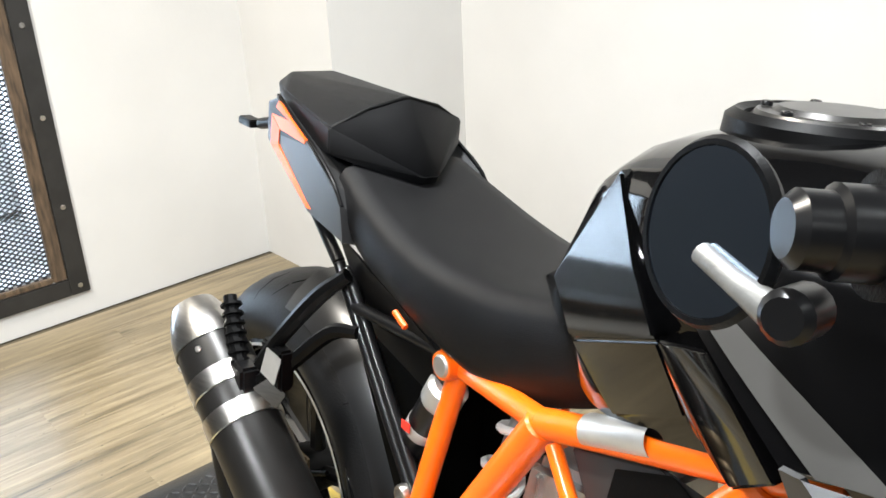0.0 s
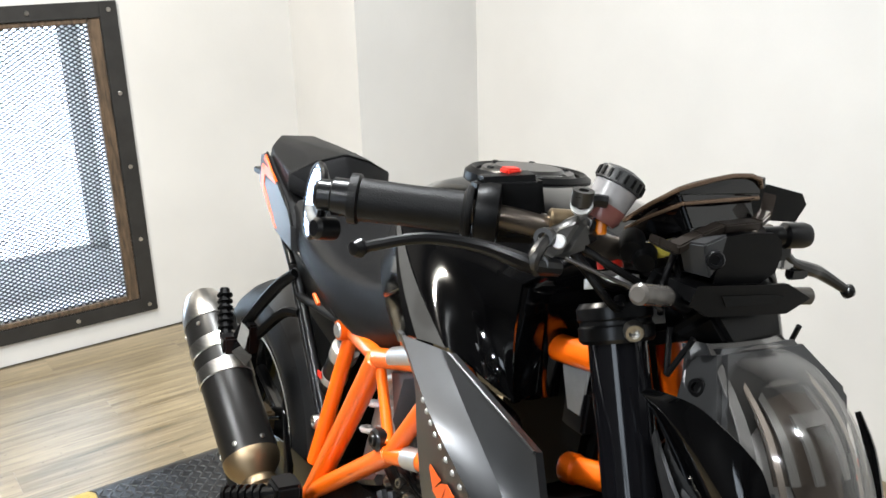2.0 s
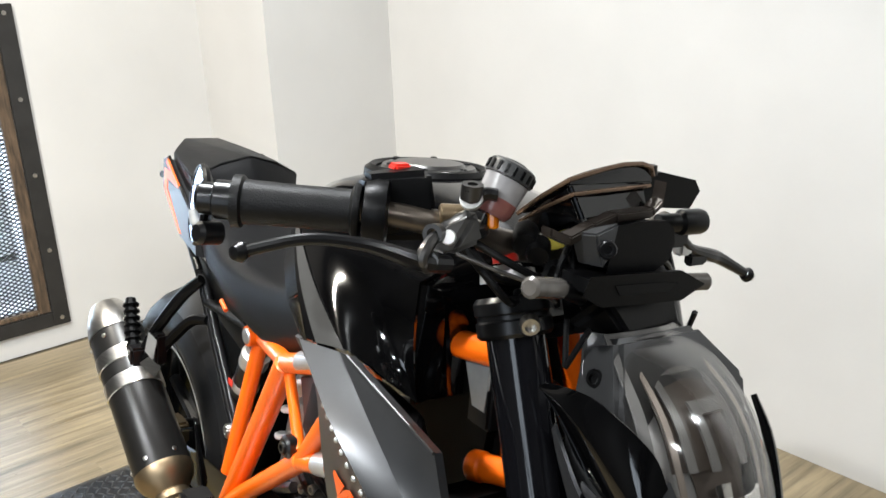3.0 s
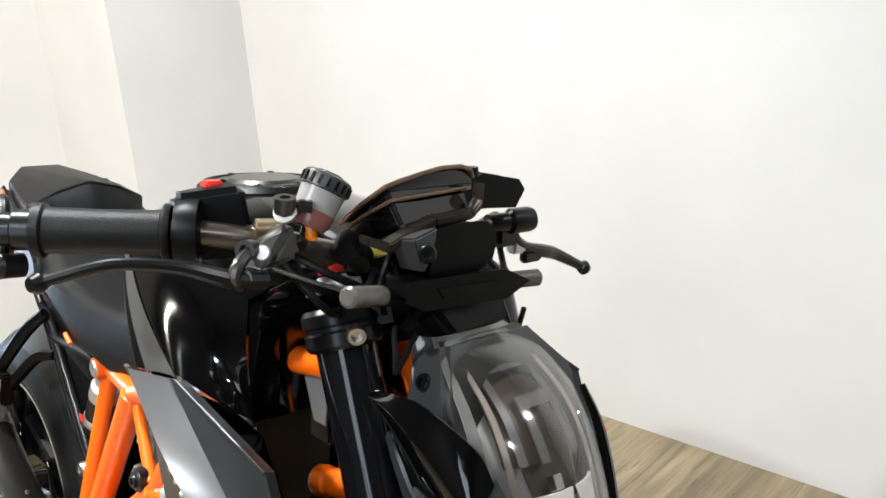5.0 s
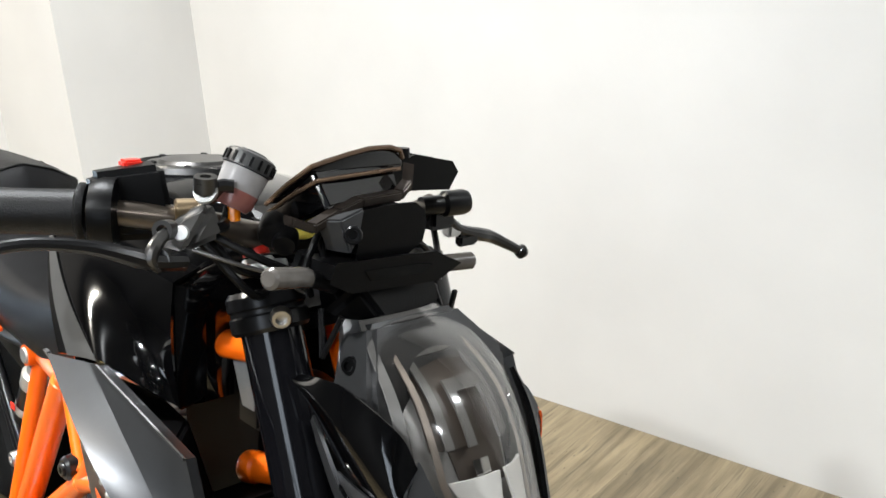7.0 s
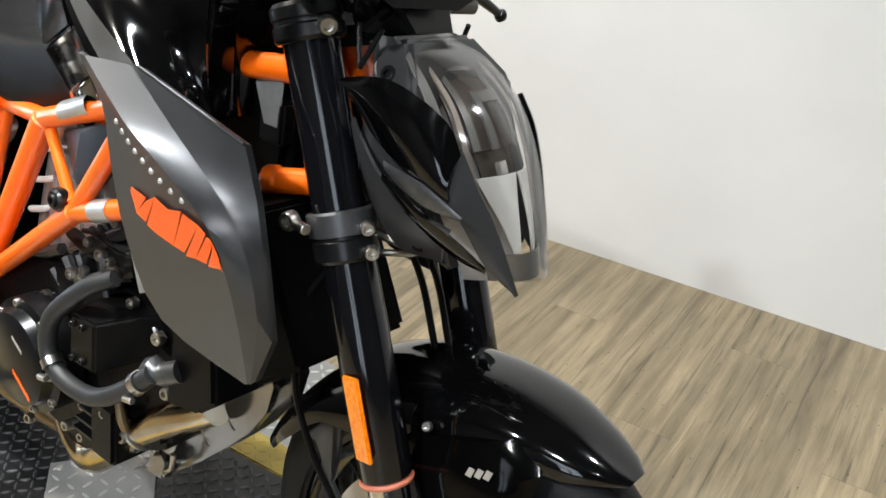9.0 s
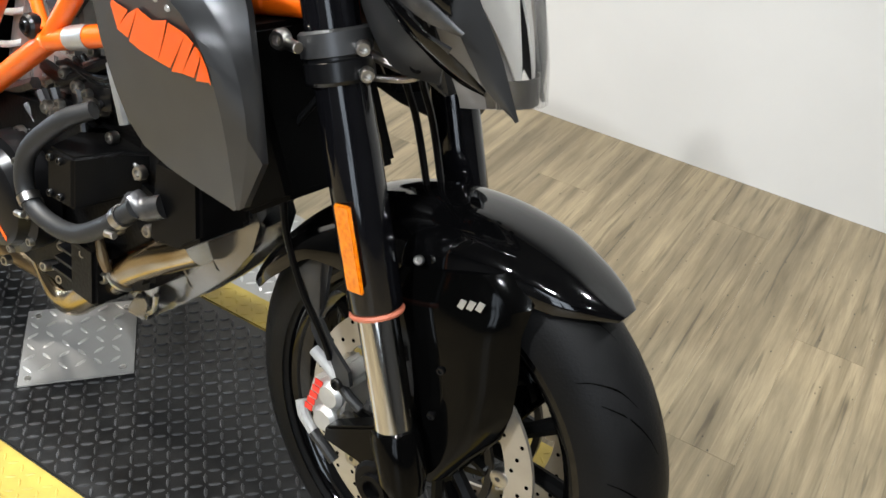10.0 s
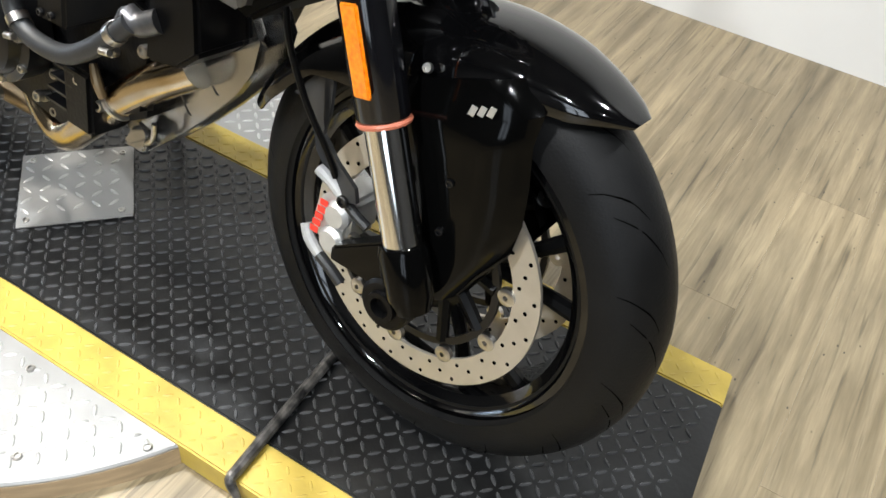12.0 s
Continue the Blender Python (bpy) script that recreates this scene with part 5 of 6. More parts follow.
for s in (-1, 1):
    # flared side panel from the tank's shoulder down to the shroud
    pu = spline([(0.118, -0.178, 1.008), (0.200, -0.175, 1.013), (0.300, -0.172, 1.011), (0.400, -0.169, 1.006)], 8)
    pl = spline([(0.300, -0.246, 0.920), (0.368, -0.231, 0.928), (0.405, -0.200, 0.902), (0.416, -0.172, 0.878)], 8)

    def side_at(w, f, out=0.0):
        g = min(w, 0.9999) * (len(pu) - 1)
        k = int(g)
        a, b = pu[k] + (pu[k + 1] - pu[k]) * (g - k), pl[k] + (pl[k + 1] - pl[k]) * (g - k)
        q = a + (b - a) * f
        return (q[0], q[1] - 0.006 * math.sin(math.pi * f) - out, q[2])

    side = [[side_at(w / 24, f / 8) for f in range(9)] for w in range(25)]
    side = [[(r[0][0], r[0][1] + 0.030, r[0][2] + 0.012)] + r for r in side]
    part("tank_side", mirrored(shell(side, 0.003), s), GLOSS, tank, "gloss black flared tank side", sharp=50)
    strip = [[side_at(0.03 + 0.07 * f + (0.035 + 0.19 * f) * c / 5, f, 0.0035) for c in range(6)] for f in (k / 10 for k in range(11))]
    part("tank_strip", mirrored(shell(strip, 0.001), s), STRIP, tank, "matte grey tank strip")
    for name, pts, why in (("knee_panel", [(0.063, -0.146, 1.030), (-0.014, -0.131, 0.912), (0.026, -0.142, 0.868), (0.145, -0.176, 0.921), (0.109, -0.168, 0.967)], "gloss black knee facet"), ("tank_skirt", [(0.026, -0.140, 0.867), (0.051, -0.138, 0.839), (0.089, -0.142, 0.820), (0.177, -0.165, 0.867), (0.145, -0.174, 0.920)], "gloss black tank skirt"), ("tank_skirt", [(0.178, -0.165, 0.866), (0.211, -0.180, 0.862), (0.244, -0.200, 0.857), (0.288, -0.224, 0.893), (0.239, -0.204, 0.918), (0.198, -0.189, 0.937), (0.146, -0.175, 0.921)], "gloss black tank skirt")):
        part(name, mirrored(hull(pts + [(x, y + 0.022, z) for x, y, z in pts], 0.003), s), GLOSS, tank, why, sharp=25)
    part("front_panel", mirrored(hull([(0.386, -0.163, 1.002), (0.392, -0.152, 1.000), (0.390, -0.168, 0.960), (0.410, -0.172, 0.872), (0.400, -0.160, 0.868), (0.408, -0.135, 0.880), (0.398, -0.130, 0.985)], 0.004), s), GLOSS, tank, "gloss black tank end cover")
cap = part("filler_cap", lathe([(0, 0.016), (0.045, 0.016), (0.050, 0.012), (0.062, 0.012), (0.066, 0.006), (0.072, 0.004), (0.072, -0.01), (0, -0.01)], (0.150, 0.0, 1.070), (-0.03, 0, 1), 48), DARK_STEEL, tank, "brushed aluminium filler cap")
part("cap_ring", lathe([(0.071, -0.012), (0.088, -0.012), (0.086, 0.006), (0.078, 0.012), (0.071, 0.008)], (0.150, 0.0, 1.070), (-0.03, 0, 1), 48, True), BLACK, cap)
for k in range(6):
    a = radians(60 * k + 20)
    part("cap_screw", bolt((0.150 + 0.056 * math.cos(a), 0.056 * math.sin(a), 1.081), (0, 0, 1), 0.005, 0.004), BLACK_METAL, cap)
part("ignition_cover", hull([(0.30, -0.06, 1.070), (0.30, 0.06, 1.070), (0.44, -0.07, 1.030), (0.44, 0.07, 1.030), (0.42, -0.05, 1.05), (0.42, 0.05, 1.05), (0.45, 0, 0.99)], 0.008), BLACK, bike)

# radiator shrouds
SH_X = [[0.31, 0.324, 0.326, 0.345, 0.407, 0.558], [0.325, 0.409, 0.487, 0.553, 0.57, 0.564], [0.376, 0.449, 0.536, 0.576, 0.59, 0.568], [0.387, 0.546, 0.568, 0.581, 0.597, 0.571]]
SH_Y = [[0.265, 0.246, 0.236, 0.228, 0.224, 0.228], [0.267, 0.276, 0.284, 0.284, 0.264, 0.231], [0.246, 0.25, 0.256, 0.256, 0.248, 0.23], [0.243, 0.238, 0.238, 0.236, 0.232, 0.227]]
SH_Z = [[0.93, 0.878, 0.807, 0.721, 0.643, 0.631], [0.932, 0.884, 0.857, 0.821, 0.748, 0.636], [0.932, 0.888, 0.84, 0.796, 0.729, 0.637], [0.932, 0.895, 0.844, 0.789, 0.701, 0.64]]


def shroud_at(u, v, out=0.0):
    """A point of the right shroud's skin: u across, v from the top down."""
    u, v = min(max(u, 0), 2.9999), min(max(v, 0), 4.9999)
    i, j = int(u), int(v)
    f, g = u - i, v - j
    q = []
    for t in (SH_X, SH_Y, SH_Z):
        ends = []
        for r in (t[i], t[i + 1]):
            a, b, c, d = r[max(j - 1, 0)], r[j], r[j + 1], r[min(j + 2, 5)]
            if r is t[3]:  # the front edge is straight between its corners
                ends.append(b + g * (c - b))
                continue
            ends.append(b + 0.5 * g * (c - a + g * (2 * a - 5 * b + 4 * c - d + g * (3 * (b - c) + d - a))))
        q.append(ends[0] * (1 - f) + ends[1] * f)
    hollow = 0.004 * math.sin(math.pi * f) * math.sin(math.pi * v / 5) if i == 0 else 0.0
    return (q[0], hollow - q[1] - out, q[2])


def shroud_patch(corners, n, m, out):
    """A decal that follows the skin; corners: four (u, v)."""
    (a, b), (c, d), (e, f), (g, h) = corners
    rows = []
    for i in range(n + 1):
        t = i / n
        rows.append([shroud_at((a + (g - a) * t) * (1 - w) + (c + (e - c) * t) * w, (b + (h - b) * t) * (1 - w) + (d + (f - d) * t) * w, out) for w in (k / m for k in range(m + 1))])
    return shell(rows, 0.0008)


for s in (-1, 1):
    rows = [[shroud_at(u, v) for u in (0, 0.25, 0.5, 0.75, 0.94, 1.0, 1.06, 1.5, 1.94, 2.0, 2.06, 2.5, 3)] for v in (0, 0.33, 0.66, 1, 1.33, 1.66, 2, 2.33, 2.66, 3, 3.33, 3.66, 4, 4.3, 4.6, 4.85, 5)]
    rows = [r + [(r[-1][0] - 0.004, r[-1][1] + 0.012, r[-1][2] - 0.004)] for r in rows]
    sh = part("radiator_shroud", fmirror(shell(rows, 0.004), s), MATTE, bike, "matte graphite radiator shroud with orange badge", sharp=26)
    part("edge_bead", fmirror(pipe([shroud_at(3, 0, 0.001), shroud_at(3, 0.5, 0.001), shroud_at(3, 1, 0.001)], 0.0018, 8), s), MATTE_LIGHT, sh)
    for k in range(9):
        t = k / 8
        p = shroud_at(0.40 + 0.52 * t, 1.20 + 1.34 * t)
        q = shroud_at(0.40 + 0.52 * t, 1.20 + 1.34 * t, 0.003)
        part("stud", fmirror(lathe([(0, 0.003), (0.0022, 0.0026), (0.0034, 0.001), (0.0034, 0), (0, 0)], p, Vector(q) - Vector(p), 10), s), SILVER, sh)
    # badge: one slanted orange shape with a jagged edge
    top_edge = [(0.30, 2.30), (0.46, 2.47), (0.60, 2.46), (0.70, 2.66), (0.86, 2.70), (0.96, 2.94), (0.99, 3.08), (1.06, 3.16), (1.08, 3.40)]
    low_edge = [(0.27, 2.36), (0.27, 2.66), (0.36, 2.84), (0.44, 2.98), (0.58, 3.16), (0.68, 3.32), (0.78, 3.38), (0.88, 3.52), (1.04, 3.62)]
    for k, ((a, b), (c, d)) in enumerate(zip(zip(top_edge, top_edge[1:]), zip(low_edge, low_edge[1:]))):
        cut = 0.04 if k in (1, 4, 6) else 0.0
        part("badge_block", fmirror(shroud_patch(((a[0], a[1] + cut), (b[0], b[1]), (d[0], d[1] - cut), (c[0], c[1])), 4, 4, 0.0035), s), ORANGE_DECAL, sh, "orange badge shape")
    part("shroud_inner", fmirror(hull([(0.30, -0.225, 0.905), (0.33, -0.150, 0.86), (0.42, -0.165, 0.865), (0.46, -0.200, 0.865), (0.48, -0.175, 0.78), (0.545, -0.205, 0.69), (0.42, -0.205, 0.68), (0.36, -0.205, 0.78), (0.50, -0.14, 0.68)], 0.004), s), BLACK, sh)
radiator = part("radiator", hull([(x, y, z) for y in (-0.175, 0.005) for x, z in ((0.440, 0.790), (0.500, 0.800), (0.585, 0.640), (0.520, 0.590), (0.462, 0.610))], 0.006), DEEP, bike, "black radiator core behind the forks")
# Black filler for the dark gap between tank and forks.
part("dark_backing", hull([(x, y, z) for y in (-0.100, 0.080) for x, z in ((0.290, 0.660), (0.440, 0.700), (0.455, 0.790), (0.462, 0.860), (0.430, 0.955), (0.320, 0.970), (0.28, 0.90))], 0.012), DEEP, bike, "black block added to darken the gap behind the forks")
part("horn", lathe([(0, 0.02), (0.03, 0.02), (0.036, 0.01), (0.036, -0.01), (0, -0.015)], (0.50, -0.075, 0.885), (0.8, -0.4, 0.2), 24), BLACK_METAL, bike)
part("wire_loom", pipe([(0.50, -0.09, 0.90), (0.53, -0.085, 0.86), (0.51, -0.08, 0.83), (0.52, -0.09, 0.79)], 0.007, 8), BLACK, bike)
reg = part("regulator", hull([(0.425 + a, -0.095 + b, 0.875 + c) for a in (-0.01, 0.03) for b in (-0.01, 0.02) for c in (-0.030, 0.022)], 0.004), BLACK_METAL, bike)
part("regulator_plate", hull([(0.407 + a, -0.104 + b, 0.912 + 0.2 * a + c) for a in (0, 0.045) for b in (-0.002, 0.002) for c in (-0.002, 0.002)] + [(0.425 + a, -0.104 + b, 0.866) for a in (0, 0.024) for b in (-0.002, 0.002)], 0.0015), ALLOY, reg, "bare alloy plate")

# orange trellis frame
N1, N2, N3, N4, N5 = Vector((-0.195, -0.080, 0.730)), Vector((-0.015, -0.118, 0.756)), Vector((0.130, -0.131, 0.815)), Vector((-0.228, -0.130, 0.388)), Vector((0.100, -0.143, 0.655))
frame_g = group("trellis_frame", bike, "orange powder-coated tubular trellis frame")
for s in (-1, 1):
    for p, q, r in ((N1, N2, 0.0135), (N2, (0.300, -0.140, 0.868), 0.0155), (N1, N4 + Vector((0.012, 0.004, 0.09)), 0.0135), (N2, N4, 0.019), (N4 + Vector((0.01, 0, 0.03)), N5, 0.0155), (N5, (0.300, -0.140, 0.728), 0.0150), (N2 + Vector((0.02, -0.004, -0.012)), N5 + Vector((-0.01, 0, 0.01)), 0.0085), (N5, (0.235, -0.140, 0.840), 0.0135), ((0.370, -0.112, 0.926), (0.500, -0.090, 0.940), 0.0158), ((0.445, -0.112, 0.806), (0.535, -0.085, 0.824), 0.0155)):
        part("frame_tube", mirrored(rod(p, q, r, 18), s), ORANGE, frame_g)
    for c, d, r in (((0.379, -0.110, 0.927), (0.130, 0.022, 0.014), 0.0180), ((0.453, -0.110, 0.808), (0.090, 0.027, 0.018), 0.0175)):
        part("tube_collar", mirrored(lathe([(0.012, -0.010), (r - 0.002, -0.010), (r, -0.007), (r, 0.006), (r - 0.003, 0.010), (0.012, 0.010)], c, d, 20, True), s), ORANGE, frame_g)
    part("frame_node", mirrored(lathe([(0, 0.026), (0.020, 0.026), (0.026, 0.018), (0.026, -0.018), (0.020, -0.026), (0, -0.026)], N4, (0, 1, 0), 24), s), ORANGE, frame_g)
    part("frame_node", mirrored(lathe([(0.0, -0.026), (0.017, -0.026), (0.019, -0.02), (0.019, 0.02), (0.0, 0.026)], N1 + Vector((-0.004, 0, 0.004)), (0, 1, 0), 20), s), ORANGE, frame_g)
    part("node_cap", mirrored(lathe([(0, 0.004), (0.012, 0.003), (0.014, 0), (0, 0)], N1 + Vector((-0.004, -0.026, 0.004)), (0, -1, 0), 20), s), ALLOY, frame_g, "grey end cap")
    part("lower_mount", mirrored(rod(N4 + Vector((0, 0, -0.01)), (-0.222, -0.128, 0.295), 0.014, 16), s), ORANGE, frame_g)
    part("frame_bolt", mirrored(join(lathe([(0.009, 0.004), (0.0135, 0.004), (0.017, 0), (0.017, -0.02), (0, -0.02)], N5 + Vector((-0.026, -0.014, 0.012)), (0, -1, 0), 20), bolt(N5 + Vector((-0.026, -0.012, 0.012)), (0, -1, 0), 0.010, 0.010)), s), BLACK_METAL, frame_g, "black engine mount bolt")
    for p, q in ((N2.lerp(N3, 0.45), N3), (N5.lerp(Vector((0.300, -0.140, 0.728)), 0.24), N5.lerp(Vector((0.300, -0.140, 0.728)), 0.45))):
        part("silver_band", mirrored(lathe([(0.0160, 0), (0.0163, 0.001), (0.0163, (q - p).length), (0.0160, (q - p).length)], p, q - p, 20), s), SILVER, frame_g, "silver reflective band")
    part("frame_panel", mirrored(hull([(0.018, -0.112, 0.748), (0.128, -0.122, 0.790), (0.190, -0.130, 0.775), (0.115, -0.140, 0.690), (0.098, -0.138, 0.672), (0.020, -0.10, 0.735), (0.10, -0.10, 0.68), (0.18, -0.10, 0.77)], 0.003), s), MATTE_LIGHT, frame_g, "grey infill panel")
    part("panel_facet", mirrored(hull([(0.085, -0.126, 0.765), (0.150, -0.131, 0.795), (0.195, -0.136, 0.780), (0.118, -0.146, 0.692), (0.085, -0.139, 0.700), (0.10, -0.12, 0.74), (0.16, -0.12, 0.77)], 0.002), s), BLACK, frame_g)

# seat
SEAT_PROF = [(0.02, 0.0), (0.40, 0.01), (0.72, 0.05), (0.89, 0.17), (0.965, 0.46), (1.0, 1.0), (1.0, 1.4), (0.96, 1.8), (0.88, 2.0)]
rider = part("rider_seat", loft(body_rings([(-0.450, 0.910, 0.105, 0.880, 0.850), (-0.380, 0.885, 0.116, 0.850, 0.808), (-0.300, 0.862, 0.122, 0.825, 0.785), (-0.220, 0.850, 0.120, 0.808, 0.758), (-0.140, 0.850, 0.112, 0.805, 0.742), (-0.060, 0.864, 0.104, 0.815, 0.748), (0.010, 0.884, 0.098, 0.832, 0.775), (0.045, 0.890, 0.092, 0.840, 0.795)], SEAT_PROF, 5)), SEAT, bike, "black vinyl rider seat", sharp=50)
part("seat_tag", pipe([(-0.275, -0.122, 0.775), (-0.250, -0.123, 0.765)], 0.004, 8), ORANGE_DECAL, rider)
PY = -0.002  # middle of the pillion pad
PAD = [(-0.770, 0.030, 0.966), (-0.715, 0.036, 0.990), (-0.677, 0.058, 0.983), (-0.640, 0.084, 0.974), (-0.560, 0.098, 0.967), (-0.452, 0.004, 0.994), (-0.458, 0.055, 0.980), (-0.470, 0.107, 0.956), (-0.384, 0.012, 0.902), (-0.400, 0.012, 0.882), (-0.470, 0.106, 0.920), (-0.620, 0.090, 0.925), (-0.760, 0.030, 0.935)]
pill = part("pillion_seat", hull([(x, PY + s * y, z) for x, y, z in PAD for s in (-1, 1)], 0.008, 3), SEAT, bike, "black vinyl pillion seat with a piped seam", sharp=40)
seam = [(-0.472, 0.102, 0.942), (-0.470, 0.102, 0.954), (-0.458, 0.055, 0.9795), (-0.452, 0.004, 0.9925)]
part("piping", pipe([(x, PY - y, z) for x, y, z in seam] + [(x, PY + y, z) for x, y, z in seam[::-1]], 0.0026, 8, straight=True), BLACK, pill)

# tail
for s in (-1, 1):
    def tail_y(x):
        return -(0.120 - (0.13 * (-0.50 - x) if x < -0.50 else -0.03 * (x + 0.50)))

    edge = [(-0.630, 0.966), (-0.666, 0.955), (-0.668, 0.900), (-0.500, 0.836), (-0.400, 0.822), (-0.410, 0.865), (-0.430, 0.888), (-0.468, 0.908), (-0.500, 0.926), (-0.530, 0.936)]
    tp = part("tail_panel", mirrored(hull([(x, tail_y(x), z) for x, z in edge] + [(x, -0.055, z * 0.98 - 0.004) for x, z in edge]), s), MATTE_LIGHT, bike, "graphite tail panel with an orange zigzag stripe", sharp=20)
    inlay = [(-0.628, 0.963), (-0.663, 0.953), (-0.665, 0.922), (-0.618, 0.916), (-0.508, 0.924), (-0.530, 0.934)]
    part("tail_inlay", mirrored(hull([(x, tail_y(x) - 0.0005, z) for x, z in inlay] + [(x, tail_y(x) + 0.004, z) for x, z in inlay]), s), BLACK, tp, "black upper field of the panel")
    for q in (((-0.620, 0.963), (-0.605, 0.959), (-0.575, 0.944), (-0.603, 0.953), (-0.630, 0.953)), ((-0.605, 0.959), (-0.513, 0.930), (-0.514, 0.925), (-0.5751, 0.944)), ((-0.646, 0.941), (-0.575, 0.9438), (-0.514, 0.9248), (-0.613, 0.925)), ((-0.648, 0.940), (-0.6135, 0.925), (-0.619, 0.903), (-0.651, 0.896)), ((-0.651, 0.8955), (-0.619, 0.9025), (-0.490, 0.842), (-0.502, 0.841))):
        part("stripe", mirrored(hull([(x, tail_y(x) - 0.0016, z) for x, z in q] + [(x, tail_y(x) + 0.004, z) for x, z in q]), s), ORANGE_DECAL, tp, "orange zigzag stripe")
    part("tail_edge", mirrored(pipe([(-0.630, -0.098, 0.966), (-0.560, -0.108, 0.944), (-0.500, -0.114, 0.924), (-0.440, -0.118, 0.894), (-0.412, -0.119, 0.866)], 0.003, 8), s), BLACK, tp)
part("tail_light", hull([(-0.760, y, z) for y in (-0.04, 0.04) for z in (0.925, 0.955)] + [(-0.690, y, z) for y in (-0.07, 0.07) for z in (0.90, 0.96)], 0.006), BLACK, bike)
part("plate_hanger", join(rod((-0.74, 0.0, 0.91), (-0.900, 0.0, 0.872), 0.010, 10), hull([(-0.97 + a, b, 0.866 + c) for a in (0, 0.05) for b in (-0.012, 0.012) for c in (-0.006, 0.008)], 0.002)), BLACK, bike)
for s in (-1, 1):
    for dx in (0.0, 0.022):
        part("subframe_tube", mirrored(rod((-0.238 + dx, -0.106, 0.545), (-0.445 + dx, -0.100, 0.778), 0.0085, 12), s), BLACK_METAL, bike)
    part("subframe_tube", mirrored(rod((-0.445, -0.100, 0.778), (-0.580, -0.092, 0.868), 0.009, 12), s), BLACK_METAL, bike)
    part("subframe_tube", mirrored(rod((-0.392, -0.104, 0.735), (-0.205, -0.095, 0.745), 0.0085, 12), s), BLACK_METAL, bike)
    part("subframe_joint", mirrored(bolt((-0.240, -0.112, 0.545), (0, -1, 0), 0.013, 0.012), s), STEEL, bike)
    part("under_tray", mirrored(hull([(-0.44, -0.112, 0.830), (-0.30, -0.112, 0.790), (-0.20, -0.105, 0.750), (-0.44, -0.095, 0.80), (-0.40, -0.08, 0.70), (-0.25, -0.085, 0.72), (-0.20, -0.08, 0.66), (-0.25, -0.06, 0.62), (-0.35, -0.06, 0.64), (-0.30, -0.09, 0.77)], 0.006), s), BLACK, bike)

# inner mudguard between the wheel and the shock
part("inner_mudguard", join(hull([(x, y, z) for x, z in ((-0.430, 0.665), (-0.430, 0.705), (-0.200, 0.715), (-0.190, 0.450), (-0.272, 0.420)) for y in (0.015, 0.090)], 0.006), hull([(x, y, z) for x, z in ((-0.430, 0.665), (-0.430, 0.705), (-0.255, 0.715), (-0.245, 0.450), (-0.272, 0.420)) for y in (-0.078, 0.015)], 0.006)), DEEP, bike, "dull black inner mudguard")

# pillion footrest on the muffler side
for s in (-1,):
    hang = part("footrest_hanger", join(pipe([(-0.405, -0.110, 0.775), (-0.440, -0.135, 0.735), (-0.490, -0.165, 0.660), (-0.515, -0.178, 0.615)], [0.010, 0.012, 0.011, 0.012], 8), pipe([(-0.375, -0.108, 0.705), (-0.420, -0.125, 0.690), (-0.480, -0.160, 0.620), (-0.515, -0.178, 0.590)], [0.009, 0.011, 0.011, 0.012], 8), hull([(-0.480 + a, -0.165 + b, 0.625 + c) for a in (-0.04, 0.02) for b in (-0.012, 0.010) for c in (-0.030, 0.030)], 0.004)), BLACK, bike, "black pillion footrest hanger")
    part("hanger_plate", hull([(-0.470, -0.180, 0.600), (-0.455, -0.176, 0.648), (-0.492, -0.182, 0.655), (-0.505, -0.186, 0.610), (-0.48, -0.170, 0.62)], 0.002), SILVER, hang)
    part("hinge_block", hull([(-0.545 + a, -0.190 + b, 0.590 + c) for a in (-0.030, 0.030) for b in (-0.018, 0.014) for c in (-0.018, 0.022)], 0.005), BLACK_METAL, hang)
    part("hinge_bolt", bolt((-0.550, -0.209, 0.592), (0.1, -1, 0), 0.009, 0.006), STEEL, hang)
    pk = part("pillion_peg", pipe([(-0.553, -0.192, 0.600), (-0.590, -0.186, 0.640), (-0.622, -0.178, 0.680)], [0.012, 0.012, 0.010], 10), BLACK, hang, "folded ribbed rubber footrest")
    d = Vector((-0.069, 0.014, 0.080)).normalized()
    for k in range(7):
        part("rib", lathe([(0.010, -0.003), (0.016, -0.002), (0.016, 0.002), (0.010, 0.003)], Vector((-0.556, -0.1915, 0.604)) + d * 0.0145 * k, d, 10, True), BLACK, pk)

# muffler
M0, M1 = Vector((-0.690, -0.205, 0.636)), Vector((-0.372, -0.186, 0.408))
md = (M1 - M0).normalized()
ml = (M1 - M0).length
muf = part("muffler", lathe([(0.047, 0.060), (0.052, 0.066), (0.054, 0.10), (0.054, ml - 0.01), (0.050, ml), (0, ml)], M0, md, 40), mat("black_ceramic_can", (0.020, 0.019, 0.018), 0.34, metal=0.5, vary=0.15, scale=30), bike, "black muffler can with steel bands and end cap")
part("end_cap", lathe([(0.018, 0.0), (0.022, -0.012), (0.034, -0.006), (0.045, 0.018), (0.0525, 0.045), (0.0545, 0.068), (0.052, 0.068)], M0, md, 40), STEEL, muf, "brushed steel end cap")
for a in (0.118, 0.178):
    part("steel_band", lathe([(0.0545, a), (0.0565, a + 0.001), (0.0565, a + 0.030), (0.0545, a + 0.031)], M0, md, 40), STEEL, muf, "brushed steel band")
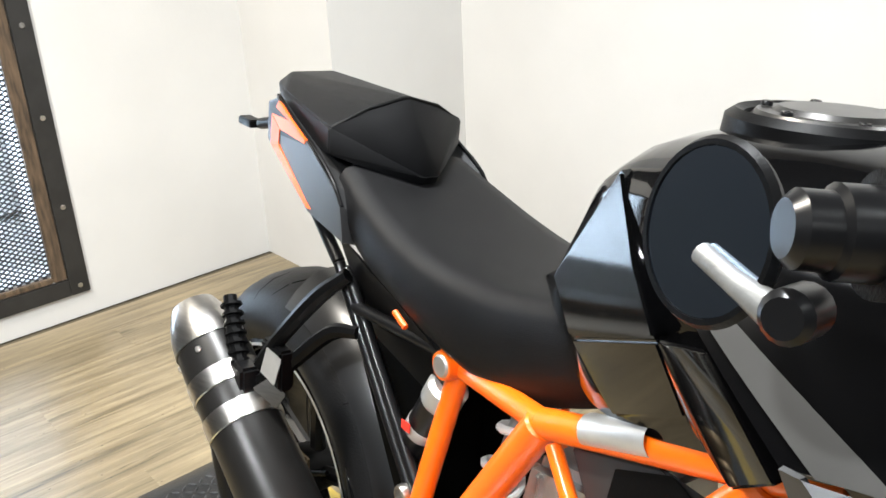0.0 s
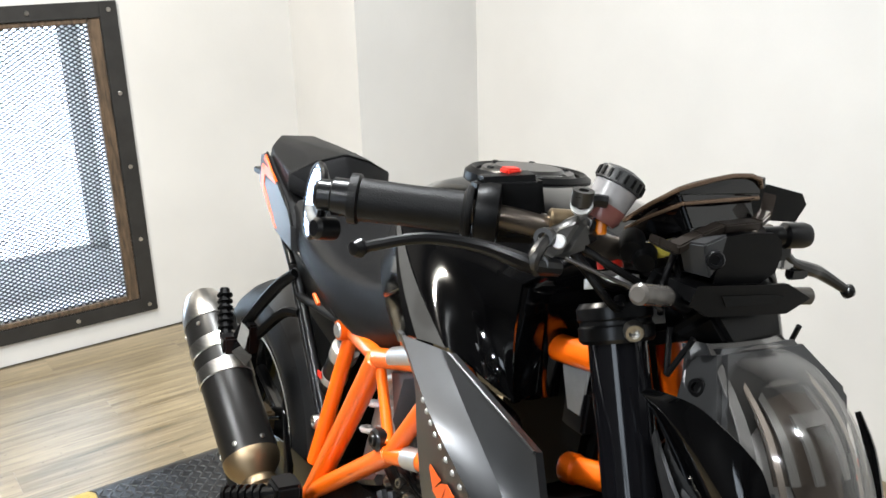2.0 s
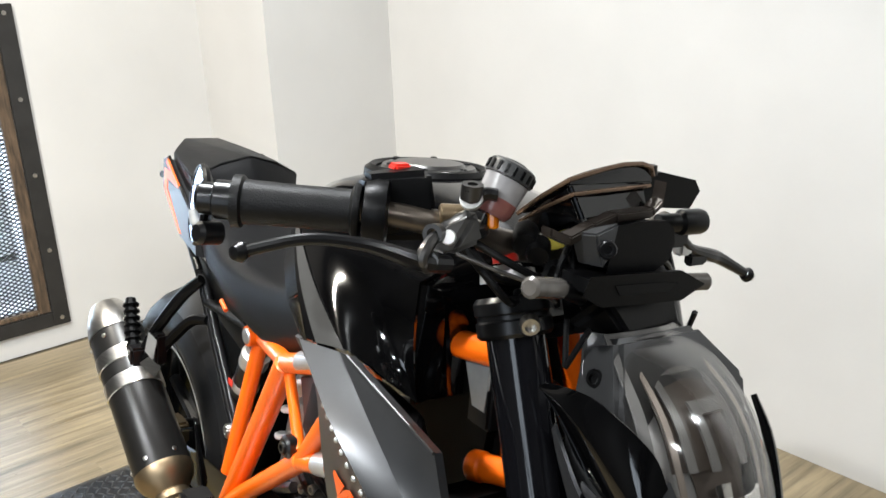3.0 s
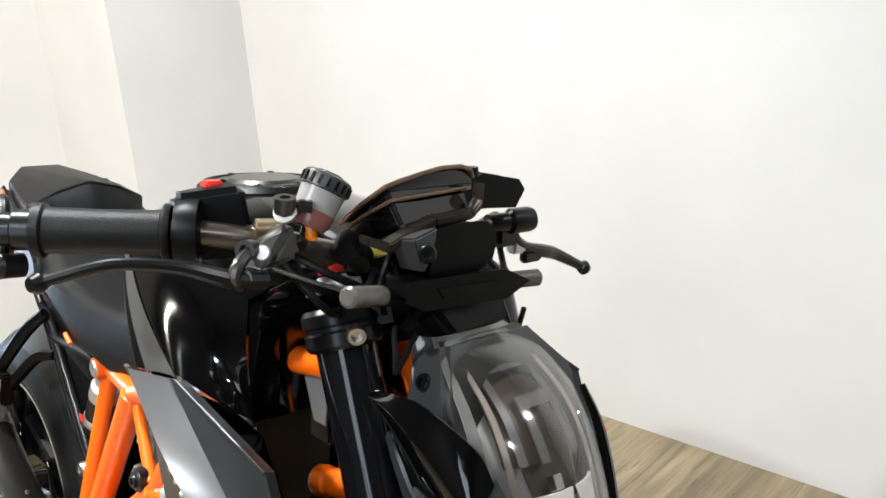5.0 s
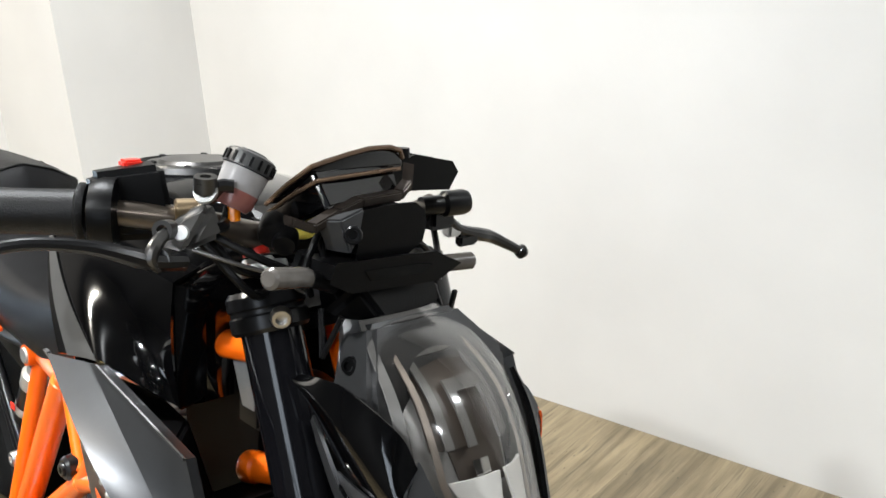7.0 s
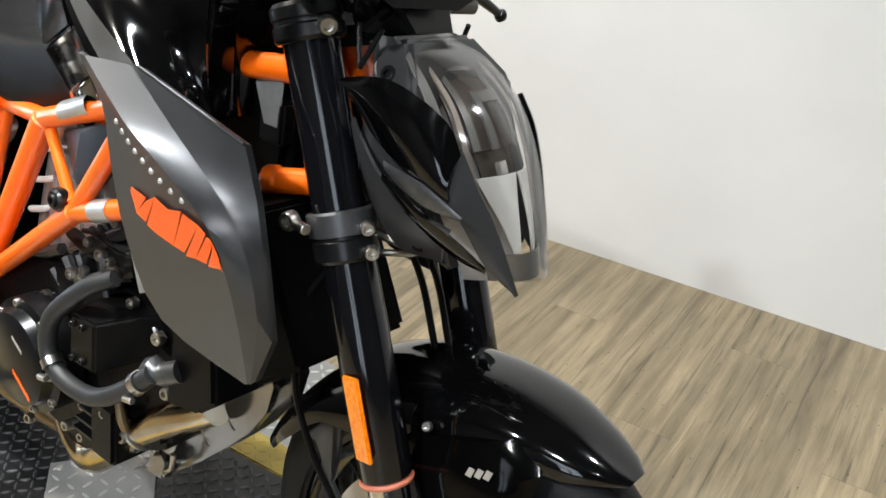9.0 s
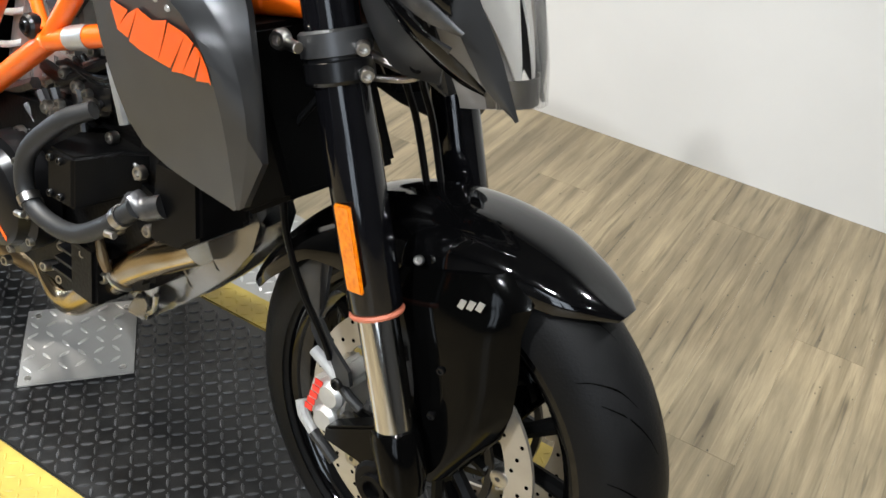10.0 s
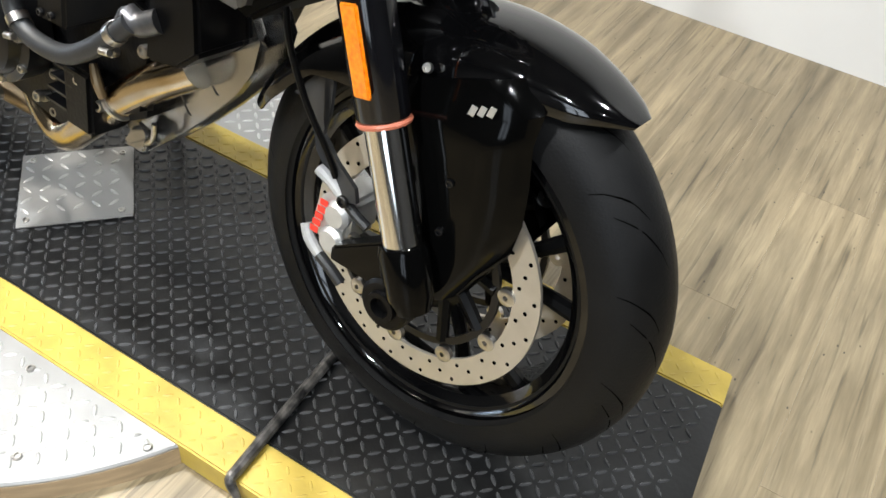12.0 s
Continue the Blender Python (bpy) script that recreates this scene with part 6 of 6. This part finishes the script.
part("end_cone", lathe([(0.055, ml - 0.012), (0.055, ml - 0.002), (0.049, ml + 0.014), (0.036, ml + 0.030), (0.032, ml + 0.036), (0.035, ml + 0.040), (0.035, ml + 0.052), (0.030, ml + 0.058), (0.027, ml + 0.10)], M0, md, 40), BRONZE, muf, "tan coloured inlet cone")
part("link_pipe", pipe([M1 + md * 0.080, M1 + md * 0.14 + Vector((0.0, 0.006, 0)), Vector((-0.24, -0.150, 0.300)), Vector((-0.16, -0.10, 0.22)), Vector((-0.02, -0.06, 0.19))], 0.023, 16), BRONZE, muf)
mu, mw = md.orthogonal().normalized(), md.cross(md.orthogonal().normalized())
for a0 in (0.085, ml - 0.028):
    for k in range(6):
        t = 2 * math.pi * k / 6 + 0.4
        n_ = mu * math.cos(t) + mw * math.sin(t)
        part("rivet", lathe([(0, 0.003), (0.004, 0.002), (0.005, 0), (0, 0)], M0 + md * a0 + n_ * 0.054, n_, 10), STEEL, muf)
part("muffler_bracket", hull([M0 + md * 0.18 + Vector(p) for p in ((0.035, 0.0, 0.055), (0.075, 0.02, 0.035), (0.045, 0.03, 0.03), (0.085, 0.03, 0.06), (0.05, 0.02, 0.075))], 0.002), STEEL, muf)

# rear mudguard, swing arm, shock
rows = []
for k in range(13):
    a = radians(12 + 76 * k / 12)
    r = 0.362 + 0.01 * math.sin(math.pi * k / 12)
    rows.append([(RW[0] + (r - 0.055 * abs(f) ** 2.5) * math.cos(a), 0.088 * f, RW[2] + (r - 0.055 * abs(f) ** 2.5) * math.sin(a)) for f in (-1 + j / 5 for j in range(11))])
part("rear_hugger", shell(rows, 0.003), mat("hugger_plastic", (0.010, 0.010, 0.0105), 0.30, vary=0.3, scale=20, spec=0.5), bike, "matte black rear hugger", sharp=50)
for s in (-1, 1):
    part("swing_arm", mirrored(hull([(RW[0] - 0.02, -0.110, RW[2] - 0.03), (RW[0] - 0.02, -0.110, RW[2] + 0.03), (RW[0], -0.135, RW[2]), (-0.25, -0.085, 0.33), (-0.25, -0.085, 0.42), (-0.40, -0.115, 0.43), (-0.28, -0.055, 0.36), (-0.45, -0.10, 0.32)], 0.008), s), BLACK_METAL, bike)
part("brake_line", pipe([(-0.44, -0.11, 0.46), (-0.50, -0.125, 0.43), (-0.55, -0.12, 0.38), (-0.60, -0.115, 0.345)], 0.004, 8), BLACK, bike)
part("rear_brake_caliper", hull([(-0.56 + a, -0.105 + b, 0.40 + c) for a in (-0.03, 0.03) for b in (-0.025, 0.02) for c in (-0.02, 0.03)], 0.006), BRONZE, bike)
shock = group("rear_shock", bike)
part("reservoir", lathe([(0, 0.0), (0.022, 0.0), (0.024, 0.004), (0.024, 0.090), (0, 0.090)], (-0.268, -0.085, 0.590), (0.45, 0.05, 0.9), 24), BLACK_METAL, shock, "black shock reservoir")
part("reservoir_cap", lathe([(0.012, 0.034), (0.020, 0.034), (0.026, 0.028), (0.026, 0.004), (0.024, 0.0), (0, 0)], (-0.228, -0.081, 0.668), (0.45, 0.05, 0.9), 24), SILVER, shock, "silver reservoir cap")
part("reservoir_band", lathe([(0.0245, 0.03), (0.0252, 0.031), (0.0252, 0.045), (0.0245, 0.046)], (-0.268, -0.085, 0.590), (0.45, 0.05, 0.9), 24), SILVER, shock)
part("reservoir_mark", hull([(-0.262 + a, -0.1105 - e, 0.625 + c) for a in (0, 0.018) for c in (0, 0.012) for e in (0, 0.001)]), RED, shock)
part("spring", pipe([(-0.20 + 0.028 * math.cos(t) + 0.0035 * t, -0.02 + 0.028 * math.sin(t), 0.50 + 0.0095 * t) for t in (0.5 * k for k in range(44))], 0.0055, 8, straight=True), WHITE, shock, "white shock spring")
part("damper", rod((-0.20, -0.02, 0.46), (-0.12, -0.02, 0.74), 0.018, 16), ALLOY, shock)

# engine
eng = group("engine", bike, "black V-twin engine with silver bolts and hoses")
part("crankcase", hull([(-0.20, y, 0.42) for y in (-0.13, 0.13)] + [(-0.18, y, 0.26) for y in (-0.12, 0.12)] + [(0.10, y, 0.24) for y in (-0.13, 0.13)] + [(0.28, y, 0.34) for y in (-0.12, 0.12)] + [(0.30, y, 0.50) for y in (-0.11, 0.11)] + [(0.10, y, 0.56) for y in (-0.12, 0.12)] + [(-0.12, y, 0.52) for y in (-0.11, 0.11)], 0.012), ENGINE, eng)
part("front_cylinder", hull([(0.20, y, 0.42) for y in (-0.10, 0.10)] + [(0.34, y, 0.44) for y in (-0.10, 0.10)] + [(0.42, y, 0.62) for y in (-0.10, 0.10)] + [(0.26, y, 0.68) for y in (-0.11, 0.11)], 0.012), ENGINE, eng)
part("rear_cylinder", hull([(-0.10, y, 0.50) for y in (-0.085, 0.085)] + [(0.09, y, 0.52) for y in (-0.085, 0.085)] + [(0.06, y, 0.70) for y in (-0.080, 0.080)] + [(-0.07, y, 0.68) for y in (-0.080, 0.080)], 0.012), ALLOY, eng, "cast alloy rear cylinder head")
for k in range(4):
    part("cast_rib", hull([(-0.05 + 0.032 * k + a, -0.088 + b, z) for a in (0, 0.008) for b in (0, 0.02) for z in (0.54, 0.67)], 0.002), ALLOY, eng)
part("cast_rib", hull([(-0.07 + a, -0.090 + b, 0.60 + c) for a in (0, 0.14) for b in (0, 0.02) for c in (0, 0.012)], 0.002), ALLOY, eng)
clutch = part("clutch_cover", lathe([(0, 0.034), (0.064, 0.034), (0.074, 0.028), (0.079, 0.012), (0.092, 0.008), (0.092, -0.03), (0, -0.03)], (0.012, -0.165, 0.396), (0, -1, 0), 48), BLACK_METAL, eng, "round black clutch cover")
for k in range(8):
    a = radians(45 * k + 12)
    part("cover_bolt", bolt((0.012 + 0.086 * math.cos(a), -0.172, 0.396 + 0.086 * math.sin(a)), (0, -1, 0), 0.007, 0.008), STEEL, clutch)
part("letter_bar", hull([(0.018 + a * 0.045, -0.1995 - e, 0.378 - 0.030 * a + c) for a in (0, 1) for c in (0, 0.007) for e in (0, 0.0008)]), ORANGE_DECAL, clutch)
part("mark", hull([(0.020 + a * 0.025, -0.1995 - e, 0.438 - 0.016 * a + c) for a in (0, 1) for c in (0, 0.005) for e in (0, 0.0008)]), SILVER, clutch)
pump = part("water_pump_cover", hull([(x, -0.182, z) for x, z in ((0.147, 0.529), (0.204, 0.534), (0.201, 0.455), (0.142, 0.451))] + [(x, -0.130, z) for x, z in ((0.240, 0.545), (0.245, 0.480), (0.150, 0.543))] + [(x, -0.100, z) for x, z in ((0.262, 0.545), (0.262, 0.490), (0.15, 0.545), (0.15, 0.46))], 0.008, 3), BLACK, eng, "boxy black cover")
for bx, bz in ((0.156, 0.517), (0.178, 0.520), (0.154, 0.463), (0.177, 0.466)):
    part("cover_bolt", bolt((bx, -0.182, bz), (0, -1, 0), 0.0055, 0.005), BLACK_METAL, pump)
part("coolant_hose", pipe([(0.205, -0.150, 0.596), (0.165, -0.170, 0.570), (0.108, -0.184, 0.510), (0.098, -0.188, 0.460), (0.120, -0.190, 0.430), (0.165, -0.190, 0.421), (0.221, -0.188, 0.431), (0.278, -0.182, 0.469), (0.322, -0.172, 0.511)], [0.012, 0.0135, 0.0135, 0.0135, 0.0135, 0.0135, 0.0135, 0.0135, 0.0135], 16), HOSE, eng, "grey coolant hose")
for c, d in (((0.112, -0.190, 0.438), (0.75, -0.1, -0.65)), ((0.300, -0.178, 0.490), (0.7, 0.1, 0.7))):
    part("hose_clamp", lathe([(0.0140, -0.006), (0.0158, -0.006), (0.0158, 0.006), (0.0140, 0.006)], c, d, 20, True), STEEL, eng)
    part("clamp_screw", rod(Vector(c) + Vector((-0.008, -0.016, -0.022)), Vector(c) + Vector((0.010, -0.016, -0.018)), 0.005, 10), STEEL, eng)
for bx, by, bz in ((0.138, -0.125, 0.600), (0.165, -0.128, 0.600), (0.240, -0.13, 0.622), (0.096, -0.125, 0.560), (0.300, -0.145, 0.545), (0.108, -0.172, 0.425), (0.170, -0.14, 0.360), (0.300, -0.13, 0.455), (0.155, -0.135, 0.300), (0.200, -0.130, 0.330), (0.330, -0.120, 0.60), (0.345, -0.118, 0.64), (0.06, -0.10, 0.575), (0.02, -0.095, 0.56), (0.085, -0.15, 0.30)):
    part("engine_bolt", bolt((bx, by, bz), (0.1, -1, 0.1), random.uniform(0.007, 0.010), 0.010), STEEL, eng)
part("drain_block", hull([(0.165 + a, -0.13 + b, 0.33 + c) for a in (-0.025, 0.035) for b in (-0.02, 0.05) for c in (-0.05, 0.05)], 0.006), ENGINE, eng)
part("sensor", pipe([(0.196, -0.138, 0.395), (0.206, -0.140, 0.372), (0.214, -0.138, 0.350)], [0.006, 0.008, 0.006], 10), BRONZE, eng, "copper coloured sensor")
for k in range(4):
    part("fin", hull([(0.095 + 0.008 * k + a, -0.150 + b, 0.300 + 0.022 * k + c) for a in (0, 0.05) for b in (0, 0.03) for c in (0, 0.004)]), BLACK_METAL, eng)
part("bracket", pipe([(0.215, -0.13, 0.660), (0.235, -0.135, 0.630), (0.250, -0.135, 0.590)], 0.008, 8), ALLOY, eng)
part("pipe_elbow", pipe([(0.350, -0.15, 0.520), (0.325, -0.160, 0.508), (0.305, -0.165, 0.515)], 0.016, 14), CAST, eng)
part("oil_cooler", hull([(x, y, z) for x, z in ((0.331, 0.580), (0.413, 0.585), (0.420, 0.500), (0.385, 0.470), (0.320, 0.456)) for y in (-0.152, -0.07)], 0.006), BLACK, eng)
for k in range(5):
    part("wire", pipe([(0.05 + 0.02 * k, -0.10, 0.60 + 0.01 * k), (0.12 + 0.02 * k, -0.125, 0.625), (0.19 + 0.015 * k, -0.125, 0.62 + 0.01 * k), (0.27, -0.12, 0.66)], 0.004, 8), BLACK, eng)
part("intake_hose", pipe([(0.02, -0.10, 0.585), (0.10, -0.118, 0.595), (0.20, -0.118, 0.655), (0.30, -0.12, 0.70)], 0.010, 10), BLACK, eng)

# cylinder castings, bolts and pipes between the frame and the pump
for p, q, r in (((-0.052, -0.115, 0.474), (-0.010, -0.115, 0.500), 0.010), ((-0.039, -0.118, 0.465), (0.010, -0.118, 0.485), 0.009), ((-0.004, -0.118, 0.522), (0.019, -0.118, 0.503), 0.007), ((0.036, -0.120, 0.557), (0.061, -0.120, 0.529), 0.009), ((0.066, -0.118, 0.572), (0.080, -0.118, 0.541), 0.007), ((0.091, -0.125, 0.543), (0.182, -0.125, 0.591), 0.007), ((0.145, -0.130, 0.600), (0.156, -0.130, 0.529), 0.006), ((-0.104, -0.135, 0.415), (0.024, -0.135, 0.484), 0.008), ((-0.193, -0.105, 0.452), (-0.001, -0.105, 0.553), 0.012), ((0.038, -0.110, 0.569), (0.165, -0.110, 0.646), 0.006)):
    part("casting_web", pipe([p, q], [r, r * 0.8], 6, straight=True), CAST, eng)
for c, r in (((0.078, -0.132, 0.550), 0.010), ((0.101, -0.132, 0.548), 0.010), ((0.183, -0.135, 0.589), 0.013), ((0.001, -0.130, 0.482), 0.010), ((0.208, -0.120, 0.552), 0.009), ((0.227, -0.130, 0.497), 0.009), ((0.038, -0.165, 0.379), 0.009), ((0.100, -0.180, 0.406), 0.009), ((-0.078, -0.150, 0.431), 0.010), ((0.235, -0.130, 0.428), 0.009), ((0.102, -0.130, 0.337), 0.009), ((0.070, -0.130, 0.287), 0.009), ((0.078, -0.120, 0.261), 0.008), ((-0.042, -0.140, 0.243), 0.009), ((0.170, -0.120, 0.659), 0.008), ((0.103, -0.120, 0.606), 0.008)):
    part("engine_bolt", bolt(c, (0.1, -1, 0.15), r, 0.011), STEEL, eng)
for p, q in (((0.221, -0.118, 0.531), (0.240, -0.118, 0.503)), ((0.234, -0.118, 0.530), (0.253, -0.118, 0.507)), ((0.247, -0.118, 0.529), (0.263, -0.118, 0.515)), ((0.261, -0.118, 0.528), (0.273, -0.118, 0.522))):
    part("cooling_fin", pipe([p, q], 0.0035, 6, straight=True), ALLOY, eng)
part("hose_stub", pipe([(0.290, -0.165, 0.488), (0.309, -0.165, 0.516)], [0.010, 0.012], 12), CAST, eng, "dark alloy hose stub")
part("pedal_stub", pipe([(0.288, -0.150, 0.488), (0.315, -0.150, 0.490)], 0.006, 8), ALLOY, eng)
part("head_cover", hull([(0.106, -0.120, 0.605), (0.154, -0.120, 0.635), (0.200, -0.120, 0.639), (0.207, -0.120, 0.583), (0.119, -0.120, 0.548), (-0.006, -0.050, 0.548), (0.098, -0.050, 0.586), (0.106, -0.050, 0.523), (0.009, -0.050, 0.485)], 0.006), BLACK_METAL, eng, "black cylinder head cover")

# headers and silencer box
part("header_pipe", pipe([(-0.04, -0.085, 0.245), (0.02, -0.098, 0.215), (0.075, -0.105, 0.212), (0.130, -0.108, 0.258), (0.210, -0.106, 0.335), (0.290, -0.100, 0.402), (0.345, -0.085, 0.44)], [0.021, 0.023, 0.025, 0.026, 0.027, 0.029, 0.030], 20), HEADER, bike, "heat-tinted steel header pipe")
part("header_flange", lathe([(0.027, -0.004), (0.031, -0.003), (0.031, 0.003), (0.027, 0.004)], (0.212, -0.106, 0.337), (0.75, 0.02, 0.66), 24, True), STEEL, bike)
SILENCER = mat("silencer_steel", (0.40, 0.395, 0.385), 0.18, metal=0.95, vary=0.35, scale=10, bump=0.15, bscale=60)
sil = part("silencer_box", slab([(0.190, 0.275), (0.222, 0.262), (0.290, 0.322), (0.340, 0.372), (0.388, 0.424), (0.416, 0.468), (0.424, 0.505), (0.410, 0.530), (0.330, 0.470), (0.250, 0.400), (0.185, 0.330)], -0.070, -0.004, 0.018), SILENCER, bike, "grey steel silencer chamber under the engine", sharp=50)
part("silencer_rib", join(pipe([(0.275, -0.066, 0.400), (0.312, -0.067, 0.350), (0.325, -0.064, 0.362)], 0.004, 8), pipe([(0.328, -0.066, 0.450), (0.365, -0.067, 0.405), (0.378, -0.064, 0.418)], 0.004, 8)), SILENCER, sil)
part("silencer_bracket", hull([(0.205, -0.105, 0.262), (0.250, -0.100, 0.262), (0.262, -0.10, 0.300), (0.225, -0.09, 0.31), (0.24, -0.05, 0.26)], 0.004), SILENCER, sil)
part("silencer_band", pipe([(0.215, -0.092, 0.262), (0.265, -0.098, 0.290), (0.275, -0.10, 0.325)], 0.004, 8), STEEL, bike)

# rider footrest, brake pedal, side stand
peg = part("rider_footrest", pipe([(-0.212, -0.290, 0.448), (-0.175, -0.258, 0.462), (-0.140, -0.222, 0.478)], 0.011, 10), BLACK, bike, "ribbed black rider footrest")
pd = (Vector((-0.140, -0.222, 0.478)) - Vector((-0.212, -0.290, 0.448))).normalized()
for k in range(6):
    part("rib", lathe([(0.010, -0.004), (0.0155, -0.003), (0.0155, 0.003), (0.010, 0.004)], Vector((-0.208, -0.287, 0.4497)) + pd * 0.014 * k, pd, 10, True), BLACK, peg)
part("footrest_hanger", hull([(-0.15 + a, -0.215 + b, 0.475 + c) for a in (-0.02, 0.03) for b in (-0.015, 0.03) for c in (-0.03, 0.02)] + [(-0.215, -0.150, 0.42), (-0.235, -0.150, 0.35), (-0.19, -0.15, 0.36)], 0.005), BLACK_METAL, bike)
part("heel_guard", hull([(-0.235, -0.165, 0.44), (-0.300, -0.155, 0.520), (-0.330, -0.150, 0.560), (-0.285, -0.150, 0.40), (-0.255, -0.16, 0.36), (-0.26, -0.145, 0.45)], 0.003), BLACK_METAL, bike)
part("brake_pedal", pipe([(-0.20, -0.185, 0.33), (-0.14, -0.200, 0.315), (-0.06, -0.215, 0.320), (-0.01, -0.240, 0.335)], 0.007, 10), BLACK_METAL, bike)
part("side_stand", pipe([(-0.08, 0.13, 0.30), (-0.10, 0.20, 0.17), (-0.125, 0.262, 0.047)], [0.013, 0.012, 0.013], 12), BLACK_METAL, bike)


# ---- floor planks: pieces of the floor, laid towards the long wall ----
PW, PL = 0.152, 1.22
plank_me = None
x = -2.30
row = 0
while x < 4.10:
    y = -3.70 + (row * 0.437) % PL - PL
    while y < WALL_Y:
        y0, y1 = max(y, -3.55), min(y + PL, WALL_Y)
        if y1 - y0 > 0.05 and not (x + PW < PIER_X and y0 > PIER_Y):
            if abs(y1 - y0 - PL) < 1e-6 and plank_me:
                ob = new("plank", plank_me)
                ob.parent = floor
            else:
                ob = part("plank", box(-PW / 2 + 0.0001, 0.0001, -0.008, PW / 2 - 0.0001, y1 - y0 - 0.0001, 0, 0.0003), WOOD, floor, smooth=False)
                if abs(y1 - y0 - PL) < 1e-6:
                    plank_me = ob.data
            ob.location = (x + PW / 2, y0, FLOOR_Z)
        y += PL
    x += PW
    row += 1
